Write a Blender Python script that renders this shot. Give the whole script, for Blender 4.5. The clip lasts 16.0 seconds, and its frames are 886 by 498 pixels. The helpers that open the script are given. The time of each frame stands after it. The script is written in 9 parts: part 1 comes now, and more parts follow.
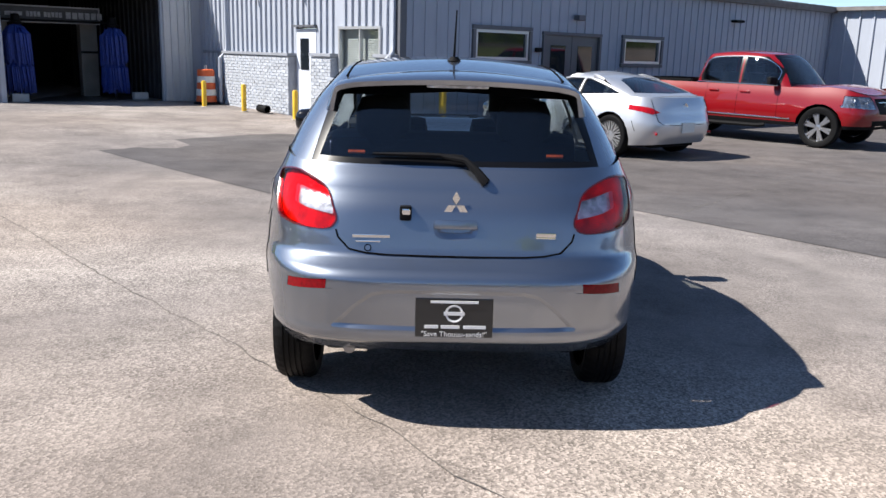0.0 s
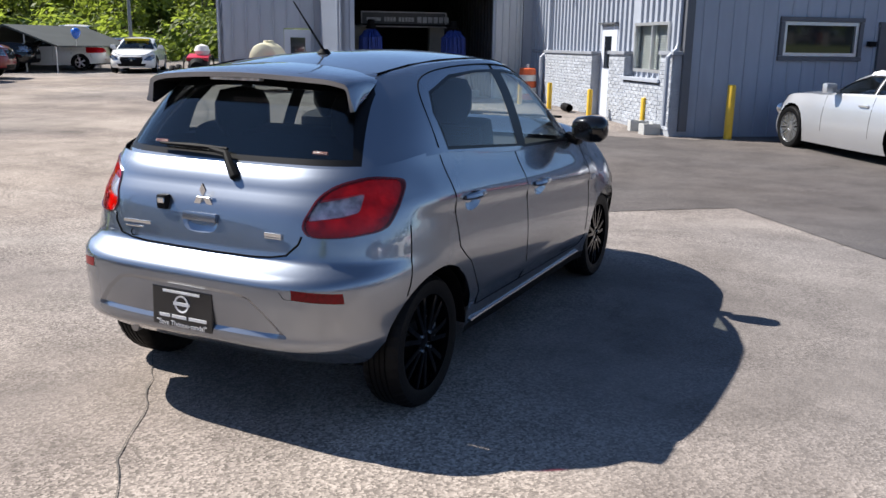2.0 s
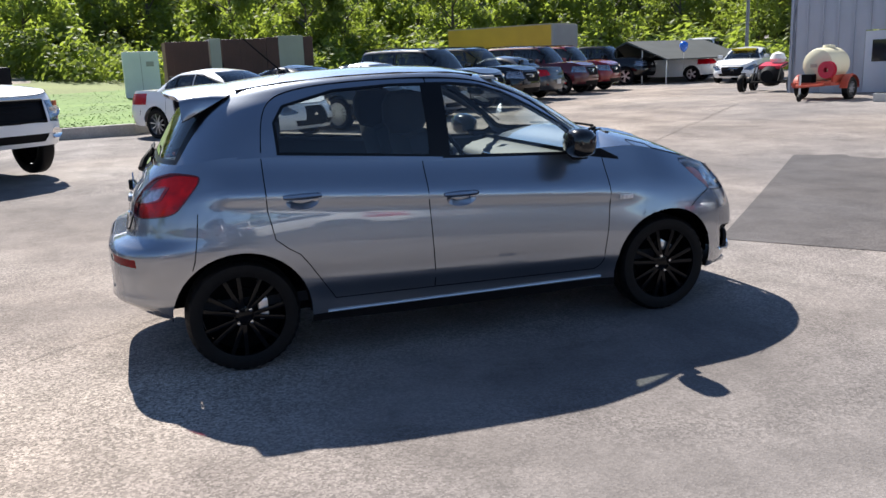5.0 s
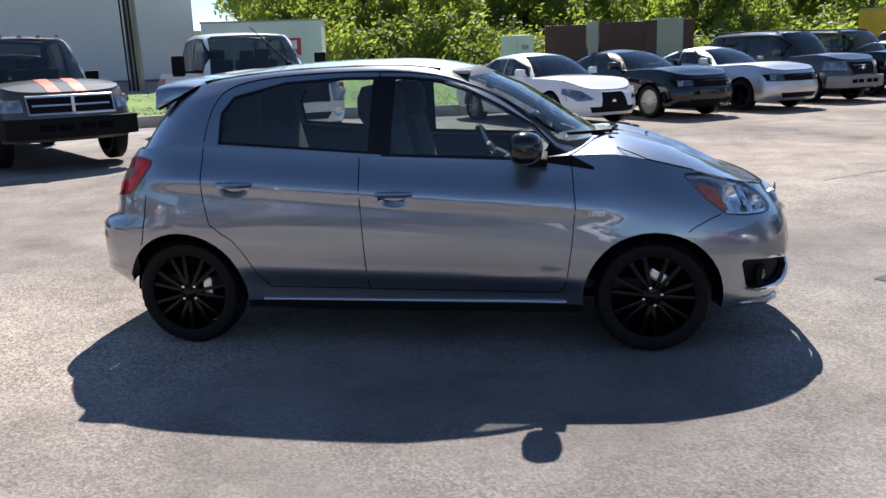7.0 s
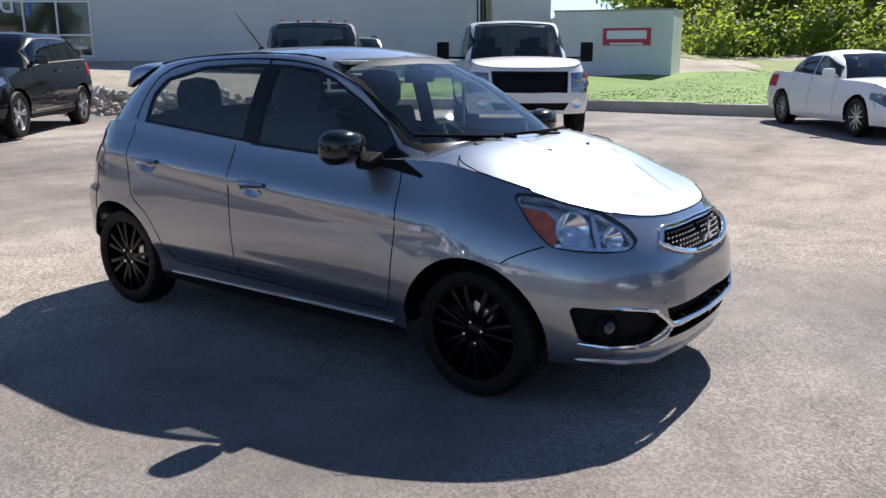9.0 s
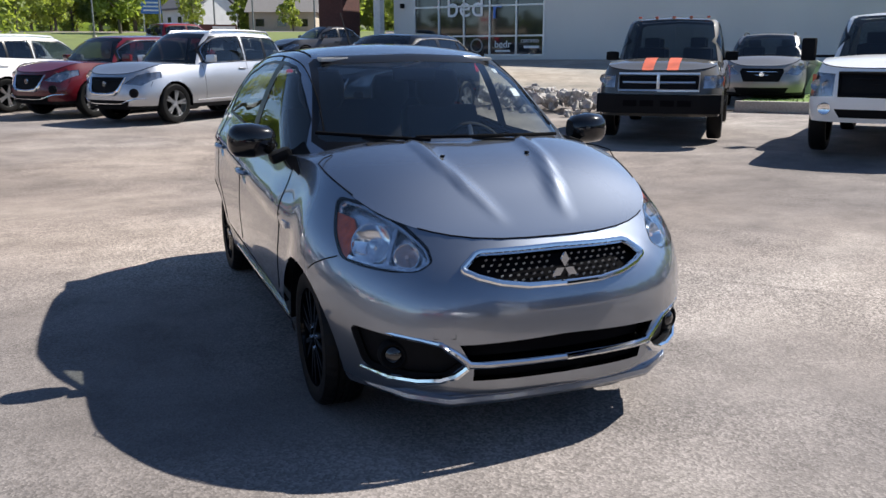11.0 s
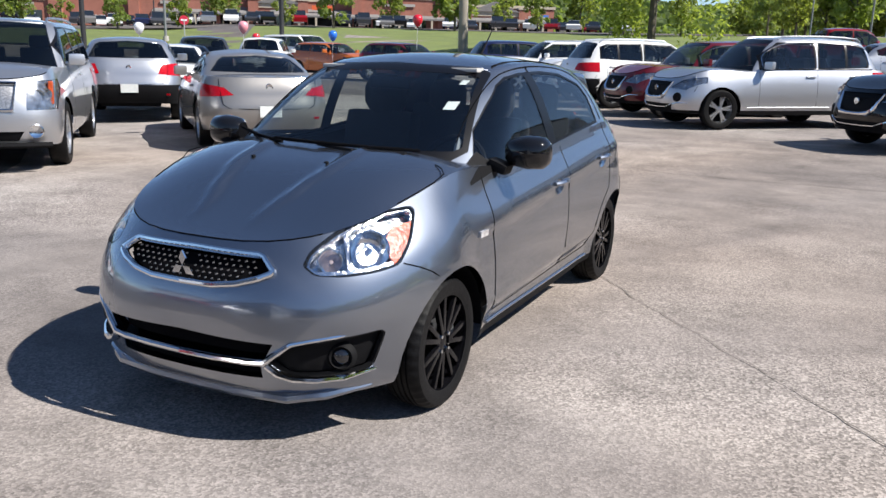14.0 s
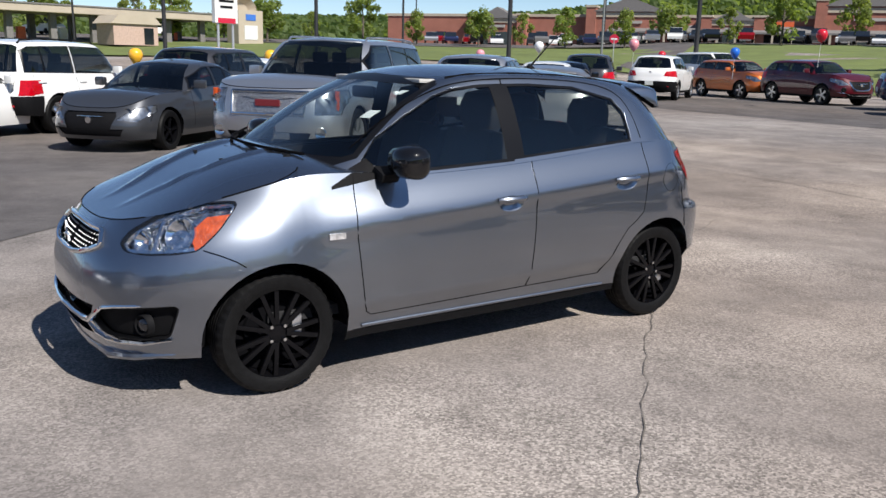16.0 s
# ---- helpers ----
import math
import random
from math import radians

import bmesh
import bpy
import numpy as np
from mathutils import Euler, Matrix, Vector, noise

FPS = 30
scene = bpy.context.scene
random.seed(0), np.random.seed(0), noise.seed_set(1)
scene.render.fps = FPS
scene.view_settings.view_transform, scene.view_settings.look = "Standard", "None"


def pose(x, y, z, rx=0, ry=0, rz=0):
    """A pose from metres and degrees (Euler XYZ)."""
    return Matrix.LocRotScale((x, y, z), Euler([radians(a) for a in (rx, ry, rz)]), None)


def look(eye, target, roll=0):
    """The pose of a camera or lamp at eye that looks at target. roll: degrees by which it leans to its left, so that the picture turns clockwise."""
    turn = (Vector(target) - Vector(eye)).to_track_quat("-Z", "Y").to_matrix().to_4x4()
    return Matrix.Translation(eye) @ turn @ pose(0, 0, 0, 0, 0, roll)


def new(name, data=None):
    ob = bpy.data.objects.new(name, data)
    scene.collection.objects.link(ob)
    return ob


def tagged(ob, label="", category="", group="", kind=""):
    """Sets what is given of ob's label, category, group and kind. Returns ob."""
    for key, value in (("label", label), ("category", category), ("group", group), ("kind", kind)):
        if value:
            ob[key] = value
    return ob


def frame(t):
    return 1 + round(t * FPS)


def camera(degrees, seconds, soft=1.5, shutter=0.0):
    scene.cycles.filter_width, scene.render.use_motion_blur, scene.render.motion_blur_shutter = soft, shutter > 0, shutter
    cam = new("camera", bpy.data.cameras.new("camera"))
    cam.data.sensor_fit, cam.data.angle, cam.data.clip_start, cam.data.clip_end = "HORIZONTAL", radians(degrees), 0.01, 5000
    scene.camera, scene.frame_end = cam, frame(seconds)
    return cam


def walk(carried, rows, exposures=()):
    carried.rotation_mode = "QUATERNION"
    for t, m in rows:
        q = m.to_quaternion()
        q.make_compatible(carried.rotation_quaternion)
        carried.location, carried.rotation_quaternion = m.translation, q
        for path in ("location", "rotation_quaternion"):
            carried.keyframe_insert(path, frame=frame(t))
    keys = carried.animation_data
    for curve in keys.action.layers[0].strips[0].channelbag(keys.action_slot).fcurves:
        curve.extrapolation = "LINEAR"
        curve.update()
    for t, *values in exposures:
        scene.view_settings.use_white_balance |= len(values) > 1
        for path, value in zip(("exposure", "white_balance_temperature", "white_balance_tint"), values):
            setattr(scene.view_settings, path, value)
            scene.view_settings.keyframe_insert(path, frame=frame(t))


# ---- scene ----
cam = camera(55.2, 16.0)
PATH = [
    (0, (-0.126, -5.064, 1.511), (-0.081, -3.115, 1.06), 1.6),
    (0.5, (0.536, -4.997, 1.518), (0.36, -3.055, 1.073), 0.9),
    (1, (1.167, -4.789, 1.515), (0.755, -2.883, 1.07), 1.1),
    (1.5, (1.776, -4.568, 1.535), (1.114, -2.736, 1.08), 1.2),
    (2, (2.37, -4.259, 1.524), (1.497, -2.522, 1.054), 0.8),
    (2.5, (2.976, -3.989, 1.542), (1.875, -2.384, 1.078), 0.7),
    (3, (3.511, -3.624, 1.543), (2.184, -2.195, 1.099), 0.8),
    (3.5, (4.003, -3.222, 1.564), (2.481, -2.0, 1.128), -0.4),
    (3.7, (4.172, -3.02, 1.563), (2.585, -1.883, 1.128), -0.8),
    (5.8, (5.162, -0.626, 1.484), (3.229, -0.335, 1.059), -2.1),
    (6, (5.153, -0.378, 1.485), (3.208, -0.184, 1.063), -2.0),
    (6.5, (5.066, 0.218, 1.482), (3.113, 0.151, 1.057), -2.1),
    (7, (4.948, 0.836, 1.481), (3.021, 0.531, 1.043), -1.9),
    (7.5, (4.719, 1.459, 1.481), (2.837, 0.947, 1.038), -1.0),
    (8, (4.477, 2.076, 1.495), (2.672, 1.342, 1.046), -0.4),
    (8.2, (4.321, 2.297, 1.484), (2.553, 1.477, 1.034), -0.3),
    (10.3, (2.361, 4.205, 1.423), (1.265, 2.594, 0.974), -0.5),
    (10.5, (2.127, 4.315, 1.419), (1.135, 2.638, 0.967), -0.7),
    (11, (1.513, 4.556, 1.436), (0.791, 2.745, 0.988), -0.1),
    (11.5, (0.862, 4.728, 1.444), (0.407, 2.83, 1.01), 0.1),
    (12, (0.179, 4.827, 1.457), (-0.013, 2.881, 1.04), 0.8),
    (12.5, (-0.498, 4.85, 1.472), (-0.486, 2.898, 1.039), 1.3),
    (13, (-1.11, 4.72, 1.487), (-0.826, 2.793, 1.034), 1.2),
    (13.5, (-1.695, 4.562, 1.511), (-1.116, 2.704, 1.051), 1.0),
    (14, (-2.254, 4.339, 1.508), (-1.408, 2.586, 1.051), 1.4),
    (14.5, (-2.816, 4.061, 1.51), (-1.744, 2.436, 1.049), 1.5),
    (15, (-3.337, 3.634, 1.506), (-2.078, 2.151, 1.041), 1.6),
    (15.5, (-3.832, 3.199, 1.528), (-2.389, 1.889, 1.076), 1.2),
    (16, (-4.224, 2.692, 1.532), (-2.615, 1.59, 1.091), 1.4),
]
walk(cam, [(t, look(e, a, r)) for t, e, a, r in PATH], [(0, 0.98), (1.5, 0.84), (2.5, 0.90), (3.6, 1.0), (5.8, 1.04), (6.5, 1.03), (8, 0.92), (10.5, 0.84), (12, 0.89), (13, 0.86), (15, 0.66), (16, 0.44)])

# ---------------------------------------------------------------- light
world = bpy.data.worlds.new("sky")
scene.world = world
world.use_nodes = True
wn = world.node_tree
sky = wn.nodes.new("ShaderNodeTexSky")
sky.sky_type = "NISHITA"
sky.sun_disc = False
SUN_EL, SUN_AZ = radians(46.3), radians(186)   # where the sun stands, azimuth from +x
sky.sun_elevation = SUN_EL
sky.sun_rotation = radians(90) - SUN_AZ
sky.air_density, sky.dust_density, sky.ozone_density = 1.0, 0.05, 3.0
sky.altitude = 2800
bg = wn.nodes["Background"]
bg.inputs[1].default_value = 0.084
wn.links.new(sky.outputs[0], bg.inputs[0])
sun = new("sun", bpy.data.lights.new("sun", "SUN"))
sun.data.energy, sun.data.angle, sun.data.color = 5.0, radians(0.53), (1.0, 0.955, 0.89)
sun.matrix_world = look((0, 0, 30), (-30 * math.cos(SUN_EL) * math.cos(SUN_AZ),
                                     -30 * math.cos(SUN_EL) * math.sin(SUN_AZ), 30 - 30 * math.sin(SUN_EL)))


# ---------------------------------------------------------------- materials
def material(name, color, rough=0.5, metal=0.0, coat=0.0, grain=0.0, scale=20.0, stain=0.0, stain_scale=1.0,
             bump=0.0, bump_scale=60.0, per_object=0.0, spec=0.5, stretch=(1, 1, 1)):
    """Principled surface with grain, larger stains and a fine relief."""
    m = bpy.data.materials.new(name)
    m.use_nodes = True
    nt = m.node_tree
    p = nt.nodes["Principled BSDF"]
    p.inputs["Base Color"].default_value = (*color, 1)
    p.inputs["Roughness"].default_value = rough
    p.inputs["Metallic"].default_value = metal
    p.inputs["Coat Weight"].default_value = coat
    p.inputs["Coat Roughness"].default_value = 0.03
    p.inputs["Specular IOR Level"].default_value = spec
    tc = nt.nodes.new("ShaderNodeTexCoord")
    mp = nt.nodes.new("ShaderNodeMapping")
    mp.inputs["Scale"].default_value = stretch
    nt.links.new(tc.outputs["Object"], mp.inputs[0])

    def noise_node(s, detail=3):
        n = nt.nodes.new("ShaderNodeTexNoise")
        n.inputs["Scale"].default_value, n.inputs["Detail"].default_value = s, detail
        nt.links.new(mp.outputs[0], n.inputs["Vector"])
        return n
    col = None
    factors = []
    if grain:
        factors.append((noise_node(scale, 2), grain))
    if stain:
        factors.append((noise_node(stain_scale, 5), stain))
    hsv = None
    if factors or per_object:
        hsv = nt.nodes.new("ShaderNodeHueSaturation")
        hsv.inputs["Color"].default_value = (*color, 1)
        last = None
        for n, amount in factors:
            r = nt.nodes.new("ShaderNodeMapRange")
            r.inputs[1].default_value, r.inputs[2].default_value = 0.25, 0.75
            r.inputs[3].default_value, r.inputs[4].default_value = 1 - amount, 1 + amount
            nt.links.new(n.outputs[0], r.inputs[0])
            if last:
                mul = nt.nodes.new("ShaderNodeMath")
                mul.operation = "MULTIPLY"
                nt.links.new(last, mul.inputs[0])
                nt.links.new(r.outputs[0], mul.inputs[1])
                last = mul.outputs[0]
            else:
                last = r.outputs[0]
        if per_object:
            oi = nt.nodes.new("ShaderNodeObjectInfo")
            r = nt.nodes.new("ShaderNodeMapRange")
            r.inputs[3].default_value, r.inputs[4].default_value = 1 - per_object, 1 + per_object
            nt.links.new(oi.outputs["Random"], r.inputs[0])
            if last:
                mul = nt.nodes.new("ShaderNodeMath")
                mul.operation = "MULTIPLY"
                nt.links.new(last, mul.inputs[0])
                nt.links.new(r.outputs[0], mul.inputs[1])
                last = mul.outputs[0]
            else:
                last = r.outputs[0]
        nt.links.new(last, hsv.inputs["Value"])
        nt.links.new(hsv.outputs[0], p.inputs["Base Color"])
    if bump:
        b = nt.nodes.new("ShaderNodeBump")
        b.inputs["Strength"].default_value, b.inputs["Distance"].default_value = bump, 0.01
        nt.links.new(noise_node(bump_scale, 4).outputs[0], b.inputs["Height"])
        nt.links.new(b.outputs[0], p.inputs["Normal"])
    return m


def paint(name, color, metal=0.0, rough=0.35, flake=0.0):
    """Car paint: pigment or metal flake under a clear coat."""
    m = material(name, color, rough, metal, coat=1.0, grain=flake, scale=900.0, stain=0.02, stain_scale=3.0, spec=0.25 if max(color) > 0.02 else 0.05)
    return m


def glass(name, tint, rough=0.0, gloss=0.085, edge=0.9):
    """Thin window glass: see-through with a tint, and a mirror gloss that grows at grazing angles."""
    m = bpy.data.materials.new(name)
    m.use_nodes = True
    nt = m.node_tree
    nt.nodes.remove(nt.nodes["Principled BSDF"])
    out = nt.nodes["Material Output"]
    tr = nt.nodes.new("ShaderNodeBsdfTransparent")
    tr.inputs[0].default_value = (*tint, 1)
    gl = nt.nodes.new("ShaderNodeBsdfGlossy")
    gl.inputs["Roughness"].default_value = rough
    lw = nt.nodes.new("ShaderNodeLayerWeight")
    lw.inputs[0].default_value = 0.5
    pw = nt.nodes.new("ShaderNodeMath")
    pw.operation = "POWER"
    pw.inputs[1].default_value = 4.5
    nt.links.new(lw.outputs["Facing"], pw.inputs[0])
    fr = nt.nodes.new("ShaderNodeMath")
    fr.operation = "MULTIPLY_ADD"
    fr.inputs[1].default_value, fr.inputs[2].default_value = edge, gloss
    nt.links.new(pw.outputs[0], fr.inputs[0])
    mix = nt.nodes.new("ShaderNodeMixShader")
    nt.links.new(fr.outputs[0], mix.inputs[0])
    nt.links.new(tr.outputs[0], mix.inputs[1])
    nt.links.new(gl.outputs[0], mix.inputs[2])
    nt.links.new(mix.outputs[0], out.inputs[0])
    return m


def ground_material(name, base, dark, light, speck=0.35, crack=0.0):
    """Worn paving: coarse aggregate, broad weathering and oil stains."""
    m = bpy.data.materials.new(name)
    m.use_nodes = True
    nt = m.node_tree
    p = nt.nodes["Principled BSDF"]
    p.inputs["Roughness"].default_value = 0.92
    p.inputs["Specular IOR Level"].default_value = 0.18
    p.inputs["Diffuse Roughness"].default_value = 0.12
    geo = nt.nodes.new("ShaderNodeNewGeometry")

    def n(scale, detail, rough=0.5, dist=0.0):
        k = nt.nodes.new("ShaderNodeTexNoise")
        k.inputs["Scale"].default_value, k.inputs["Detail"].default_value = scale, detail
        k.inputs["Roughness"].default_value, k.inputs["Distortion"].default_value = rough, dist
        nt.links.new(geo.outputs["Position"], k.inputs["Vector"])
        return k.outputs[0]

    def ramp(src, stops):
        r = nt.nodes.new("ShaderNodeValToRGB")
        e = r.color_ramp.elements
        while len(e) < len(stops):
            e.new(0.5)
        for el, (pos, c) in zip(e, stops):
            el.position, el.color = pos, (*c, 1)
        nt.links.new(src, r.inputs[0])
        return r.outputs[0]

    def mix(kind, fac, a, b):
        k = nt.nodes.new("ShaderNodeMix")
        k.data_type, k.blend_type = "RGBA", kind
        k.inputs[0].default_value = fac
        nt.links.new(a, k.inputs[6])
        nt.links.new(b, k.inputs[7])
        return k.outputs[2]
    broad = ramp(n(0.26, 7, 0.62, 0.6), [(0.34, dark), (0.5, base), (0.66, light)])
    mid = ramp(n(1.7, 5, 0.65), [(0.3, (0.72,) * 3), (0.55, (1.0,) * 3), (0.8, (1.12,) * 3)])
    vor = nt.nodes.new("ShaderNodeTexVoronoi")
    vor.inputs["Scale"].default_value = 95
    nt.links.new(geo.outputs["Position"], vor.inputs["Vector"])
    bw = nt.nodes.new("ShaderNodeRGBToBW")
    nt.links.new(vor.outputs["Color"], bw.inputs[0])
    stones = ramp(bw.outputs[0], [(0.15, (1 - speck,) * 3), (0.5, (1.0,) * 3), (0.85, (1 + speck * 1.3,) * 3)])
    fine = ramp(n(260, 2), [(0.3, (0.8,) * 3), (0.7, (1.2,) * 3)])
    # rough and worn-smooth areas, a tan and a grey cast, tyre-polished streaks and old spills
    rough_area = ramp(n(0.33, 4, 0.55, 0.8), [(0.38, (0.25,) * 3), (0.62, (1.0,) * 3)])
    cast = ramp(n(0.11, 3, 0.5, 0.5), [(0.38, (0.95, 0.97, 1.0)), (0.62, (1.06, 1.0, 0.94))])
    spill = ramp(n(0.75, 6, 0.7, 1.2), [(0.30, (0.70,) * 3), (0.40, (0.97,) * 3), (0.7, (1.04,) * 3)])
    sm = nt.nodes.new("ShaderNodeMapping")
    sm.inputs["Rotation"].default_value = (0, 0, radians(48))
    sm.inputs["Scale"].default_value = (0.12, 1.6, 1)
    nt.links.new(geo.outputs["Position"], sm.inputs[0])
    sn = nt.nodes.new("ShaderNodeTexNoise")
    sn.inputs["Scale"].default_value, sn.inputs["Detail"].default_value = 1.0, 4
    nt.links.new(sm.outputs[0], sn.inputs["Vector"])
    streak = ramp(sn.outputs[0], [(0.34, (0.84,) * 3), (0.52, (1.0,) * 3), (0.75, (1.06,) * 3)])
    c = mix("MULTIPLY", 1.0, broad, mid)
    c = mix("MULTIPLY", 1.0, c, cast)
    c = mix("MULTIPLY", 0.8, c, spill)
    c = mix("MULTIPLY", 0.7, c, streak)
    grains = mix("MULTIPLY", 0.8, stones, fine)
    k = nt.nodes.new("ShaderNodeMix")
    k.data_type, k.blend_type = "RGBA", "MULTIPLY"
    nt.links.new(rough_area, k.inputs[0])
    nt.links.new(c, k.inputs[6])
    nt.links.new(grains, k.inputs[7])
    c = k.outputs[2]
    nt.links.new(c, p.inputs["Base Color"])
    b = nt.nodes.new("ShaderNodeBump")
    b.inputs["Strength"].default_value, b.inputs["Distance"].default_value = 0.35, 0.006
    nt.links.new(vor.outputs["Distance"], b.inputs["Height"])
    nt.links.new(b.outputs[0], p.inputs["Normal"])
    return m


M_CONC = ground_material("old_pavement", (0.252, 0.222, 0.203), (0.175, 0.156, 0.146), (0.345, 0.308, 0.278), 0.46)
M_ASPH = ground_material("asphalt", (0.118, 0.107, 0.104), (0.092, 0.084, 0.082), (0.15, 0.136, 0.13), 0.25)
M_CRACK = material("crack_filler", (0.125, 0.110, 0.096), 0.95, grain=0.3, scale=60)
def flake_paint(name, color, fine, coarse, share, ior):
    """Metallic paint: fine flakes with a tight gloss mixed with coarse ones that glitter widely, under one clear coat."""
    m = paint(name, color, 1.0, fine, 0.08)
    nt = m.node_tree
    p = nt.nodes["Principled BSDF"]
    p.inputs["Coat IOR"].default_value = ior
    q = nt.nodes.new("ShaderNodeBsdfPrincipled")
    q.inputs["Metallic"].default_value, q.inputs["Roughness"].default_value = 1.0, coarse
    q.inputs["Base Color"].default_value = (*color, 1)
    q.inputs["Coat Weight"].default_value, q.inputs["Coat Roughness"].default_value = 1.0, 0.03
    q.inputs["Coat IOR"].default_value = ior
    if p.inputs["Base Color"].links:
        nt.links.new(p.inputs["Base Color"].links[0].from_socket, q.inputs["Base Color"])
    mix = nt.nodes.new("ShaderNodeMixShader")
    mix.inputs[0].default_value = share
    nt.links.new(p.outputs[0], mix.inputs[1])
    nt.links.new(q.outputs[0], mix.inputs[2])
    nt.links.new(mix.outputs[0], nt.nodes["Material Output"].inputs[0])
    return m


M_GREYPAINT = flake_paint("titanium_grey_paint", (0.225, 0.250, 0.297), 0.26, 0.44, 0.46, 1.9)
M_BLACKGLOSS = paint("gloss_black", (0.006, 0.006, 0.007), 0.0, 0.25)
M_RUBBER = material("tyre_rubber", (0.0055, 0.0055, 0.006), 0.55, grain=0.25, scale=40, bump=0.2, bump_scale=120, spec=0.15)
M_RIMBLACK = material("black_alloy", (0.004, 0.004, 0.005), 0.10, 0.0, coat=0.15, spec=0.1)
M_RIMSILVER = material("silver_alloy", (0.62, 0.63, 0.65), 0.28, 0.9, grain=0.05)
M_RIMDARK = material("machined_grey_alloy", (0.30, 0.30, 0.31), 0.3, 0.85)
M_TRIM = material("black_plastic", (0.007, 0.007, 0.008), 0.65, grain=0.15, scale=30, bump=0.1, bump_scale=300, spec=0.1)
M_SEAM = material("panel_gap", (0.004, 0.004, 0.005), 0.9, spec=0.05)
M_CHROME = material("chrome", (0.78, 0.79, 0.80), 0.08, 1.0)
M_INTERIOR = material("dark_cloth", (0.018, 0.018, 0.02), 0.9, grain=0.2, scale=80)
M_DASH = material("dash_plastic", (0.03, 0.032, 0.036), 0.6, grain=0.1, scale=50)
M_GLASS = glass("window_glass", (0.76, 0.81, 0.80))
M_CARGLASS = glass("parked_car_glass", (0.34, 0.37, 0.37))
M_PILLAR = material("black_pillar_trim", (0.004, 0.004, 0.005), 0.35, spec=0.25)
M_LAMPGREY = material("smoked_lamp", (0.30, 0.305, 0.32), 0.2, 0.75, grain=0.7, scale=16)
M_PRIVACY = glass("privacy_glass", (0.26, 0.28, 0.28))
M_DARKGLASS = glass("dark_tinted_glass", (0.07, 0.075, 0.08))
M_LENS = glass("clear_lens", (0.93, 0.95, 0.97))
M_REDLENS = material("red_lens", (0.40, 0.001, 0.007), 0.3, 0.0, coat=0.8, spec=0.06, grain=0.35, scale=38)
M_AMBER = material("amber_lens", (0.50, 0.075, 0.014), 0.3, 0.0, coat=0.5, grain=0.3, scale=30, bump=0.4, bump_scale=60)
M_BOWL = material("mirror_bowl", (0.86, 0.87, 0.89), 0.10, 1.0, grain=0.05, scale=40)
M_PLATE = material("plate_black", (0.012, 0.012, 0.013), 0.35, coat=0.4)
M_WHITEMARK = material("white_lettering", (0.78, 0.78, 0.78), 0.45)
M_WHITEPLATE = material("white_plate", (0.62, 0.64, 0.62), 0.4, grain=0.1, scale=30)


# ---------------------------------------------------------------- mesh helpers
def key(pairs, x):
    """Smooth interpolation through a short list of (x, value)."""
    if x <= pairs[0][0]:
        return pairs[0][1]
    for (x0, a), (x1, b) in zip(pairs, pairs[1:]):
        if x <= x1:
            t = (x - x0) / (x1 - x0)
            i = pairs.index((x0, a))
            m0 = (b - pairs[i - 1][1]) / (x1 - pairs[i - 1][0]) if i > 0 else (b - a) / (x1 - x0)
            m1 = (pairs[i + 2][1] - a) / (pairs[i + 2][0] - x0) if i + 2 < len(pairs) else (b - a) / (x1 - x0)
            w = x1 - x0
            t2, t3 = t * t, t * t * t
            return (2 * t3 - 3 * t2 + 1) * a + (t3 - 2 * t2 + t) * w * m0 + (3 * t2 - 2 * t3) * b + (t3 - t2) * w * m1
    return pairs[-1][1]


def smoothstep(a, b, x):
    t = min(max((x - a) / (b - a), 0), 1)
    return t * t * (3 - 2 * t)


def ground_z(x, y):
    """The lot is nearly level: it lifts a little to the south-west and drops to the east."""
    cx, cy = min(max(x, -25), 25), min(max(y, -25), 0)
    r = math.hypot(x, y)
    far = 1.2 * smoothstep(34, 62, r) + 1.9 * smoothstep(60, 110, r) + 0.8 * smoothstep(17, 31, -0.55 * x - 0.83 * y)
    along, across = -0.685 * (x + 0.652) + 0.846 * (y - 10.817), 0.846 * (x + 0.652) + 0.685 * (y - 10.817)
    apron = 0.10 * smoothstep(0, 5, along) * smoothstep(-15, -9, across)      # towards the wash bay
    return smoothstep(3.5, 11, r) * (-0.011 * cy - 0.007 * cx) + far + apron


def mesh_object(name, verts, faces, mat, parent=None, label="", smooth=False, normals=None):
    me = bpy.data.meshes.new(name)
    me.from_pydata(verts, [], faces)
    me.materials.append(mat)
    if smooth:
        me.shade_smooth()
    if normals is not None:
        me.normals_split_custom_set_from_vertices(normals)
    ob = new(name, me)
    if parent:
        ob.parent = parent
    if label:
        ob["label"] = label
    return ob


def part(name, bm, mat, parent=None, label="", smooth=False):
    """Links a bmesh as one mesh object under a thing or a part."""
    me = bpy.data.meshes.new(name)
    bm.to_mesh(me)
    bm.free()
    me.materials.append(mat)
    if smooth:
        me.shade_smooth()
        me.set_sharp_from_angle(angle=radians(40))
    ob = new(name, me)
    if parent:
        ob.parent = parent
    if label:
        ob["label"] = label
    return ob


def empty(name, m, label, category, group="", kind=""):
    ob = new(name)
    ob.matrix_world = m
    ob.empty_display_size = 0.1
    return tagged(ob, label, category, group, kind)


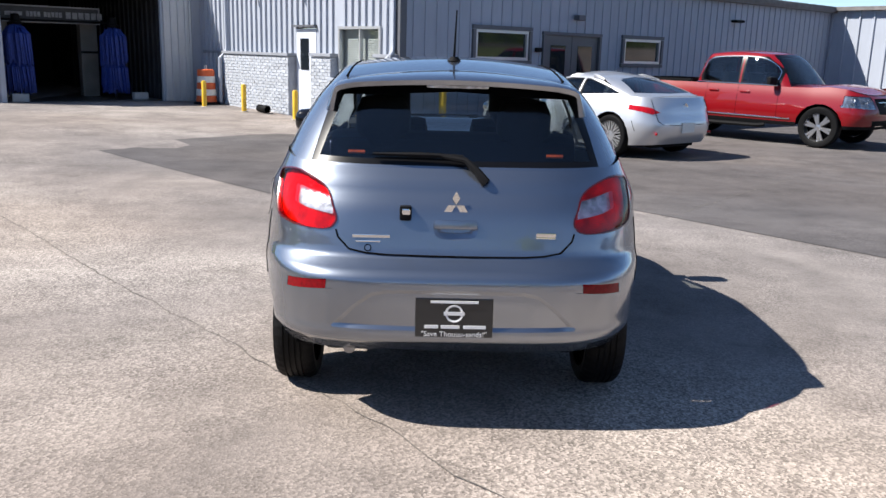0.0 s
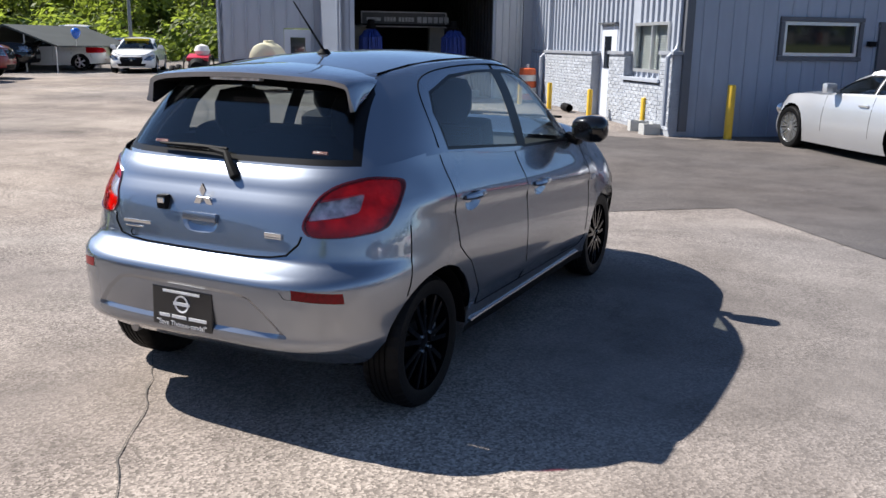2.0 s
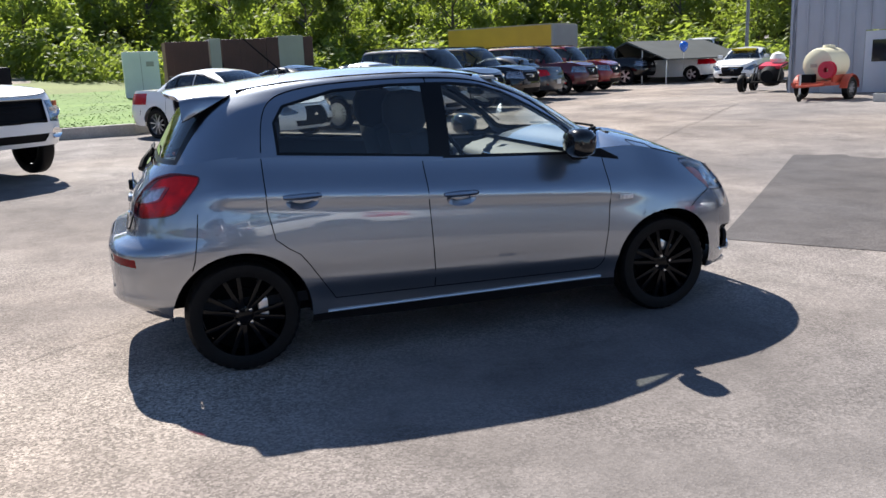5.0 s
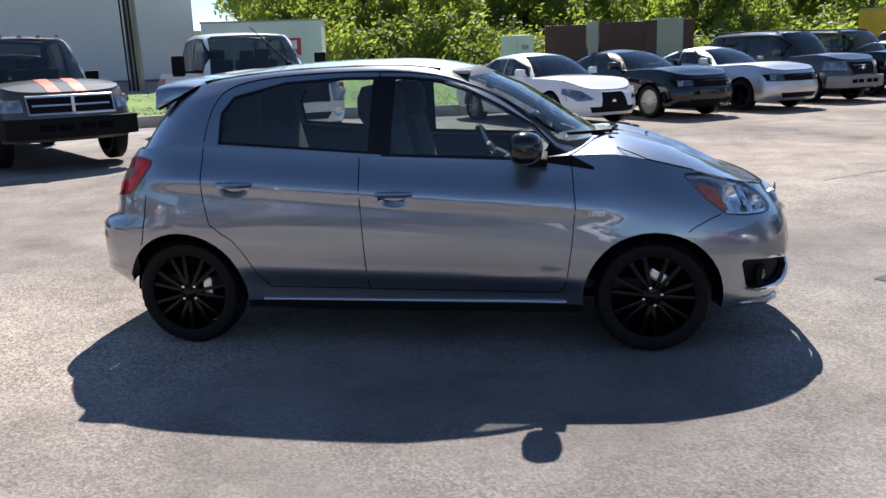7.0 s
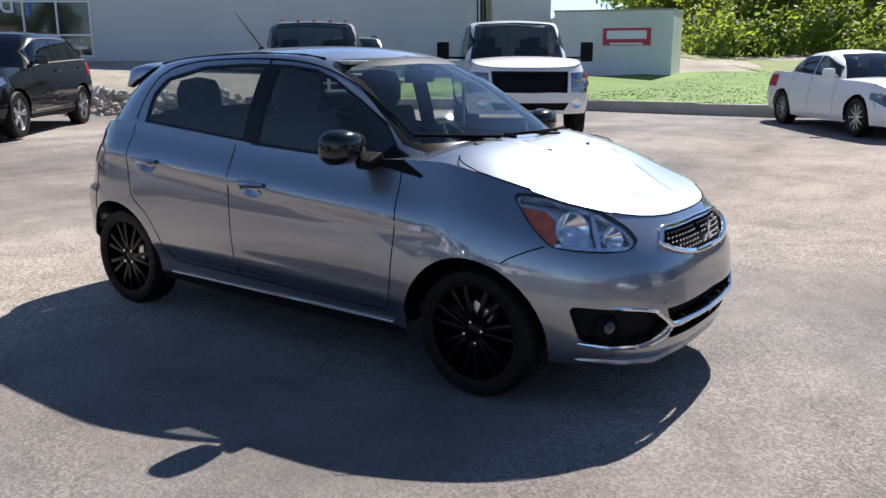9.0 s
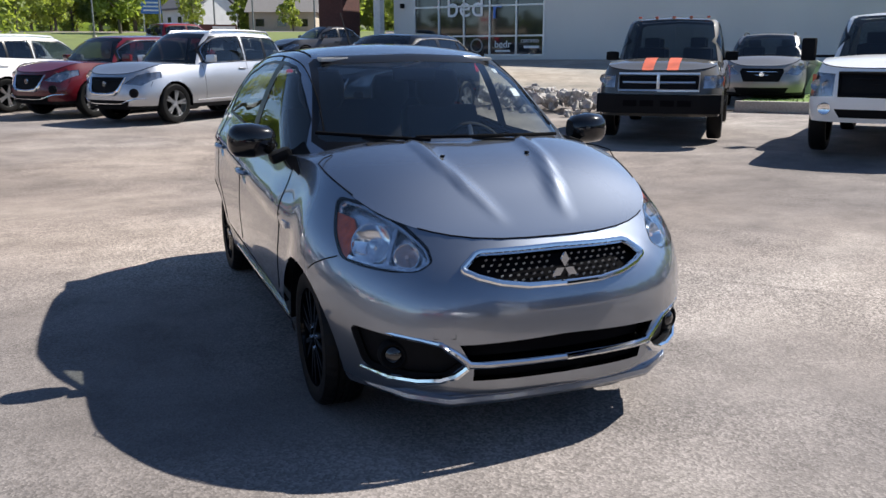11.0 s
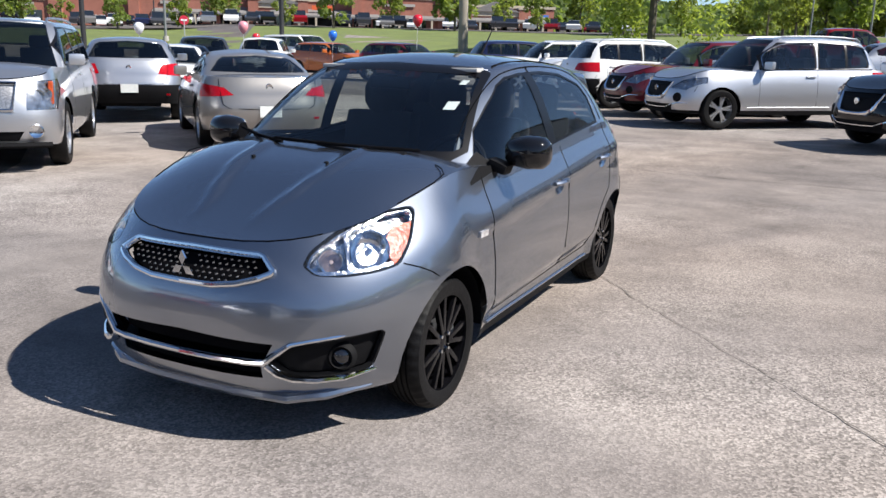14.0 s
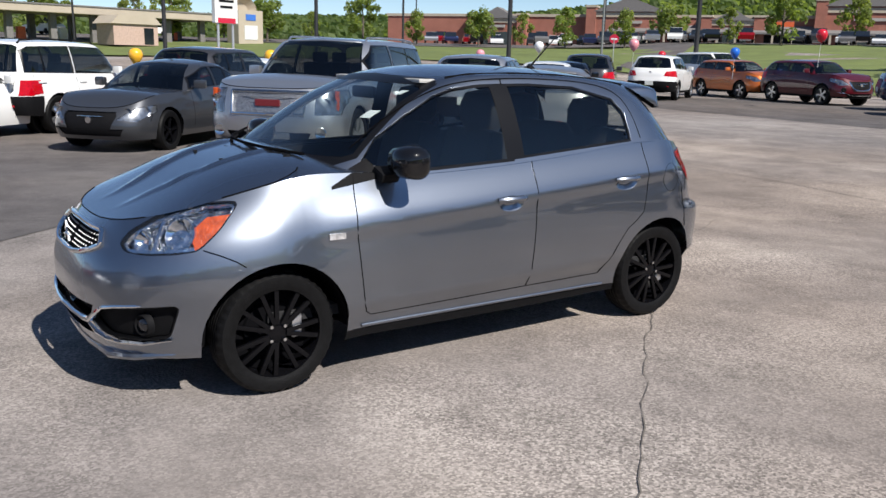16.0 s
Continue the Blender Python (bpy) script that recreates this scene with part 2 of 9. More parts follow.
def add_box(bm, c, s, rot=None, bevel=0.0):
    """A box of size s about c, turned by the matrix rot, with bevelled edges."""
    m = Matrix.Translation(c) @ (rot.to_4x4() if rot else Matrix()) @ Matrix.Diagonal((*s, 1))
    r = bmesh.ops.create_cube(bm, size=1, matrix=m)
    if bevel:
        edges = list({e for v in r["verts"] for e in v.link_edges})
        bmesh.ops.bevel(bm, geom=edges, offset=bevel, segments=2, affect="EDGES", profile=0.7)
    return bm


def box(c, s, rot=None, bevel=0.0):
    return add_box(bmesh.new(), c, s, rot, bevel)


def add_tube(bm, pts, r, sides=8, caps=True):
    """A round tube along pts; r is a radius or one for each point."""
    pts = [Vector(p) for p in pts]
    rr = r if isinstance(r, (list, tuple)) else [r] * len(pts)
    rings = []
    side = None
    for i, p in enumerate(pts):
        d = (pts[min(i + 1, len(pts) - 1)] - pts[max(i - 1, 0)]).normalized()
        if side is None:
            side = d.orthogonal().normalized()
        side = (side - d * side.dot(d)).normalized()
        up = d.cross(side)
        rings.append([bm.verts.new(p + (side * math.cos(a) + up * math.sin(a)) * rr[i])
                      for a in (2 * math.pi * k / sides for k in range(sides))])
    for a, b in zip(rings, rings[1:]):
        for k in range(sides):
            bm.faces.new((a[k], a[(k + 1) % sides], b[(k + 1) % sides], b[k]))
    if caps:
        bm.faces.new(rings[0][::-1])
        bm.faces.new(rings[-1])
    return bm


def tube(pts, r, sides=8):
    return add_tube(bmesh.new(), pts, r, sides)


def add_lathe(bm, profile, axis="z", steps=24, centre=(0, 0, 0), arc=2 * math.pi):
    """Turns (radius, height) pairs about an axis."""
    rings = []
    closed = abs(arc - 2 * math.pi) < 1e-6
    n = steps if closed else steps + 1
    for k in range(n):
        a = arc * k / steps
        ring = []
        for r, h in profile:
            u, v = r * math.cos(a), r * math.sin(a)
            p = (u, v, h) if axis == "z" else (h, u, v) if axis == "x" else (v, h, u)
            ring.append(bm.verts.new(Vector(p) + Vector(centre)))
        rings.append(ring)
    for k in range(steps):
        a, b = rings[k], rings[(k + 1) % n]
        for i in range(len(profile) - 1):
            if profile[i][0] < 1e-6 and profile[i + 1][0] < 1e-6:
                continue
            bm.faces.new((a[i], b[i], b[i + 1], a[i + 1]))
    bmesh.ops.remove_doubles(bm, verts=bm.verts, dist=1e-5)
    return bm


def lathe(profile, axis="z", steps=24, centre=(0, 0, 0)):
    return add_lathe(bmesh.new(), profile, axis, steps, centre)


def arch_shell(r, x0, x1, y, z, z_low, tuck=0.12):
    """The upper part of a wheel house: a curved shell about the axle, open below z_low, tucked in towards the car's ends."""
    bm = bmesh.new()
    a0 = math.asin(max(-0.9, min(0.9, (z_low - z) / r)))
    out = 1 if y > 0 else -1
    rows = []
    for k in range(25):
        a = a0 + (math.pi - 2 * a0) * k / 24
        xe = x1 - math.copysign(tuck * smoothstep(0.1 * r, 1.0 * r, out * r * math.cos(a)), x1)
        rows.append([bm.verts.new((x, y + q * math.cos(a), z + q * math.sin(a))) for x, q in ((x0, r * 0.4), (x0, r - 0.006), (xe, r), (xe, r + 0.004))])
    for p, q in zip(rows, rows[1:]):
        for j in range(3):
            bm.faces.new((p[j], p[j + 1], q[j + 1], q[j]))
    return bm


def prism(poly, axis, a, b):
    """A polygon of (u, v) pushed along an axis from a to b. x: (y, z), y: (x, z), z: (x, y)."""
    bm = bmesh.new()

    def at(p, h):
        return (h, p[0], p[1]) if axis == "x" else (p[0], h, p[1]) if axis == "y" else (p[0], p[1], h)
    lo = [bm.verts.new(at(p, a)) for p in poly]
    hi = [bm.verts.new(at(p, b)) for p in poly]
    n = len(poly)
    bm.faces.new(lo)
    bm.faces.new(hi[::-1])
    for k in range(n):
        bm.faces.new((lo[k], hi[k], hi[(k + 1) % n], lo[(k + 1) % n]))
    bmesh.ops.recalc_face_normals(bm, faces=bm.faces)
    return bm


# ---------------------------------------------------------------- cutting panels out of a car skin
# A skin is a list of faces; a face is a list of rows x, y, z, nx, ny, nz.
def side_view(p):
    return p[1], p[2]


def end_view(p):
    return p[0], p[2]


def top_view(p):
    return p[0], p[1]


def corner_view(p):
    """Seen from the front corner: across and up."""
    return (abs(p[0]) - p[1]) * 0.7071, p[2]


def rear_corner_view(p):
    return (abs(p[0]) + p[1]) * 0.7071, p[2]


def cut(skin, poly, view, keep=lambda c: True):
    """Splits a skin along a convex polygon of the view. Returns the faces inside, and those outside."""
    area = sum(a[0] * b[1] - b[0] * a[1] for a, b in zip(poly, poly[1:] + poly[:1]))
    ring = poly if area > 0 else poly[::-1]
    lo = (min(p[0] for p in ring), min(p[1] for p in ring))
    hi = (max(p[0] for p in ring), max(p[1] for p in ring))
    inside, outside = [], []
    for face in skin:
        uv = [view(p) for p in face]
        if (max(u for u, v in uv) < lo[0] or min(u for u, v in uv) > hi[0] or max(v for u, v in uv) < lo[1]
                or min(v for u, v in uv) > hi[1] or not keep(sum(face) / len(face))):
            outside.append(face)
            continue
        rest = face
        for (ax, ay), (bx, by) in zip(ring, ring[1:] + ring[:1]):
            d = [(bx - ax) * (v - ay) - (by - ay) * (u - ax) for u, v in (view(p) for p in rest)]
            if all(k >= -1e-9 for k in d):
                continue
            if all(k <= 1e-9 for k in d):
                outside.append(rest)
                rest = None
                break
            ins, out = [], []
            for i, p in enumerate(rest):
                q, di, dq = rest[(i + 1) % len(rest)], d[i], d[(i + 1) % len(rest)]
                (ins if di >= 0 else out).append(p)
                if (di >= 0) != (dq >= 0):
                    cross = p + (q - p) * (di / (di - dq))
                    ins.append(cross)
                    out.append(cross)
            if len(out) > 2:
                outside.append(out)
            rest = ins if len(ins) > 2 else None
            if rest is None:
                break
        if rest is not None:
            inside.append(rest)
    return inside, outside


def skin_part(name, skin, mat, parent, label="", push=0.0, thick=0.0):
    """Makes one mesh from a skin, moved along its normals by push; thick adds an inner face."""
    index, verts, normals, faces = {}, [], [], []
    for face in skin:
        ids = []
        for p in face:
            k = (round(p[0] * 8000), round(p[1] * 8000), round(p[2] * 8000))
            if k not in index:
                index[k] = len(verts)
                n = Vector(p[3:6]).normalized()
                verts.append(Vector(p[:3]) + n * push)
                normals.append(n)
            if not ids or ids[-1] != index[k]:
                ids.append(index[k])
        if len(ids) > 2 and ids[0] == ids[-1]:
            ids.pop()
        if len(set(ids)) > 2 and len(set(ids)) == len(ids):
            faces.append(ids)
    if thick:
        n0 = len(verts)
        edge = {}
        for f in faces:
            for a, b in zip(f, f[1:] + f[:1]):
                edge[(a, b)] = edge.get((a, b), 0) + 1
        inner = [v - n * thick for v, n in zip(verts, normals)]
        border = [(a, b) for (a, b) in edge if (b, a) not in edge]
        faces = faces + [[i + n0 for i in f[::-1]] for f in faces] + [[b, a, a + n0, b + n0] for a, b in border]
        normals = normals + [-n for n in normals]
        verts = verts + inner
    return mesh_object(name, verts, faces, mat, parent, label, True, normals)


def mirrored(skin):
    flip = np.array([-1, 1, 1, -1, 1, 1])
    return [[p * flip for p in face[::-1]] for face in skin]


def disc(cy, cz, r, n=20, squash=1.0):
    return [(cy + r * math.cos(2 * math.pi * k / n), cz + r * squash * math.sin(2 * math.pi * k / n)) for k in range(n)]


# ---------------------------------------------------------------- car skins
def resampled(fn, n):
    """n + 1 parameters from 0 to 1 that space the plan curve fn evenly."""
    ts = np.linspace(0, 1, 400)
    pts = np.array([fn(t) for t in ts])
    run = np.concatenate([[0], np.cumsum(np.linalg.norm(np.diff(pts, axis=0), axis=1))])
    return [float(np.interp(run[-1] * k / n, run, ts)) for k in range(n + 1)]


def cap(t, w, depth, p, q):
    """A rounded car end in plan, from the centre (t = 0) to the flank (t = 1)."""
    a = t * math.pi / 2
    return w * max(math.sin(a), 0) ** (2 / q), depth * max(math.cos(a), 0) ** (2 / p)


def skin_of(rows):
    P = np.array(rows, float)
    N = np.cross(np.gradient(P, axis=0), np.gradient(P, axis=1))
    N = N / np.maximum(np.linalg.norm(N, axis=2, keepdims=True), 1e-9)
    mid = np.abs(P[:, :, 0]) < 1e-6
    N[mid, 0] = 0
    N = N / np.maximum(np.linalg.norm(N, axis=2, keepdims=True), 1e-9)
    V = np.concatenate([P, N], axis=2)
    out = []
    for i in range(P.shape[0] - 1):
        for j in range(P.shape[1] - 1):
            out.append([V[i, j], V[i + 1, j], V[i + 1, j + 1], V[i, j + 1]])
    return out


def car_spec(wb=2.7, fo=0.9, ro=1.0, W=0.9, H=1.5, cowl=0.85, wtop=0.1, rtop=-1.3, rbase=-1.75, nose_z=0.72, cowl_z=0.98,
             belt_f=0.98, belt_r=1.03, deck_z=None, sill=0.22, roof_w=0.56, wheel_r=0.34, capf=0.75, capr=0.6, fine=1, **more):
    """The measures of a car: y forward, origin on the ground midway between the axles."""
    F, R = wb / 2 + fo, -wb / 2 - ro
    tz = deck_z if deck_z else belt_r
    s = dict(wb=wb, F=F, R=R, W=W, H=H, wheel_r=wheel_r, fine=fine, deck=deck_z, cowl=cowl, wtop=wtop, rtop=rtop, rbase=rbase,
             nose=[(0, F - 0.09), (0.2, F - 0.02), (0.45, F), (0.7, F - 0.03), (0.88, F - 0.08), (1, F - 0.15)],
             tail=[(0, R + 0.10), (0.2, R + 0.02), (0.45, R), (0.6, R + 0.04), (0.8, R + 0.07), (1, min(R + 0.14, rbase - 0.02))],
             w=[(0, W * 0.945), (0.1, W * 0.97), (0.35, W), (0.6, W * 0.99), (0.8, W * 0.965), (1, W * 0.915)],
             zb=[(R, sill + 0.1), (-wb / 2 - 0.2, sill + 0.05), (-wb / 2 + 0.4, sill), (wb / 2 - 0.4, sill), (F, sill)],
             zs=[(R + 0.14, tz), (rbase, belt_r if not deck_z else deck_z + 0.01), (rbase + 0.45, belt_r), (wtop, (belt_f + belt_r) / 2),
                 (cowl - 0.1, belt_f), (cowl + 0.25, cowl_z - 0.02), ((cowl + F) / 2 + 0.1, (cowl_z + nose_z) / 2 + 0.06), (F - 0.15, nose_z)],
             taper=[(R, 0.98), (cowl - 0.1, 1.0), (cowl + 0.4, 0.96), (F, 0.93)],
             hood_crown=0.05, capf=capf, capr=capr, pf=2.1, qf=3.2, pr=2.3, qr=4.0,
             g_front=0.42, g_rear=0.45, roof=[(rtop - 0.1, H - 0.06), (rtop + 0.3, H - 0.015), ((wtop + rtop) / 2, H), (wtop - 0.2, H - 0.025), (wtop, H - 0.055)],
             roof_w=roof_w, crown=0.045, arch_r=wheel_r + 0.06, base_in=0.0)
    s.update(more)
    return s


def car_skins(s):
    """Right halves of the flanks and ends, the bonnet, the boot lid, the glasshouse and the roof."""
    f = s["fine"]
    nf, ns, nr = int(12 * f), int(16 * f), int(10 * f)
    y0, y1 = s["F"] - s["capf"], s["R"] + s["capr"]
    tf = resampled(lambda t: cap(t, s["W"], s["capf"], s["pf"], s["qf"]), nf)
    tr = resampled(lambda t: cap(t, s["W"], s["capr"], s["pr"], s["qr"]), nr)
    levels = [k / int(10 * f) for k in range(int(10 * f) + 1)]
    rows = []
    for lv in levels:
        w, fy, ry = key(s["w"], lv), key(s["nose"], lv), key(s["tail"], lv)
        row = []
        for t in tf:
            x, y = cap(t, w, fy - y0, s["pf"], s["qf"])
            row.append((x, y + y0))
        row += [(w, y0 + (y1 - y0) * k / ns) for k in range(1, ns)]
        for t in tr[::-1]:
            x, y = cap(t, w, y1 - ry, s["pr"], s["qr"])
            row.append((x, y1 - y))
        out = []
        for x, y in row:
            zb, zs = key(s["zb"], y), key(s["zs"], y)
            x *= 1 + (key(s["taper"], y) - 1) * lv ** (1.5 + s.get("shoulder", 0) * smoothstep(1.0, 1.3, y))
            for yw in (s["wb"] / 2, -s["wb"] / 2):
                x += (0.014 * math.exp(-((y - yw) / 0.33) ** 2) * max(0, 1 - abs(lv - 0.45) / 0.5)) * (x / w) ** 6
            z = zb + lv * (zs - zb)
            if "flank_shape" in s:
                x += s["flank_shape"](y, z) * (x / w) ** 6
            if "end_shape" in s:
                y += s["end_shape"](x, y, z)
            out.append((x, y, z))
        rows.append(out)
    skins = {"flank": skin_of(rows)}
    edge = rows[-1]
    rise = s.get("hood_lines")
    # bonnet
    hood = []
    nx = int(8 * f)
    for x, y, z in edge:
        if y < s["cowl"] - 0.35:
            break
        k = smoothstep(s["F"] - 0.15, s["F"] - 0.75, y) * (smoothstep(s["cowl"] - 0.30, s["cowl"] - 0.02, y) if "shoulder" in s else 1)
        line = []
        for j in range(nx + 1):
            u = j / nx
            zz = z + s["hood_crown"] * k * (1 - u ** s.get("hood_power", 2.4)) + s.get("hood_roll", 0) * k * (1 - u ** 8)
            if rise:
                zz += rise(u * x, y)
            line.append((u * x, y, zz))
        hood.append(line)
    skins["hood"] = skin_of(hood[1:])
    if s["deck"]:
        deck = []
        for x, y, z in edge[::-1]:
            if y > s["rbase"] + 0.35:
                break
            deck.append([(x * j / nx, y, z + 0.025 * smoothstep(s["R"] + 0.1, s["R"] + 0.5, y) * (1 - (j / nx) ** 2.4)) for j in range(nx + 1)])
        skins["deck"] = skin_of([d[::-1] for d in deck[1:]])
    # glasshouse
    gb0, gb1 = s["cowl"] - s["g_front"], s["rbase"] + s["g_rear"]
    gt0, gt1 = s["wtop"] - s["g_front"] * 0.8, s["rtop"] + s["g_rear"] * 0.8
    pw = s.get("ws_p", 2.0)
    pr_, qr_ = s.get("rg_p", 2.2), s.get("rg_q", 5.0)
    tf = resampled(lambda t: cap(t, s["W"] * 0.85, s["g_front"], pw, 4.0), int(9 * f))
    tr = resampled(lambda t: cap(t, s["W"] * 0.85, s["g_rear"], pr_, qr_), int(8 * f))
    ng = int(12 * f)
    A_side = s.get("A_side") or [(0, 0), (0.3, 0.20), (0.6, 0.45), (0.8, 0.66), (0.92, 0.84), (1, 1)]
    A_front = [(0, 0), (0.3, 0.30), (0.6, 0.60), (0.8, 0.83), (1, 1)]
    B = [(0, 0), (0.3, 0.36), (0.6, 0.70), (0.8, 0.89), (0.92, 0.97), (1, 1)]
    n_up = int(9 * f)
    rows = []
    for k in range(n_up + 1):
        g = k / n_up
        a, af, b = key(A_side, g), key(A_front, g), key(B, g)
        row = []
        cols = [("f", t) for t in tf] + [("s", j / ng) for j in range(1, ng)] + [("r", t) for t in tr[::-1]]
        for kind, t in cols:
            def plan(wd, front, c0, c1, rear):
                if kind == "f":
                    x, y = cap(t, wd, front - c0, pw, 4.0)
                    return x, y + c0
                if kind == "s":
                    return wd, c0 + (c1 - c0) * t
                x, y = cap(t, wd, c1 - rear, pr_, qr_)
                return x, c1 - y
            wb_ = key(s["w"], 1.0) - s["base_in"]
            xb, yb = plan(wb_, s["cowl"], gb0, gb1, s["rbase"])
            xb *= key(s["taper"], yb)
            xt, yt = plan(s["roof_w"], s["wtop"], gt0, gt1, s["rtop"])
            if "roof_taper" in s:
                xt *= key(s["roof_taper"], yt)
            zb = key(s["zs"], yb) - 0.012 + (s["hood_crown"] * 0.8 * (1 - (xb / wb_) ** 2) if kind == "f" else 0)
            zt = key(s["roof"], yt) - s["crown"] * (xt / s["roof_w"]) ** 2
            ay = af if kind != "s" else a
            row.append((xb + (xt - xb) * a, yb + (yt - yb) * ay, zb + (zt - zb) * b))
        rows.append(row)
    skins["cabin"] = skin_of(rows)
    roof = []
    for x, y, z in rows[-1]:
        roof.append([(x * j / nx, y, key(s["roof"], y) - s["crown"] * (x * j / nx / s["roof_w"]) ** 2) for j in range(nx + 1)])
    skins["roof"] = skin_of(roof[1:-1])
    return skins


WHEELS = {}


def wheel_meshes(style, r, width):
    """Tyre, rim face and dark barrel, built once for each style, with the outer side to +x."""
    k = (style, r, width)
    if k in WHEELS:
        return WHEELS[k]
    rim = r * (0.755 if style in ("hero", "mesh") else 0.70 if style in ("mesh", "five", "ten", "black", "six") else 0.62)
    h = width / 2
    grooves = []
    if style == "hero":
        for gx in (-0.42, -0.14, 0.14, 0.42):
            grooves += [(r, h * gx - 0.005), (r - 0.007, h * gx - 0.003), (r - 0.007, h * gx + 0.003), (r, h * gx + 0.005)]
    bm = lathe([(rim * 0.97, -h * 0.9), (rim, -h * 0.95), (r * 0.90, -h), (r * 0.97, -h * 0.85), (r, -h * 0.62)] + grooves + [(r, h * 0.62),
                (r * 0.975, h * 0.82), (r * 0.93, h * 0.97), (rim * 1.06, h), (rim * 1.0, h * 0.93), (rim * 0.95, h * 0.9)], "x", 120 if style == "hero" else 40)
    if style == "hero":
        for v in bm.verts:
            q = math.hypot(v.co.y, v.co.z)
            col = round(math.atan2(v.co.z, v.co.y) / (2 * math.pi) * 120) % 120
            if q > r * 0.955 and abs(v.co.x) > h * 0.5 and col % 3 == 0:
                v.co.y *= 1 - 0.007 / q
                v.co.z *= 1 - 0.007 / q
    tyre = bpy.data.meshes.new("tyre")
    bm.to_mesh(tyre)
    bm.free()
    tyre.materials.append(M_RUBBER)
    tyre.shade_smooth()
    tyre.set_sharp_from_angle(angle=radians(35))
    mat = {"hero": M_RIMBLACK, "black": M_RIMBLACK, "steel": M_RIMDARK, "machined": M_RIMDARK}.get(style, M_RIMSILVER)
    bm = bmesh.new()
    add_lathe(bm, [(rim, h * 0.9), (rim * 0.955, h * 0.86), (rim * 0.93, h * 0.5), (rim * 0.94, -h * 0.7)], "x", 40)
    spokes = {"hero": 7, "mesh": 14, "five": 5, "ten": 10, "black": 5, "six": 6, "steel": 8, "machined": 5}.get(style, 7)
    face = h * (0.70 if style == "hero" else 0.62)
    for n in range(spokes):
        a = 2 * math.pi * n / spokes
        twins = (-0.17, 0.17) if style in ("hero",) else (-0.10, 0.10) if style in ("five", "machined", "six") else (0.0,)
        for off in twins:
            wd = rim * {"hero": 0.050, "mesh": 0.04, "five": 0.075, "ten": 0.05}.get(style, 0.085)
            a0, a1 = (a + off * 0.75, a + off * 1.05) if style == "hero" else (a + off * 0.6, a + off * 1.35)
            if style == "mesh":
                a0, a1 = a, a + 0.35
            p0 = Vector((face, math.cos(a0) * rim * 0.2, math.sin(a0) * rim * 0.2))
            p1 = Vector((face * 1.02, math.cos(a1) * rim * 0.945, math.sin(a1) * rim * 0.945))
            for sgn in ((1, -1) if style == "mesh" else (1,)):
                if sgn < 0:
                    a1 = a - 0.35
                    p1 = Vector((face * 1.02, math.cos(a1) * rim * 0.945, math.sin(a1) * rim * 0.945))
                mid = (p0 + p1) / 2
                d = (p1 - p0).normalized()
                rot = Matrix((Vector((1, 0, 0)), d, Vector((1, 0, 0)).cross(d))).transposed()
                add_box(bm, mid, (h * 0.22, (p1 - p0).length, wd * 2), rot, wd * 0.35 if style == "hero" else 0)
    add_lathe(bm, [(0, face + h * 0.06), (rim * 0.10, face + h * 0.06), (rim * 0.24, face - h * 0.02), (rim * 0.26, face - h * 0.25)], "x", 20)
    rimm = bpy.data.meshes.new("rim")
    bm.to_mesh(rimm)
    bm.free()
    rimm.materials.append(mat)
    rimm.shade_smooth()
    rimm.set_sharp_from_angle(angle=radians(30))
    bm = lathe([(0, -h * 0.1), (rim * 0.6, -h * 0.1), (rim * 0.62, -h * 0.3), (rim * 0.93, -h * 0.4), (rim * 0.93, -h * 0.8)], "x", 24)
    disk = bpy.data.meshes.new("brake_disc")
    bm.to_mesh(disk)
    bm.free()
    disk.materials.append(M_SEAM if style != "mesh" else M_TRIM)
    WHEELS[k] = (tyre, rimm, disk)
    return WHEELS[k]


def put_wheel(car, x, y, r, width, style, turn=0.0, spin=0.0):
    tyre, rimm, disk = wheel_meshes(style, r, width)
    hub = new("wheel")
    hub.empty_display_size = 0.05
    hub.parent = car
    flip = 180 if x < 0 else 0
    hub.matrix_local = pose(x, y, r, 0, 0, flip + turn) @ pose(0, 0, 0, spin, 0, 0)
    for name, me in (("tyre", tyre), ("rim", rimm), ("brake_disc", disk)):
        o = new(name, me)
        o.parent = hub
    return hub


def skin_drop(skin, pts, view, axis, sign, lift=0.0):
    """Lays points of a view onto a skin, along an axis, on its side given by sign."""
    out = []
    for u, v in pts:
        best = None
        for face in skin:
            uv = [view(p) for p in face]
            if (min(a for a, b in uv) - 0.01 <= u <= max(a for a, b in uv) + 0.01
                    and min(b for a, b in uv) - 0.01 <= v <= max(b for a, b in uv) + 0.01):
                ws = np.array([1.0 / (1e-6 + (a - u) ** 2 + (b - v) ** 2) for a, b in uv])
                p = (np.array(face) * ws[:, None]).sum(0) / ws.sum()
                # plane of the face
                n = np.array(p[3:6])
                q = np.array(p[:3])
                base = np.array(sum(face) / len(face))[:3]
                target = {"x": (None, u, v), "y": (u, None, v), "z": (u, v, None)}[axis]
                i = "xyz".index(axis)
                if abs(n[i]) < 0.05:
                    continue
                rest = sum(n[j] * (target[j] - q[j]) for j in range(3) if j != i)
                val = q[i] - rest / n[i]
                r = [val if j == i else target[j] for j in range(3)]
                r = Vector(r) + Vector(n) * lift
                if best is None or val * sign > best[0]:
                    best = (val * sign, r)
        if best:
            out.append(best[1])
    return out


PAINTS = {}


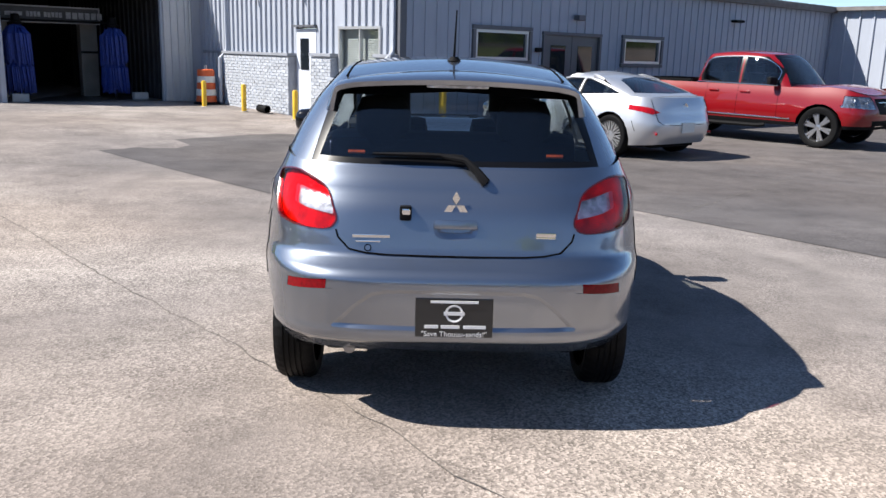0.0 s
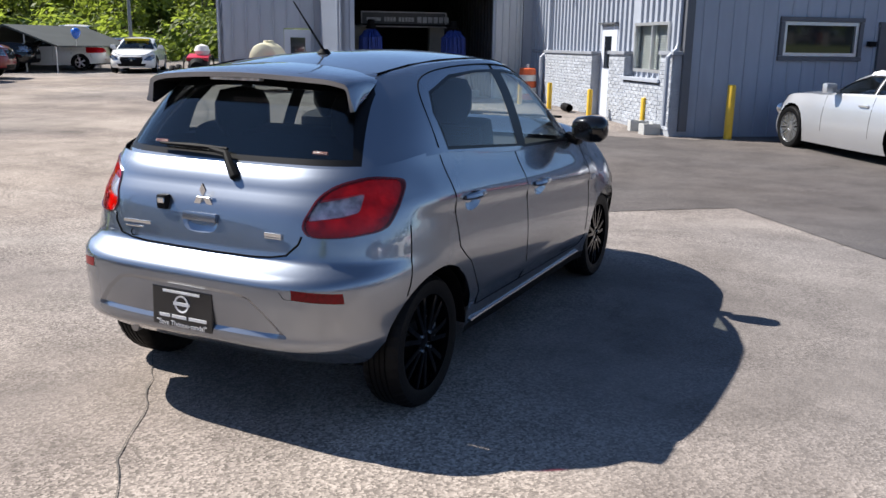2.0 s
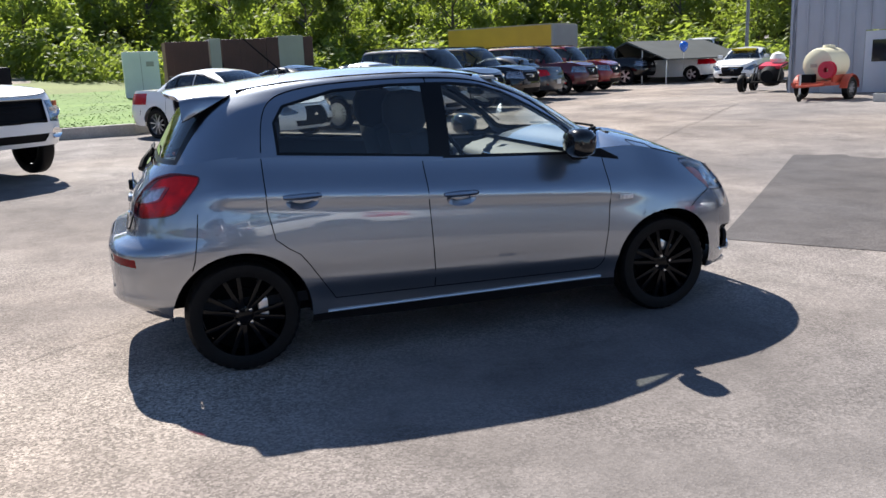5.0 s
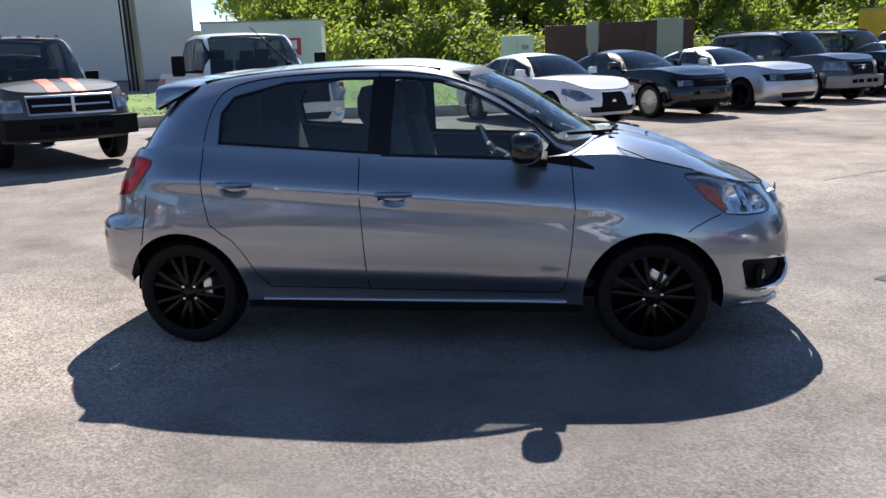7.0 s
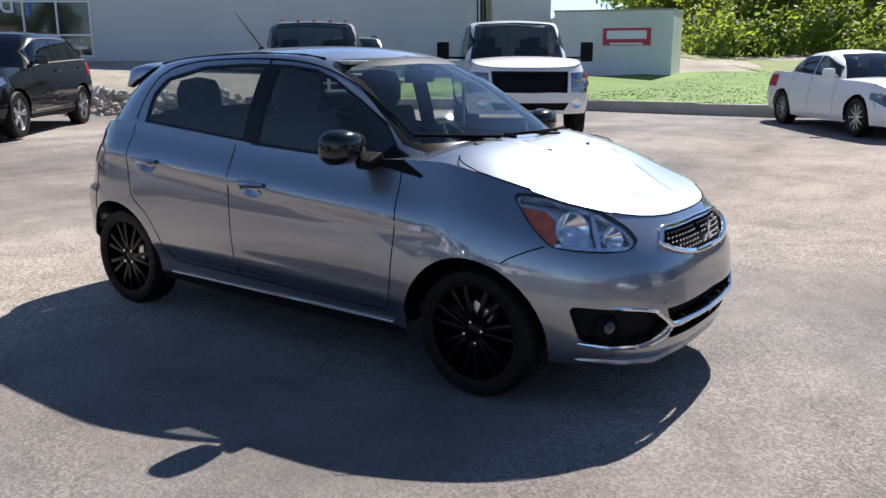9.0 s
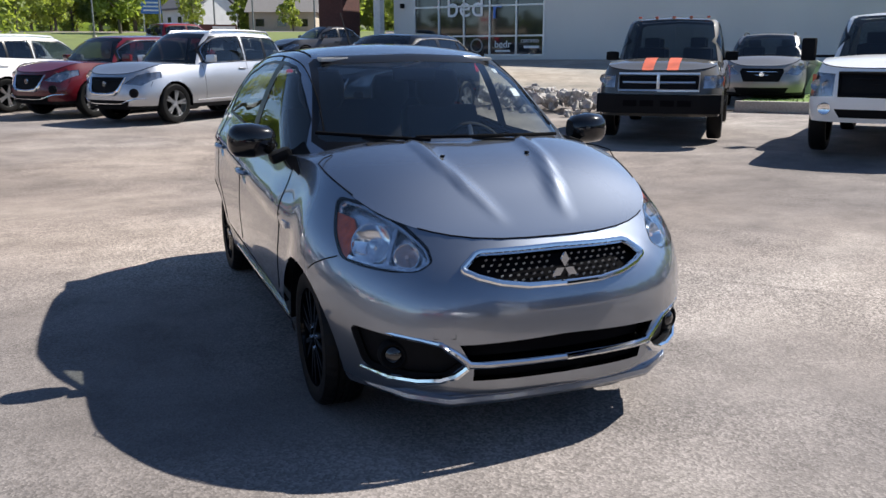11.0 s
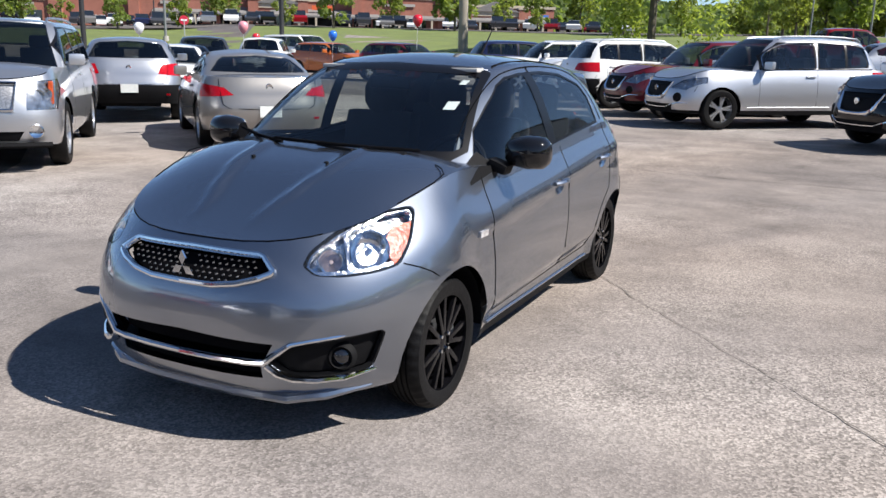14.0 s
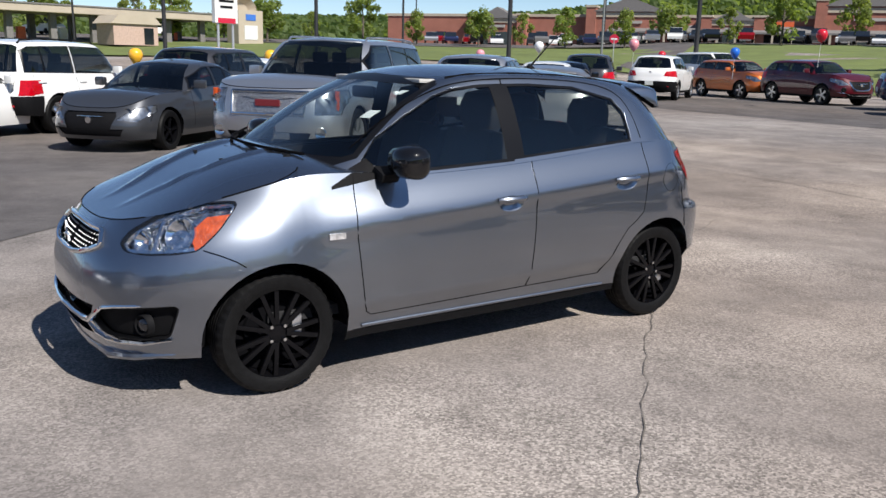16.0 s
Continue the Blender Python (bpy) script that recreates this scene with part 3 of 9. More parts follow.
def car_paint(name):
    looks = {"white": ((0.76, 0.76, 0.75), 0.0, 0.4), "silver": ((0.50, 0.51, 0.535), 0.88, 0.40), "bright_silver": ((0.60, 0.61, 0.635), 0.72, 0.40), "grey": ((0.055, 0.058, 0.066), 0.5, 0.35),
             "black": ((0.004, 0.004, 0.005), 0.0, 0.3), "red": ((0.20, 0.0008, 0.004), 0.0, 0.4), "crimson": ((0.095, 0.001, 0.006), 0.0, 0.4), "maroon": ((0.075, 0.0015, 0.007), 0.1, 0.45),
             "navy": ((0.012, 0.018, 0.065), 0.25, 0.35), "orange": ((0.48, 0.12, 0.02), 0.3, 0.35), "blue": ((0.02, 0.07, 0.30), 0.2, 0.35),
             "pewter": ((0.26, 0.25, 0.24), 0.55, 0.35), "darkgrey": ((0.045, 0.045, 0.05), 0.4, 0.35), "rusty": ((0.055, 0.05, 0.042), 0.1, 0.6)}
    if name not in PAINTS:
        c, m, r = looks[name]
        PAINTS[name] = paint(name + "_car_paint", c, m, r, 0.06 if m else 0.0)
    return PAINTS[name]


def shifted(poly, d):
    """A polygon grown (d > 0) or shrunk about its middle by about d."""
    cx, cy = sum(p[0] for p in poly) / len(poly), sum(p[1] for p in poly) / len(poly)
    return [(cx + (x - cx) * (1 + d / max(math.hypot(x - cx, y - cy), 0.01)),
             cy + (y - cy) * (1 + d / max(math.hypot(x - cx, y - cy), 0.01))) for x, y in poly]


def inset(poly, d):
    """A convex polygon with every edge moved in by d."""
    area = sum(a[0] * b[1] - b[0] * a[1] for a, b in zip(poly, poly[1:] + poly[:1]))
    ring = poly if area > 0 else poly[::-1]
    lines = []
    for (ax, ay), (bx, by) in zip(ring, ring[1:] + ring[:1]):
        ln = math.hypot(bx - ax, by - ay)
        nx, ny = -(by - ay) / ln, (bx - ax) / ln
        lines.append((nx, ny, nx * ax + ny * ay + d))
    xs, ys = [p[0] for p in ring], [p[1] for p in ring]
    out = [(min(xs), min(ys)), (max(xs), min(ys)), (max(xs), max(ys)), (min(xs), max(ys))]
    for nx, ny, c in lines:
        kept = []
        for p, q in zip(out, out[1:] + out[:1]):
            dp, dq = nx * p[0] + ny * p[1] - c, nx * q[0] + ny * q[1] - c
            if dp >= 0:
                kept.append(p)
            if (dp >= 0) != (dq >= 0):
                t = dp / (dp - dq)
                kept.append((p[0] + (q[0] - p[0]) * t, p[1] + (q[1] - p[1]) * t))
        out = [p for i, p in enumerate(kept) if math.hypot(p[0] - kept[i - 1][0], p[1] - kept[i - 1][1]) > 1e-7]
    return out


def sunken(skin, poly, view, keep, depth, band=0.012):
    """A dished panel pressed into a skin: returns its floor, its sloping border and the rest of the skin."""
    area = sum(a[0] * b[1] - b[0] * a[1] for a, b in zip(poly, poly[1:] + poly[:1]))
    ring = poly if area > 0 else poly[::-1]
    edges = []
    for (ax, ay), (bx, by) in zip(ring, ring[1:] + ring[:1]):
        ln = max(math.hypot(bx - ax, by - ay), 1e-9)
        edges.append((-(by - ay) / ln, (bx - ax) / ln, ax, ay))
    inside, outside = cut(skin, ring, view, keep)
    floor, wall = cut(inside, inset(ring, band), view)

    def pressed(p):
        u, v = view(p)
        t = min(max(min(nx * (u - ax) + ny * (v - ay) for nx, ny, ax, ay in edges) / band, 0), 1)
        q = p.copy()
        q[:3] = p[:3] - p[3:6] / np.linalg.norm(p[3:6]) * depth * t
        return q
    floor = [[pressed(p) for p in f] for f in floor]
    slopes = []
    for f in wall:
        g = [pressed(p) for p in f]
        n = np.zeros(3)
        for i in range(1, len(g) - 1):
            n += np.cross(g[i][:3] - g[0][:3], g[i + 1][:3] - g[0][:3])
        if np.linalg.norm(n) < 1e-12:
            continue
        n /= np.linalg.norm(n)
        if np.dot(n, f[0][3:6]) < 0:
            n = -n
        for p in g:
            p[3:6] = n
        slopes.append(g)
    return floor, slopes, outside


def skin_at(skin, view, u, v):
    """The point of a skin nearest to (u, v) in a view, with its normal."""
    best = min((sum(f) / len(f) for f in skin), key=lambda p: (view(p)[0] - u) ** 2 + (view(p)[1] - v) ** 2)
    return Vector(best[:3]), Vector(best[3:6]).normalized()


def softened(poly, r=0.2, times=2):
    """A convex polygon with its corners cut round."""
    for _ in range(times):
        out = []
        for a, b in zip(poly, poly[1:] + poly[:1]):
            out += [(a[0] + (b[0] - a[0]) * r, a[1] + (b[1] - a[1]) * r), (b[0] - (b[0] - a[0]) * r, b[1] - (b[1] - a[1]) * r)]
        poly = out
    return poly


def between(zs_fn, y, t):
    return zs_fn(y) * (1 - t)


def fluted_bowl(r, deep, flute=0.002, steps=4):
    """A faceted mirror bowl that opens to +z."""
    bm = bmesh.new()
    rings = []
    for j in range(steps + 1):
        q = r * (0.16 + 0.84 * j / steps)
        rings.append([bm.verts.new((q * math.cos(a), q * math.sin(a), -deep * (1 - (q / r) ** 2) - flute * (k % 2)))
                      for k, a in enumerate(2 * math.pi * n / 28 for n in range(28))])
    for a, b in zip(rings, rings[1:]):
        for k in range(28):
            bm.faces.new((a[k], a[(k + 1) % 28], b[(k + 1) % 28], b[k]))
    bm.faces.new(rings[0])
    return bm


def parked_car(label, category, colour, x, y, heading, kind, group="parked cars", rims="five", tint=None, name=None, **over):
    """A whole parked car of a kind, with panels, glass, lamps, wheels and mirrors."""
    kinds = {
        "sedan": dict(wb=2.78, fo=0.92, ro=1.08, W=0.91, H=1.45, cowl=0.95, wtop=0.1, rtop=-0.95, rbase=-1.62, nose_z=0.70, cowl_z=0.94, belt_f=0.93, belt_r=1.0, deck_z=1.02, wheel_r=0.33, roof_w=0.55),
        "coupe": dict(wb=2.75, fo=0.92, ro=1.02, W=0.92, H=1.42, cowl=0.75, wtop=-0.1, rtop=-0.95, rbase=-1.75, nose_z=0.74, cowl_z=0.96, belt_f=0.94, belt_r=1.02, deck_z=1.04, wheel_r=0.35, roof_w=0.55),
        "sport": dict(wb=2.65, fo=0.83, ro=0.83, W=0.905, H=1.31, cowl=0.72, wtop=-0.12, rtop=-0.76, rbase=-1.92, nose_z=0.64, cowl_z=0.90, belt_f=0.88, belt_r=0.94, deck_z=0.95, wheel_r=0.33, roof_w=0.50, g_rear=0.30, sill=0.15, roof=[(-1.0, 1.235), (-0.7, 1.288), (-0.44, 1.31), (-0.25, 1.297), (-0.12, 1.265)]),
        "suv": dict(wb=2.80, fo=0.93, ro=0.98, W=0.94, H=1.70, cowl=0.98, wtop=0.32, rtop=-1.75, rbase=-2.15, nose_z=0.92, cowl_z=1.12, belt_f=1.08, belt_r=1.16, wheel_r=0.37, roof_w=0.60, sill=0.28),
        "bigsuv": dict(wb=3.30, fo=1.02, ro=1.30, W=1.0, H=1.83, cowl=1.20, wtop=0.50, rtop=-2.55, rbase=-2.80, nose_z=1.08, cowl_z=1.22, belt_f=1.18, belt_r=1.20, wheel_r=0.40, roof_w=0.68, sill=0.33, capf=0.45, capr=0.35, g_front=0.3, g_rear=0.25),
        "boxsuv": dict(wb=2.75, fo=0.88, ro=1.0, W=0.93, H=1.78, cowl=0.90, wtop=0.35, rtop=-2.0, rbase=-2.2, nose_z=1.0, cowl_z=1.14, belt_f=1.1, belt_r=1.13, wheel_r=0.37, roof_w=0.63, sill=0.3, capf=0.5, capr=0.35, g_rear=0.25),
        "pickup": dict(wb=3.40, fo=0.95, ro=1.20, W=0.96, H=1.85, cowl=1.10, wtop=0.52, rtop=-0.90, rbase=-1.10, nose_z=1.05, cowl_z=1.18, belt_f=1.15, belt_r=1.18, wheel_r=0.39, roof_w=0.64, sill=0.38, capf=0.5, capr=0.22, g_rear=0.15, g_front=0.3),
    }
    k = dict(kinds[kind])
    k.update(over)
    s = car_spec(**k)
    W, H, wb = s["W"], s["H"], s["wb"]
    m = pose(x, y, ground_z(x, y), 0, 0, heading - 90)
    car = empty(name or {"sedan": "parked_sedan", "coupe": "parked_coupe", "sport": "sports_coupe", "pickup": "pickup_truck"}.get(kind, "parked_suv"),
                m, label, category, group)
    body = car_paint(colour)
    sk = car_skins(s)
    flank = sk["flank"]
    zs = lambda yy: key(s["zs"], yy)
    zb = lambda yy: key(s["zb"], yy)
    for yw in (wb / 2, -wb / 2):
        _, flank = cut(flank, disc(yw, s["wheel_r"] * 0.98, s["arch_r"], 18), side_view, lambda c: c[0] > 0.4)
    F, R = s["F"], s["R"]
    nz = key(s["nose"], 1.0)
    zn, zt = zs(nz), zs(key(s["tail"], 1.0))
    tall = kind in ("pickup", "bigsuv", "boxsuv")
    lampf = k.get("head") or ([(W * 0.52, zn - 0.25), (W * 0.99, zn - 0.22), (W * 0.99, zn - 0.005), (W * 0.55, zn - 0.02)] if tall
                              else [(W * 0.50, zn - 0.17), (W * 0.80, zn - 0.20), (W * 0.985, zn - 0.02), (W * 0.985, zn + 0.07), (W * 0.70, zn - 0.01)])
    head, flank = cut(flank, lampf, end_view, lambda c: c[1] > wb / 2 + 0.33)
    lampr = k.get("rear") or ([(W * 0.83, zt - 0.38), (W * 0.99, zt - 0.38), (W * 0.99, zt - 0.10), (W * 0.83, zt - 0.10)] if tall
                              else [(W * 0.55, zt - 0.24), (W * 0.99, zt - 0.28), (W * 0.99, zt - 0.04), (W * 0.62, zt - 0.07)])
    tail, flank = cut(flank, lampr, end_view, lambda c: c[1] < -wb / 2 - 0.33)
    lower = []
    if k.get("tail_trim"):
        lower, flank = cut(flank, [(0, 0), (W * 1.1, 0), (W * 1.1, zb(R) + 0.34), (0, zb(R) + 0.34)], end_view, lambda c: c[1] < -wb / 2 - 0.42)
    grl = k.get("grille") or [(0, zn - 0.34), (W * 0.40, zn - 0.34), (W * 0.50, zn - 0.12), (W * 0.47, zn - 0.05), (0, zn - 0.05)]
    grille, flank = cut(flank, grl, end_view, lambda c: c[1] > wb / 2 + 0.4)
    zf = zb(F)
    low, flank = cut(flank, [(0, zf + 0.06), (W * 0.55, zf + 0.06), (W * 0.62, zf + 0.17), (0, zf + 0.17)], end_view, lambda c: c[1] > wb / 2 + 0.4)
    skirt = []
    if kind in ("suv", "boxsuv", "pickup") and not k.get("plain_sill"):
        low_trim = k.get("skirt", 0.06)
        skirt, flank = cut(flank, [(R - 0.1, 0), (F + 0.1, 0), (F + 0.1, s["zb"][2][1] + low_trim), (R - 0.1, s["zb"][2][1] + low_trim + 0.04)], side_view)
    skin_part("body", flank + mirrored(flank), body, car, "", 0, 0)
    hood = sk["hood"]
    skin_part("bonnet", hood + mirrored(hood), body, car)
    if k.get("stripe"):
        for sx in (-1, 1):
            lo = [(0.08, s["cowl"] - 0.4), (0.30, s["cowl"] - 0.4), (0.26, F), (0.10, F)]
            st, _ = cut(hood, lo, top_view)
            skin_part("stripe", st if sx > 0 else mirrored(st), k["stripe"], car, "faded orange racing stripe", 0.004)
    if "deck" in sk:
        skin_part("boot_lid", sk["deck"] + mirrored(sk["deck"]), body, car)
    if skirt:
        skin_part("sill_trim", skirt + mirrored(skirt), k.get("skirt_mat", M_TRIM), car, "black plastic lower trim")
    if grille:
        skin_part("grille", grille + mirrored(grille), k.get("grille_mat", M_TRIM), car, "" if k.get("grille_mat") else "dark radiator grille", -0.02)
    if lower:
        skin_part("rear_bumper_trim", lower + mirrored(lower), M_TRIM, car, "black plastic rear bumper", 0.004)
    if low:
        skin_part("air_intake", low + mirrored(low), M_TRIM, car, "", -0.015)
    for sd in (1, -1):
        if head:
            hh = head if sd > 0 else mirrored(head)
            skin_part("headlight", hh, M_LAMPGREY, car, "clear headlight", -0.012)
            hl = car.children[-1]
            skin_part("lens", hh, M_LENS, hl, "", 0.004)
            lo_x, hi_x = min(p[0] for p in lampf), max(p[0] for p in lampf)
            lo_z, hi_z = min(p[1] for p in lampf), max(p[1] for p in lampf)
            r = min((hi_z - lo_z) * 0.40, (hi_x - lo_x) * 0.24, 0.085)
            for fx in (0.30, 0.68):
                at, _ = skin_at(head, end_view, lo_x + (hi_x - lo_x) * fx, lo_z + (hi_z - lo_z) * (0.42 + 0.22 * fx if not tall else 0.5))
                ob = part("lamp_bowl", fluted_bowl(r, r * 0.6), M_BOWL, hl)
                ob.matrix_local = Matrix.Translation((sd * at.x, at.y - 0.012, at.z)) @ Matrix.Rotation(radians(-90), 4, "X")
            if k.get("corner_amber"):
                at, nn = skin_at(head, end_view, hi_x - 0.05, (lo_z + hi_z) / 2)
                part("turn_signal", box((sd * at.x, at.y, at.z), (0.05, 0.06, (hi_z - lo_z) * 0.8), None, 0.01), M_AMBER, hl, "amber corner lens")
        if tail:
            skin_part("tail_light", tail if sd > 0 else mirrored(tail), M_REDLENS, car, "red tail light", 0.004)
    # grille bars and badge
    gy = key(s["nose"], 0.75) - 0.01
    gw = max(p[0] for p in grl) * 0.9
    for n in range(3):
        zz = min(p[1] for p in grl) + (n + 1) * 0.25 * (max(p[1] for p in grl) - min(p[1] for p in grl))
        pts = [(gw * u, gy - 0.09 * abs(u) ** 2.2, zz) for u in (-0.9, -0.6, -0.3, 0, 0.3, 0.6, 0.9)]
        part("grille_bar", tube(pts, 0.008, 5), k.get("bars", M_CHROME), car, "", True)
    zg = sum(p[1] for p in grl) / len(grl)
    if k.get("badge"):
        part("badge", box((0, gy + 0.01, zg), (0.36, 0.03, 0.09), None, 0.01), k["badge"], car, "wide dull red badge")
    elif not k.get("plain_front"):
        part("badge", lathe([(0, 0.02), (0.05, 0.02), (0.055, 0.0)], "y", 16, (0, gy + 0.005, zg)), M_CHROME, car, "round chrome badge", True)
    # cabin and its glass
    cabin = sk["cabin"]
    hw = s["H"] - 0.02
    belt = lambda yy: zs(yy) + 0.035
    top = lambda yy: key(s["roof"], min(max(yy, s["rtop"]), s["wtop"])) - s["crown"] - 0.075
    cw, wt, rt, rb = s["cowl"], s["wtop"], s["rtop"], s["rbase"]
    two_door = kind in ("coupe", "sport")
    bp = (wt + rt) / 2 + (0.12 if not two_door else -0.12)
    if kind == "bigsuv":
        bp = wt - 0.95
    zt_b = top(bp)
    fw = [(cw - 0.36, belt(cw - 0.36)), (bp + 0.05, belt(bp)), (bp + 0.05, zt_b), (wt - 0.12, top(wt - 0.1)), (wt + (cw - wt) * 0.40, (top(wt) + belt(cw)) / 2 + 0.03)]
    rear_bottom = rb + (0.42 if kind not in ("pickup", "bigsuv", "boxsuv") else 0.2)
    if kind in ("sedan", "sport", "coupe"):
        rwin = [(bp - 0.05, belt(bp)), (rear_bottom + 0.1, belt(rear_bottom) + 0.02), (rt + (rb - rt) * 0.25, (top(rt) * 0.6 + belt(rb) * 0.4)), (min(rt + 0.15, bp - 0.15), top(rt + 0.1)), (bp - 0.05, zt_b)]
    else:
        rwin = [(bp - 0.05, belt(bp)), (rear_bottom, belt(rear_bottom) + 0.02), (rt + 0.05, top(rt + 0.1) - 0.06), (rt + 0.22, top(rt + 0.1)), (bp - 0.05, zt_b)]
    gl_f = tint or M_CARGLASS
    gl_r = tint or (M_PRIVACY if kind in ("suv", "bigsuv", "boxsuv") else M_CARGLASS)
    on_side = lambda c: c[0] > 0.35 and abs(c[3]) > 0.28
    seal_f, cabin = cut(cabin, shifted(fw, 0.04), side_view, on_side)
    seal_r, cabin = cut(cabin, shifted(rwin, 0.04), side_view, on_side)
    w1, seal_f = cut(seal_f, fw, side_view, on_side)
    w2, seal_r = cut(seal_r, rwin, side_view, on_side)
    more, seal_f = cut(seal_f, rwin, side_view, on_side)
    w2 = w2 + more
    splits = []
    if kind in ("suv", "bigsuv", "boxsuv", "sedan"):
        yq = rwin[1][0] + (0.45 if kind != "bigsuv" else 1.1) if kind != "sedan" else rwin[1][0] + 0.28
        a, w2 = cut(w2, [(-9, 0), (yq, 0), (yq, 3), (-9, 3)], side_view)
        pil, w2 = cut(w2, [(yq, 0), (yq + 0.06, 0), (yq + 0.04, 3), (yq, 3)], side_view)
        seal_r = seal_r + pil
        splits = [a]
    zc = zs(cw)
    wsf = [(0, zc + 0.02), (W * 0.835, zc + 0.0), (s["roof_w"] * 0.965, hw - 0.09), (s["roof_w"] * 0.9, hw - 0.06), (0, hw - 0.04)]
    wind, cabin = cut(cabin, wsf, end_view, lambda c: c[4] > 0.06 and c[1] > wt - 0.1)
    zr = zs(rb)
    rgf = [(0, zr + 0.04), (W * 0.77, zr + 0.05), (s["roof_w"] * 1.0, hw - 0.13), (s["roof_w"] * 0.86, hw - 0.09), (0, hw - 0.06)]
    rg, cabin = cut(cabin, rgf, end_view, lambda c: c[4] < -0.2 and c[1] < rt + 0.25)
    roof = sk["roof"]
    skin_part("cabin", cabin + mirrored(cabin), body, car, "", 0, 0.03)
    skin_part("roof", roof + mirrored(roof), k.get("roof_mat", body), car, "", 0.001)
    skin_part("windscreen", wind + mirrored(wind), M_CARGLASS, car, "", -0.006)
    skin_part("rear_window", rg + mirrored(rg), gl_r, car, "", -0.006)
    for sd in (1, -1):
        for g in (seal_f, seal_r):
            if g:
                skin_part("window_seal", g if sd > 0 else mirrored(g), M_PILLAR, car, "", -0.001)
        for g, mt in [(w1, gl_f), (w2, gl_r)] + [(a, gl_r) for a in splits]:
            if g:
                skin_part("side_window", g if sd > 0 else mirrored(g), mt, car, "", -0.006)
    # seams between doors, bonnet and bumpers
    for yy in ([cw - 0.32, bp, rear_bottom + 0.15] if not two_door else [cw - 0.25, bp - 0.05]):
        z1 = zs(yy) - 0.01
        z0 = max(zb(yy) + 0.12, 0.35)
        pts = skin_drop(sk["flank"], [(yy, z0 + (z1 - z0) * n / 6) for n in range(7)], side_view, "x", 1, -0.002)
        if len(pts) > 2:
            part("door_gap", tube(pts, 0.005, 4), M_SEAM, car)
            part("door_gap", tube([(-p[0], p[1], p[2]) for p in pts], 0.005, 4), M_SEAM, car)
    # front edge of the bonnet and bumper joints
    y0, w1_, dep = F - s["capf"], key(s["w"], 1.0), key(s["nose"], 1.0) - (F - s["capf"])
    line = []
    for n in range(-12, 13):
        x, y = cap(min(abs(n) / 12 * 0.9, 0.9), w1_, dep, s["pf"], s["qf"])
        x *= key(s["taper"], y + y0)
        line.append((math.copysign(x, n), y + y0, zs(y + y0) + 0.003))
    part("bonnet_gap", tube(line, 0.006, 4), M_SEAM, car)
    for sd in (1, -1):
        yf = wb / 2 + s["arch_r"] + 0.05
        pts = skin_drop(sk["flank"], [(yf + 0.02 * n, zs(yf) - 0.24 - 0.035 * n) for n in range(4)], side_view, "x", 1, 0.0)
        if len(pts) > 2:
            part("bumper_gap", tube([(sd * p[0], p[1], p[2]) for p in pts], 0.005, 4), M_SEAM, car)
        yr = -wb / 2 - s["arch_r"] - 0.04
        pts = skin_drop(sk["flank"], [(yr - 0.02 * n, zs(yr) - 0.36 - 0.05 * n) for n in range(4)], side_view, "x", 1, 0.0)
        if len(pts) > 2:
            part("bumper_gap", tube([(sd * p[0], p[1], p[2]) for p in pts], 0.005, 4), M_SEAM, car)
        for yy in ([bp + 0.16, rear_bottom + 0.32] if not two_door else [bp + 0.12]):
            p = skin_drop(sk["flank"], [(yy, zs(yy) - 0.14)], side_view, "x", 1, 0.012)
            if p:
                part("door_handle", box((sd * p[0][0], yy, p[0][2]), (0.03, 0.20, 0.035), None, 0.01), k.get("handle", body), car, "", True)
        ym = cw - 0.45
        xm = key(s["w"], 1.0) * key(s["taper"], ym)
        big = 1.5 if k.get("tow") else 1.0
        reach = 0.24 if k.get("tow") else 0.0
        bm = box((sd * (xm + 0.12 + reach), ym, zs(ym) + 0.10 * big), (0.21, 0.10, 0.15 * big * big), Matrix.Rotation(radians(-12 * sd), 3, "Z"), 0.045)
        add_box(bm, (sd * (xm + 0.01 + reach / 2), ym, zs(ym) + 0.05), (0.10 + reach, 0.05, 0.04), None, 0.01)
        part("wing_mirror", bm, k.get("mirror", body), car, "", True)
    for sx in (1, -1):
        for yw in (wb / 2, -wb / 2):
            put_wheel(car, sx * (W - 0.125), yw, s["wheel_r"], 0.22, rims, 0, 17 * (yw + sx))
            part("wheel_arch", arch_shell(s["arch_r"] - 0.006, sx * (W - 0.42), sx * (W - 0.03), yw, s["wheel_r"] * 0.98, zb(yw) + 0.03), M_SEAM, car)
    # underside, floor and seats
    zmid = s["zb"][2][1] + 0.03
    part("underbody", box((0, (F + R) / 2, zmid + 0.04), (W * 1.15, (F - R) * 0.88, 0.10), None, 0.03), M_TRIM, car)
    part("cabin_floor", box((0, (cw + rb) / 2, zs(bp) - 0.38), (W * 1.6, (cw - rb) * 0.92, 0.06)), M_INTERIOR, car)
    part("dashboard", box((0, cw - 0.42, zs(cw) - 0.12), (W * 1.52, 0.42, 0.20), None, 0.06), M_DASH, car, "", True)
    for sx in (0.42, -0.42):
        for ys in ((bp + 0.05,) if two_door else (bp + 0.05, bp - 0.9)):
            low_ = 0.17 if kind == "sport" else 0.07 if kind in ("coupe", "sedan") else 0.0
            bm = box((sx * W, ys, zs(bp) - 0.08 - low_), (0.48, 0.14, 0.62), Matrix.Rotation(radians(-12), 3, "X"), 0.05)
            add_box(bm, (sx * W, ys - 0.07, zs(bp) + 0.31 - low_), (0.26, 0.09, 0.18), None, 0.04)
            part("seat", bm, M_INTERIOR, car, "", True)
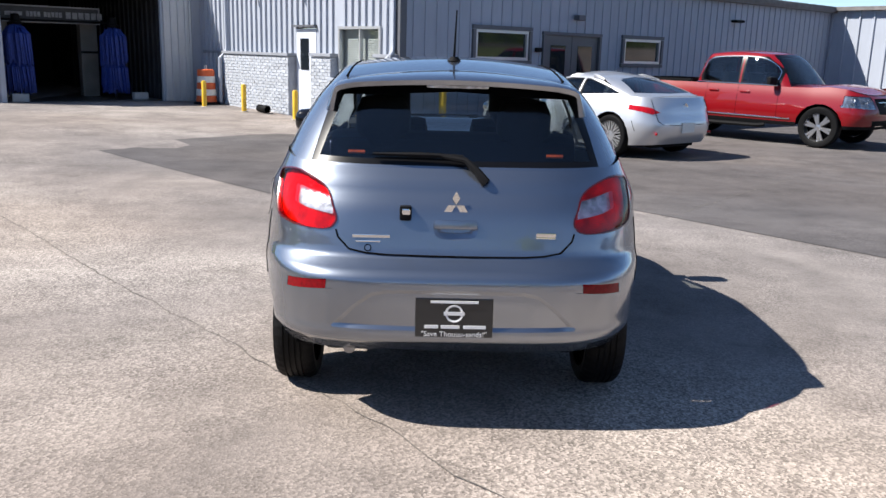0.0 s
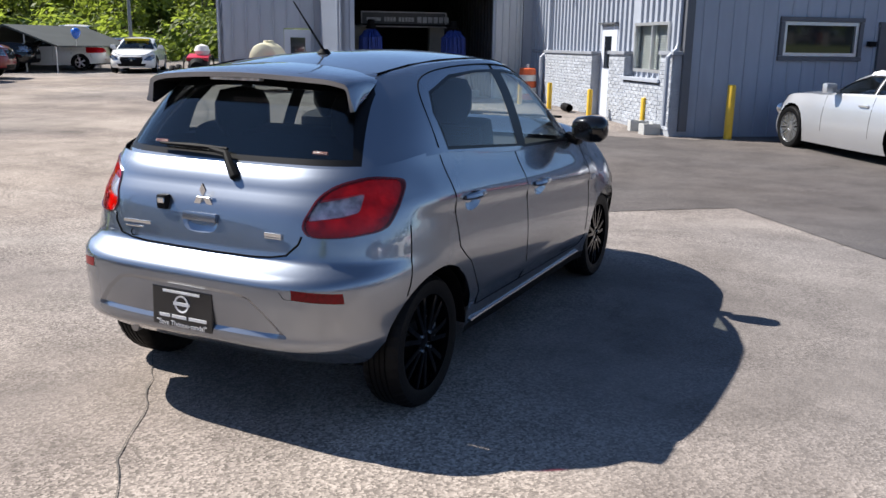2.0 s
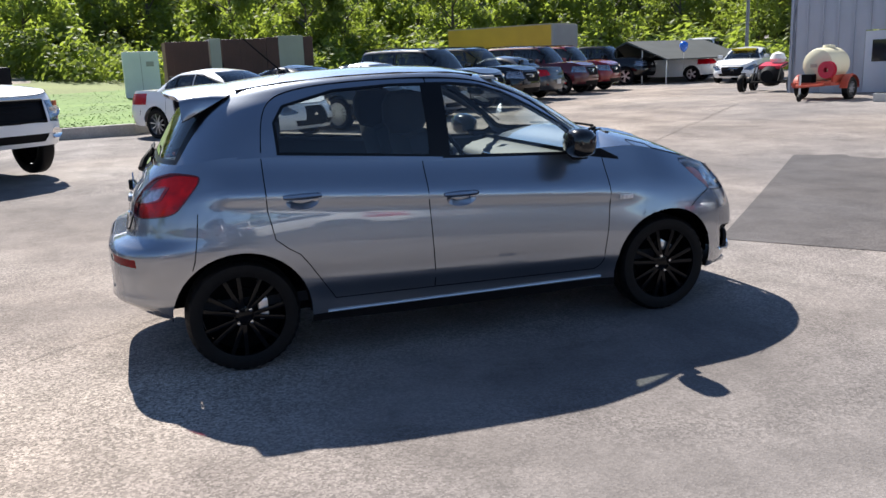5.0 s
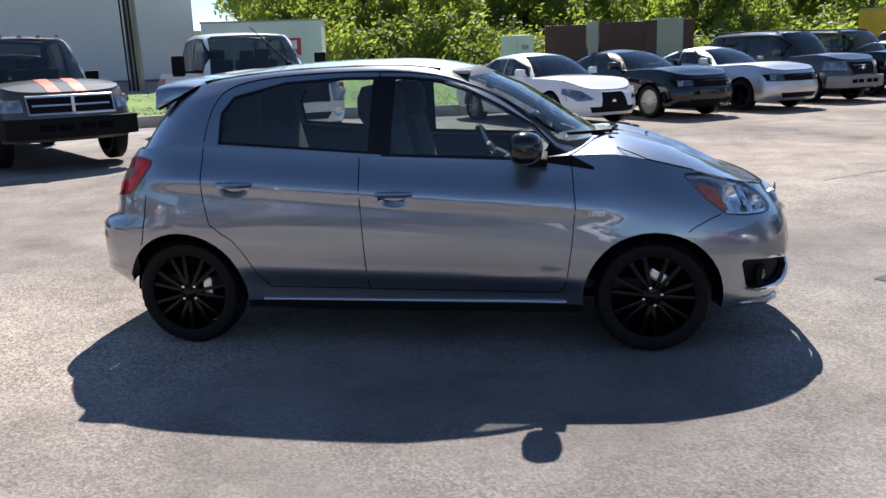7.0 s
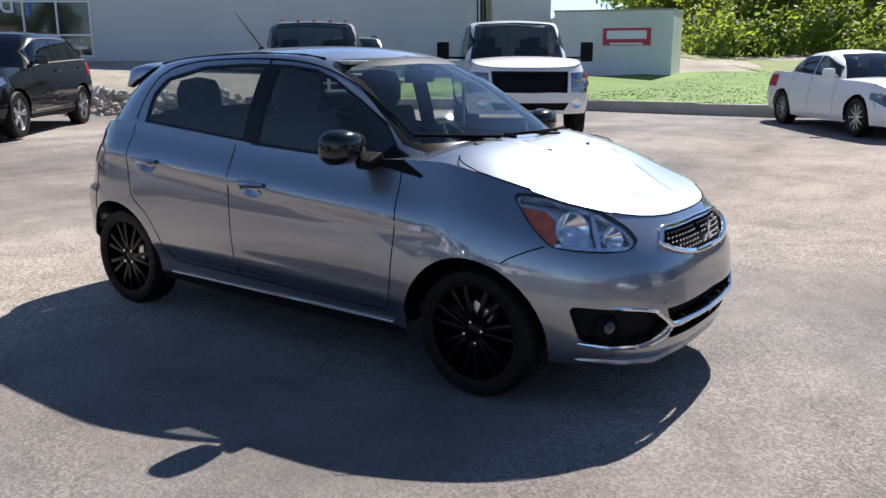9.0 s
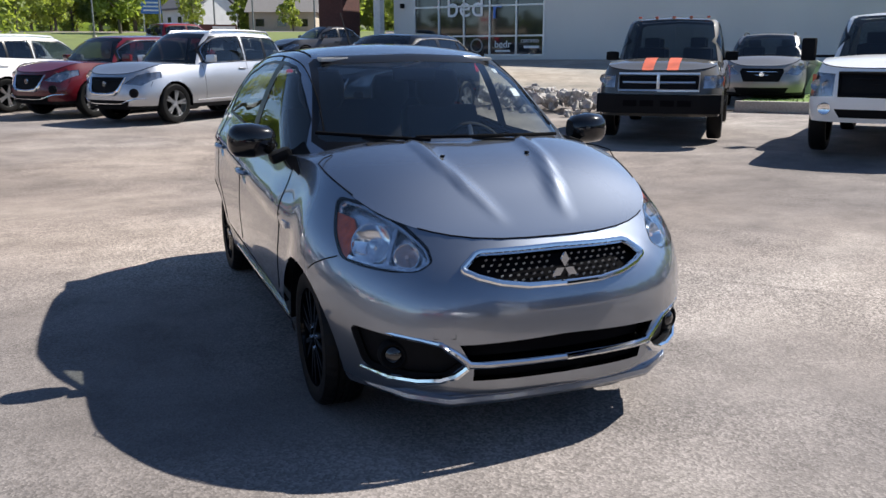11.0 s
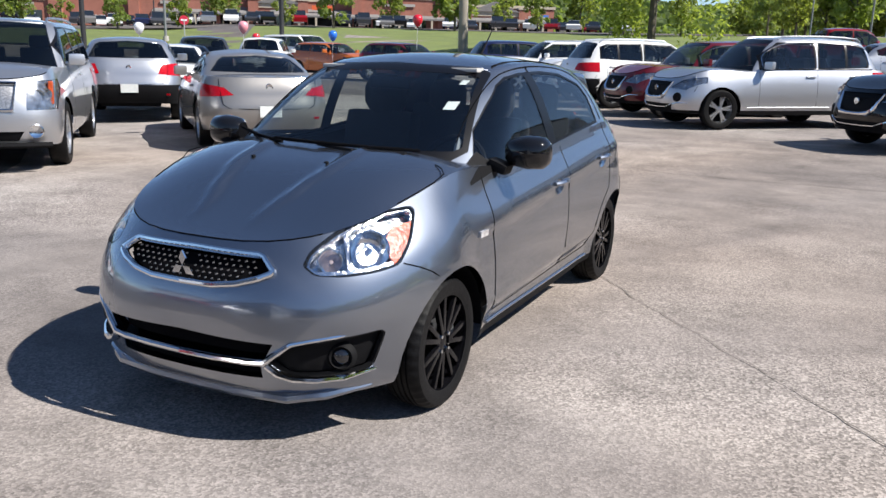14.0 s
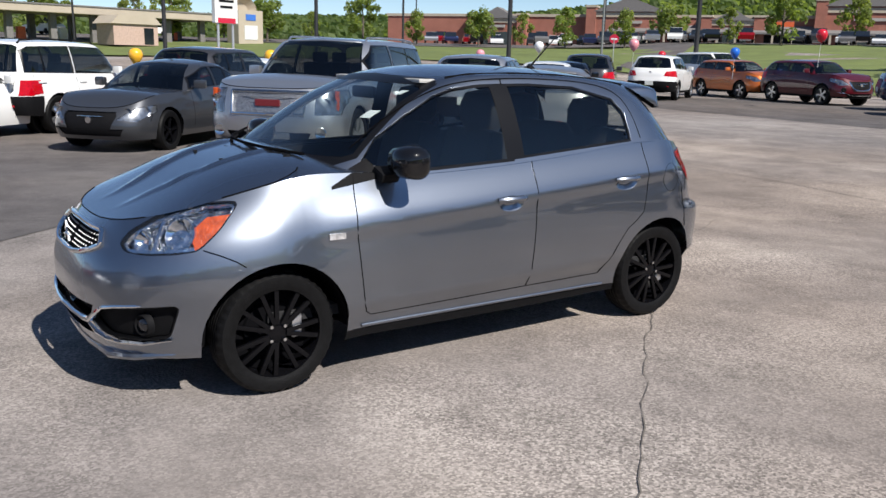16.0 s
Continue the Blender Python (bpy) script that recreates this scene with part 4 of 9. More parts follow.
    # tailgate or boot gap, bumper joint, badge and reflectors at the rear
    rear = lambda pts: skin_drop(sk["flank"], pts, end_view, "y", -1, 0.001)
    zr0 = zb(R) + (0.36 if not s["deck"] else 0.30)
    gate_line = rear([(W * 0.74, zt - 0.03 - 0.05 * n) for n in range(3)] + [(W * 0.70, zr0 + 0.05), (W * 0.62, zr0), (W * 0.4, zr0 - 0.01), (W * 0.2, zr0 - 0.015), (0.004, zr0 - 0.015)])
    if len(gate_line) > 4:
        part("tailgate_gap", tube([tuple(p) for p in gate_line] + [(-p[0], p[1], p[2]) for p in gate_line[::-1]], 0.005, 4), M_SEAM, car)
    for sx in (1, -1):
        spot = rear([(W * 0.70, zb(R) + 0.16)])
        if spot:
            part("rear_reflector", box((sx * spot[0][0], spot[0][1] + 0.004, spot[0][2]), (0.13, 0.02, 0.035), Matrix.Rotation(radians(-24 * sx), 3, "Z"), 0.006), M_REDLENS, car)
    spot = rear([(0.003, zt - 0.13)])
    if spot:
        part("rear_badge", lathe([(0.020, 0), (0.046, -0.006), (0.052, 0.004)], "y", 16, (0, spot[0][1], spot[0][2])), M_CHROME, car, "", True)
    part("number_plate", box((0, key(s["tail"], 0.62 if k.get("plate_high") else 0.35) - 0.006, zb(R) + (0.62 if k.get("plate_high") else 0.35) * (zt - zb(R))), (0.31, 0.012, 0.155), None, 0.004), M_WHITEPLATE, car)
    if kind == "pickup":
        y0b, y1b = s["rbase"] - 0.08, R + 0.12
        bm = box((0, (y0b + y1b) / 2, 0.82), (W * 1.66, y0b - y1b, 0.05))
        for sx in (1, -1):
            add_box(bm, (sx * W * 0.84, (y0b + y1b) / 2, 1.0), (0.06, y0b - y1b, 0.36))
        add_box(bm, (0, y0b, 1.0), (W * 1.66, 0.05, 0.36))
        add_box(bm, (0, y1b, 1.0), (W * 1.66, 0.05, 0.36))
        part("cargo_bed", bm, M_TRIM, car, "dark cargo bed")
    if k.get("belt"):
        for sx in (1, -1):
            pts = [(sx * (key(s["w"], 1.0) * key(s["taper"], yy) + 0.002), yy, zs(yy) + 0.012) for yy in np.linspace(cw - 0.38, rear_bottom - 0.1, 9)]
            part("window_line", tube(pts, 0.012, 5), k["belt"], car, "", True)
            arch = [(cw - 0.40, belt(cw - 0.36) + 0.02), fw[4], fw[3], (bp, zt_b), rwin[3], rwin[2], (rear_bottom - 0.04, belt(rear_bottom) + 0.06)]
            arch = [(a[0] + (b[0] - a[0]) * n / 5, a[1] + (b[1] - a[1]) * n / 5 + 0.012) for a, b in zip(arch, arch[1:]) for n in range(5)] + [arch[-1]]
            arch = skin_drop(sk["cabin"], arch, side_view, "x", 1, 0.004)
            for _ in range(5):
                arch = arch[:1] + [(a + b * 2 + c) / 4 for a, b, c in zip(arch, arch[1:], arch[2:])] + arch[-1:]
            if len(arch) > 6:
                part("window_line", tube([(sx * p[0], p[1], p[2]) for p in arch], 0.009, 5), k["belt"], car, "", True)
            strip = skin_drop(sk["flank"], [(wb / 2 - 0.55 - (wb - 1.1) * n / 6, s["zb"][2][1] + 0.13 + 0.02 * n / 6) for n in range(7)], side_view, "x", 1, 0.006)
            if len(strip) > 3:
                part("door_strip", tube([(sx * p[0], p[1], p[2]) for p in strip], 0.013, 5), k["belt"], car, "", True)
    if k.get("bumper"):
        bm = prism([(-W, F - 0.34), (-W * 0.97, F - 0.08), (-W * 0.66, F + 0.05), (W * 0.66, F + 0.05), (W * 0.97, F - 0.08), (W, F - 0.34)], "z", zf + 0.05, zf + 0.33)
        bmesh.ops.bevel(bm, geom=list(bm.edges), offset=0.02, segments=2, affect="EDGES", profile=0.7)
        bar = part("front_bumper", bm, k["bumper"], car, "", True)
        for sx in (-0.42, -0.16, 0.16, 0.42):
            part("bumper_slot", box((sx * W, F + 0.049, zf + 0.20), (0.20, 0.012, 0.09), None, 0.004), M_SEAM, bar)
    if k.get("fogs"):
        for sx in (1, -1):
            part("fog_lamp", lathe([(0, 0.0), (0.05, 0.0), (0.075, 0.012), (0.085, -0.02)], "y", 16, (sx * W * 0.74, key(s["nose"], 0.3) - 0.085, zf + 0.17)), M_CHROME, car, "", True)
    if k.get("face"):
        # a bright frame round the grille; crossovers wear it as an open U
        on_nose = lambda x, z: (x, max((p[1] for p in skin_drop(sk["flank"], [(abs(x), z)], end_view, "y", 1, 0.008)), default=gy), z)
        if kind == "suv":
            (xa, za), (xb_, zb_) = grl[-2], grl[1]
            ring = [(xa * 1.04, za), (xb_ * 1.02, zb_ + 0.06), (xb_ * 0.80, zb_ - 0.01), (xb_ * 0.4, zb_ - 0.025), (0.01, zb_ - 0.028)]
            rads = [0.014, 0.034, 0.036, 0.028, 0.024]
        else:
            ring = [p for p in grl]
            ring[0], ring[-1] = (0.005, ring[0][1]), (0.005, ring[-1][1])
            rads = [0.024] * len(ring)
        pts = [on_nose(x, z) for x, z in ring]
        loop, rr = pts + [(-x, y, z) for x, y, z in pts[::-1]], rads + rads[::-1]
        if kind != "suv":
            loop, rr = loop + loop[:1], rr + rr[:1]
        part("grille_frame", tube(loop, rr, 7), k["face"], car, "", True)
        if kind == "suv":
            pts = [on_nose(W * u, zf + 0.20 - 0.10 * smoothstep(0.75, 0.35, u)) for u in (0.86, 0.72, 0.58, 0.42, 0.2, 0.005)]
            part("bumper_strip", tube(pts + [(-x, y, z) for x, y, z in pts[::-1]], [0.006] + [0.012] * 10 + [0.006], 6), k["face"], car, "bright strip along the bumper", True)
            for sx in (1, -1):
                x, y, z = on_nose(W * 0.70, zf + 0.30)
                pod = part("fog_lamp", lathe([(0, 0.006), (0.035, 0.008), (0.048, 0.016), (0.085, 0.002), (0.095, -0.03)], "y", 16, (0, 0, 0)), M_TRIM, car, "dark fog lamp pocket", True)
                pod.matrix_local = Matrix.Translation((sx * x, y - 0.005, z)) @ Matrix.Rotation(radians(-32 * sx), 4, "Z")
    if k.get("cross_bars"):
        zlo, zhi = min(p[1] for p in grl), max(p[1] for p in grl)
        part("grille_cross", box((0, gy + 0.012, (zlo + zhi) / 2), (0.045, 0.04, zhi - zlo), None, 0.01), k["cross_bars"], car, "", True)
        part("grille_cross", tube([(gw * u, gy + 0.014 - 0.07 * abs(u) ** 2.2, (zlo + zhi) / 2) for u in (-1, -0.6, -0.3, 0, 0.3, 0.6, 1)], 0.018, 6), k["cross_bars"], car, "", True)
    if k.get("low_mesh"):
        part("bumper_grille", box((0, key(s["nose"], 0.2) - 0.03, zf + 0.12), (0.62, 0.05, 0.09), None, 0.01), k["low_mesh"], car, "bright mesh in the bumper", True)
        part("valance", tube([(W * u, F - 0.04 - 0.14 * abs(u) ** 3, zf + 0.01) for u in (-0.9, -0.6, -0.3, 0, 0.3, 0.6, 0.9)], 0.035, 7), M_TRIM, car, "", True)
    if k.get("cab_lamps"):
        for n in range(5):
            part("cab_lamp", box(((n - 2) * 0.28, wt - 0.10, key(s["roof"], wt - 0.10) + 0.012), (0.055, 0.07, 0.035), None, 0.012), M_AMBER, car, "small amber roof lamp")
    if k.get("steps"):
        for sx in (1, -1):
            part("side_step", tube([(sx * (W - 0.06), cw - 0.55, 0.36), (sx * (W - 0.02), cw - 0.7, 0.34), (sx * (W - 0.02), rb + 0.1, 0.34)], 0.04, 8), k["steps"], car, "", True)
    if k.get("visor"):
        part("price_board", box((0, wt + (cw - wt) * 0.35, s["H"] - 0.12), (1.0, 0.02, 0.14), Matrix.Rotation(radians(-55), 3, "X")), k["visor"], car, "yellow banner on the windscreen")
    if k.get("rails"):
        for sx in (1, -1):
            pts = [(sx * s["roof_w"] * 0.95, yy, key(s["roof"], yy) - s["crown"] + 0.05) for yy in np.linspace(wt - 0.25, rt + 0.15, 6)]
            pts = [(pts[0][0], pts[0][1] + 0.08, pts[0][2] - 0.06)] + pts + [(pts[-1][0], pts[-1][1] - 0.08, pts[-1][2] - 0.06)]
            part("roof_rail", tube(pts, 0.018, 6), k["rails"], car, "", True)
    return car


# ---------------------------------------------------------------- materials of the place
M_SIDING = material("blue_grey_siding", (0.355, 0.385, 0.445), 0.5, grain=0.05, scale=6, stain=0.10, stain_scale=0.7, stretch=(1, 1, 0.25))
# the siding colour again in a slightly darker tone
M_DARKSIDING = material("darker_blue_siding", (0.315, 0.35, 0.42), 0.5, grain=0.05, scale=6, stain=0.10, stain_scale=0.7, stretch=(1, 1, 0.25))
M_TRIMGREY = material("dark_grey_trim", (0.10, 0.105, 0.12), 0.5, grain=0.08)
M_PAINTDOOR = material("painted_steel_door", (0.55, 0.59, 0.66), 0.4, stain=0.06)
M_DARKDOOR = material("charcoal_steel_door", (0.10, 0.105, 0.115), 0.4, stain=0.08)
M_ALU = material("window_frame_metal", (0.55, 0.56, 0.57), 0.35, 0.6)
# near-black: the darkness of unlit interiors is put into the colour
M_UNLITDARK = material("unlit_dark_tone", (0.02, 0.02, 0.022), 0.9, stain=0.3)
M_WETFLOOR = material("wet_concrete", (0.05, 0.05, 0.05), 0.35, grain=0.2, stain=0.3, stain_scale=2)
M_YELLOW = material("yellow_post_paint", (0.72, 0.45, 0.03), 0.45, stain=0.12, stain_scale=6)
M_ORANGEPL = material("orange_plastic", (0.62, 0.11, 0.03), 0.5, stain=0.12, stain_scale=8)
M_WHITEBAND = material("white_band", (0.66, 0.66, 0.64), 0.5, stain=0.15, stain_scale=9)
M_CINDER = material("concrete_block", (0.42, 0.42, 0.41), 0.9, grain=0.2, scale=60, bump=0.4, bump_scale=90)
M_BLUEFOAM = material("blue_brush_strips", (0.010, 0.036, 0.24), 0.6, grain=0.35, scale=14)
M_BEIGE = material("beige_stucco", (0.60, 0.60, 0.58), 0.85, grain=0.04, scale=40, stain=0.05, stain_scale=0.5, bump=0.1, bump_scale=60)
M_DARKBAND = material("dark_base_band", (0.13, 0.13, 0.14), 0.8, grain=0.1, stain=0.1)
M_STOREGLASS = material("storefront_glass", (0.012, 0.016, 0.022), 0.05, 0.0, coat=0.6)
M_SIGNWHITE = material("sign_white", (0.74, 0.75, 0.77), 0.4)
M_SIGNBLUE = material("sign_blue", (0.05, 0.16, 0.52), 0.4)
M_ROAD = ground_material("pale_side_road", (0.33, 0.30, 0.26), (0.27, 0.25, 0.22), (0.40, 0.37, 0.33), 0.25)
M_KERB = material("kerb_concrete", (0.36, 0.34, 0.31), 0.9, grain=0.15, scale=30, stain=0.2, stain_scale=1.5, bump=0.2)
M_GRASS = material("mown_grass", (0.125, 0.155, 0.038), 0.9, grain=0.35, scale=18, stain=0.25, stain_scale=0.35, bump=0.6, bump_scale=25)
M_LAWN = material("bright_lawn", (0.105, 0.185, 0.026), 0.9, grain=0.25, scale=14, stain=0.25, stain_scale=0.5, bump=0.25, bump_scale=40)
M_BARK = material("bark", (0.10, 0.085, 0.065), 0.95, grain=0.3, scale=12, bump=0.5, bump_scale=20, stretch=(1, 1, 0.3))
M_ROCK = material("quarry_rock", (0.43, 0.40, 0.37), 0.9, grain=0.15, scale=14, stain=0.25, stain_scale=3, bump=0.5, bump_scale=12, per_object=0.3)
M_POLE = material("grey_steel_pole", (0.20, 0.205, 0.21), 0.5, 0.3, stain=0.1)
M_DARKPOLE = material("dark_bronze_pole", (0.028, 0.028, 0.03), 0.5, 0.2)
M_WOODPOLE = material("weathered_wood_pole", (0.27, 0.24, 0.20), 0.95, grain=0.25, scale=8, stretch=(1, 1, 0.1), bump=0.4, bump_scale=14)
M_REDBRICK = material("red_brick", (0.30, 0.12, 0.085), 0.9, grain=0.2, scale=8, stain=0.15, stain_scale=0.5)
M_DARKBRICK = material("dark_red_brick", (0.085, 0.032, 0.026), 0.85, grain=0.2, scale=10)
M_CREAM = material("cream_stucco", (0.42, 0.36, 0.28), 0.85, stain=0.06)
M_ROOFGREY = material("grey_shingle", (0.17, 0.16, 0.155), 0.9, grain=0.2, scale=6)
M_CONTAINER = material("white_container_panel", (0.66, 0.66, 0.64), 0.5, stain=0.10, stain_scale=0.8, grain=0.04)
M_SIGNRED = material("sign_red", (0.50, 0.02, 0.05), 0.4)
M_MAROONPANEL = material("maroon_panel", (0.075, 0.024, 0.022), 0.6, stain=0.2, stain_scale=1.0, grain=0.1)
M_GREYPANEL = material("pale_grey_panel", (0.34, 0.315, 0.29), 0.7, stain=0.1)
M_TRUCKYELLOW = material("yellow_truck_box", (0.60, 0.36, 0.03), 0.45, stain=0.08)
M_TARP = material("grey_tarp", (0.055, 0.06, 0.055), 0.7, stain=0.2, stain_scale=1.0)
M_TANK = material("cream_plastic_tank", (0.72, 0.66, 0.46), 0.45, stain=0.06)
M_ORANGERED = material("red_trailer_paint", (0.45, 0.07, 0.035), 0.5, stain=0.2, stain_scale=5)
M_UTILGREEN = material("pale_green_pedestal", (0.35, 0.40, 0.32), 0.6, stain=0.1)


def leaf_material(name, color):
    m = material(name, color, 0.6, grain=0.45, scale=0.9, stain=0.3, stain_scale=0.25, per_object=0.3)
    nt = m.node_tree
    p = nt.nodes["Principled BSDF"]
    out = nt.nodes["Material Output"]
    tl = nt.nodes.new("ShaderNodeBsdfTranslucent")
    tl.inputs[0].default_value = (color[0] * 2.0, color[1] * 1.95, color[2] * 1.0, 1)
    mix = nt.nodes.new("ShaderNodeMixShader")
    mix.inputs[0].default_value = 0.58
    nt.links.new(p.outputs[0], mix.inputs[1])
    nt.links.new(tl.outputs[0], mix.inputs[2])
    nt.links.new(mix.outputs[0], out.inputs[0])
    return m


M_LEAF = leaf_material("summer_leaves", (0.165, 0.212, 0.056))
M_LEAF2 = leaf_material("dark_leaves", (0.110, 0.152, 0.048))
M_LEAF3 = leaf_material("fresh_leaves", (0.190, 0.232, 0.058))


M_BRICK = material("painted_brick", (0.40, 0.425, 0.47), 0.6, grain=0.12, scale=30, stain=0.22, stain_scale=7, bump=0.6, bump_scale=35, per_object=0.16)
M_MORTAR = material("painted_mortar", (0.31, 0.33, 0.365), 0.85, grain=0.15, scale=40, stain=0.15, stain_scale=3)
M_COPING = material("painted_coping", (0.25, 0.265, 0.30), 0.6, grain=0.1, stain=0.15, stain_scale=3)
M_JAMB = material("pale_ribbed_panel", (0.52, 0.53, 0.54), 0.5, grain=0.05, stain=0.15, stain_scale=1.5, stretch=(1, 1, 0.3))
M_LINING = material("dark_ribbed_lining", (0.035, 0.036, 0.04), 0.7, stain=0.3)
M_SIGNDARK = material("dark_sign_panel", (0.045, 0.045, 0.048), 0.6, stain=0.3, stain_scale=3)
M_SIGNRIM = material("grey_sign_rim", (0.26, 0.26, 0.27), 0.5, stain=0.25, stain_scale=4)
M_SIGNMARK = material("worn_sign_bars", (0.30, 0.30, 0.31), 0.6, stain=0.35, stain_scale=9, grain=0.15)
M_ARCHLEG = material("grey_arch_panel", (0.20, 0.19, 0.17), 0.6, stain=0.25, stain_scale=2)
M_BLIND = material("pale_blind", (0.62, 0.60, 0.56), 0.7, stain=0.1)
M_PANE = glass("window_pane", (0.84, 0.87, 0.88))


# ---------------------------------------------------------------- ground
def patch(name, polys, mat, lift, step, label, kind="structure", category="ground"):
    """A flat area made of convex polygons that follows the lie of the land."""
    faces = []
    for poly in polys:
        xs, ys = [p[0] for p in poly], [p[1] for p in poly]
        nx, ny = max(1, int((max(xs) - min(xs)) / step)), max(1, int((max(ys) - min(ys)) / step))
        soup = []
        for i in range(nx):
            for j in range(ny):
                c = [(min(xs) + (max(xs) - min(xs)) * (i + a) / nx, min(ys) + (max(ys) - min(ys)) * (j + b) / ny) for a, b in ((0, 0), (1, 0), (1, 1), (0, 1))]
                soup.append([np.array((x, y, 0, 0, 0, 1.0)) for x, y in c])
        inside, _ = cut(soup, poly, top_view)
        faces += inside
    for f in faces:
        for i, p in enumerate(f):
            q = p.copy()
            q[2] = ground_z(q[0], q[1]) + lift
            f[i] = q
    ob = skin_part(name, faces, mat, None)
    return tagged(ob, label, category, "", kind)


def rings_ground():
    """One sheet from the car to the horizon, finer near the middle."""
    radii = [0, 1.5, 3, 4.5, 6, 8, 10, 12, 15, 18, 22, 26, 30, 36, 42, 50, 60, 70, 85, 100, 120, 150, 200, 300, 500, 900, 1600]
    n = 72
    verts, faces = [(0, 0, 0)], []
    for r in radii[1:]:
        for k in range(n):
            x, y = r * math.cos(2 * math.pi * k / n), r * math.sin(2 * math.pi * k / n)
            verts.append((x, y, ground_z(x, y)))
    for k in range(n):
        faces.append((0, 1 + k, 1 + (k + 1) % n))
    for i in range(len(radii) - 2):
        for k in range(n):
            a, b = 1 + i * n + k, 1 + i * n + (k + 1) % n
            faces.append((a, a + n, b + n, b))
    return tagged(mesh_object("ground", verts, faces, M_CONC, None, "", True), "weathered pale aggregate pavement of the car lot", "ground", "", "structure")


rings_ground()
patch("asphalt", [[(-5.25, 7.54), (-0.71, 2.75), (1.25, 4.33), (-0.5, 11.25), (-2.3, 10.8)],
                  [(1.25, 4.33), (7.2, -2.9), (13.5, -8.5), (32, 4), (32, 34), (-0.5, 11.25)]], M_ASPH, 0.004, 1.0,
      "dark smooth newer asphalt beside the workshop", category="asphalt")
patch("asphalt", [[(-1, -19.5), (4, -16.6), (30, -21), (36, -40), (14, -36), (5, -29)]], M_ASPH, 0.004, 1.5,
      "greyer asphalt at the far rows of the lot", category="asphalt")


def crack(pts, width, seed):
    rnd = random.Random(seed)
    line, dx, dy = [], 0.0, 0.0
    for (x0, y0), (x1, y1) in zip(pts, pts[1:]):
        n = max(2, int(math.hypot(x1 - x0, y1 - y0) / 0.09))
        for k in range(n):
            t = k / n
            dx = dx * 0.8 + rnd.uniform(-0.014, 0.014)
            dy = dy * 0.8 + rnd.uniform(-0.014, 0.014)
            line.append((x0 + (x1 - x0) * t + dx + rnd.uniform(-0.008, 0.008), y0 + (y1 - y0) * t + dy + rnd.uniform(-0.008, 0.008)))
    verts, faces = [], []
    for i, (x, y) in enumerate(line):
        x1, y1 = line[min(i + 1, len(line) - 1)]
        x0, y0 = line[max(i - 1, 0)]
        L = math.hypot(x1 - x0, y1 - y0) or 1
        w = width * rnd.uniform(0.15, 0.95) / 2
        nx, ny = -(y1 - y0) / L * w, (x1 - x0) / L * w
        z = ground_z(x, y) + 0.006
        verts += [(x + nx, y + ny, z), (x - nx, y - ny, z)]
        if i:
            a = 2 * i
            faces.append((a - 2, a - 1, a + 1, a))
    return tagged(mesh_object("pavement_crack", verts, faces, M_CRACK), "dark irregular crack in the pavement", "crack", "", "structure")


crack([(-6.0, 4.4), (-3.8, 2.31), (-2.19, 0.35), (-1.23, -0.72), (-0.82, -1.2), (-0.37, -1.73), (0.0, -2.2), (0.29, -2.5), (0.5, -2.9), (1.2, -4.4)], 0.009, 1)
crack([(9, -7.9), (5.17, -7.45), (2.05, -7.18), (-0.3, -6.65), (-4, -6.5), (-8, -6.0)], 0.022, 2)
crack([(-5.0, 3.6), (-6.19, 5.05), (-9, 8.3), (-13.3, 12.8)], 0.03, 3)
crack([(2.2, 3.0), (5, 6.4), (9, 9)], 0.015, 5)


def grass_tufts(name, areas, n, h, label, seed=3):
    """Blades of grass scattered over convex areas, as one mesh."""
    rnd = random.Random(seed)
    verts, faces = [], []
    for k in range(n):
        (ax, ay), (bx, by), (cx, cy) = rnd.choice(areas)
        u, v = rnd.random(), rnd.random()
        if u + v > 1:
            u, v = 1 - u, 1 - v
        x, y = ax + (bx - ax) * u + (cx - ax) * v, ay + (by - ay) * u + (cy - ay) * v
        z = ground_z(x, y) + 0.235
        a = rnd.uniform(0, math.pi)
        w, hh = rnd.uniform(0.02, 0.05), h * rnd.uniform(0.5, 1.3)
        dx, dy = math.cos(a) * w, math.sin(a) * w
        lx, ly = rnd.uniform(-0.5, 0.5) * hh, rnd.uniform(-0.5, 0.5) * hh
        i = len(verts)
        verts += [(x - dx, y - dy, z), (x + dx, y + dy, z), (x + lx, y + ly, z + hh)]
        faces.append((i, i + 1, i + 2))
    return tagged(mesh_object(name, verts, faces, M_LAWN), label, "grass", "", "stuff")


def kerb(pts, label="pale concrete kerb along the grass"):
    bm = bmesh.new()
    for (x0, y0), (x1, y1) in zip(pts, pts[1:]):
        L = math.hypot(x1 - x0, y1 - y0)
        c = ((x0 + x1) / 2, (y0 + y1) / 2, (ground_z(x0, y0) + ground_z(x1, y1)) / 2 + 0.09)
        add_box(bm, c, (L + 0.05, 0.18, 0.32), Matrix.Rotation(math.atan2(y1 - y0, x1 - x0), 3, "Z"), 0.02)
    return tagged(part("kerb", bm, M_KERB), label, "kerb", "", "structure")


# grass island west and south-west of the lot
kerb([(-11.4, -10.5), (-14.7, -7.0), (-15.3, -3.5), (-15.7, -1.9), (-18.5, 1.5), (-25.6, 11.0)])
W_GRASS = [[(-11.5, -10.5), (-14.8, -7.0), (-21.5, -11.2), (-17.2, -15.2)],
           [(-14.8, -7.0), (-15.4, -3.5), (-15.8, -1.9), (-30, -8.0), (-21.5, -11.2)], [(-15.8, -1.9), (-18.6, 1.5), (-38, -2.0), (-30, -8.0)],
           [(-18.6, 1.5), (-25.7, 11.0), (-40, 8.0), (-38, -2.0)]]
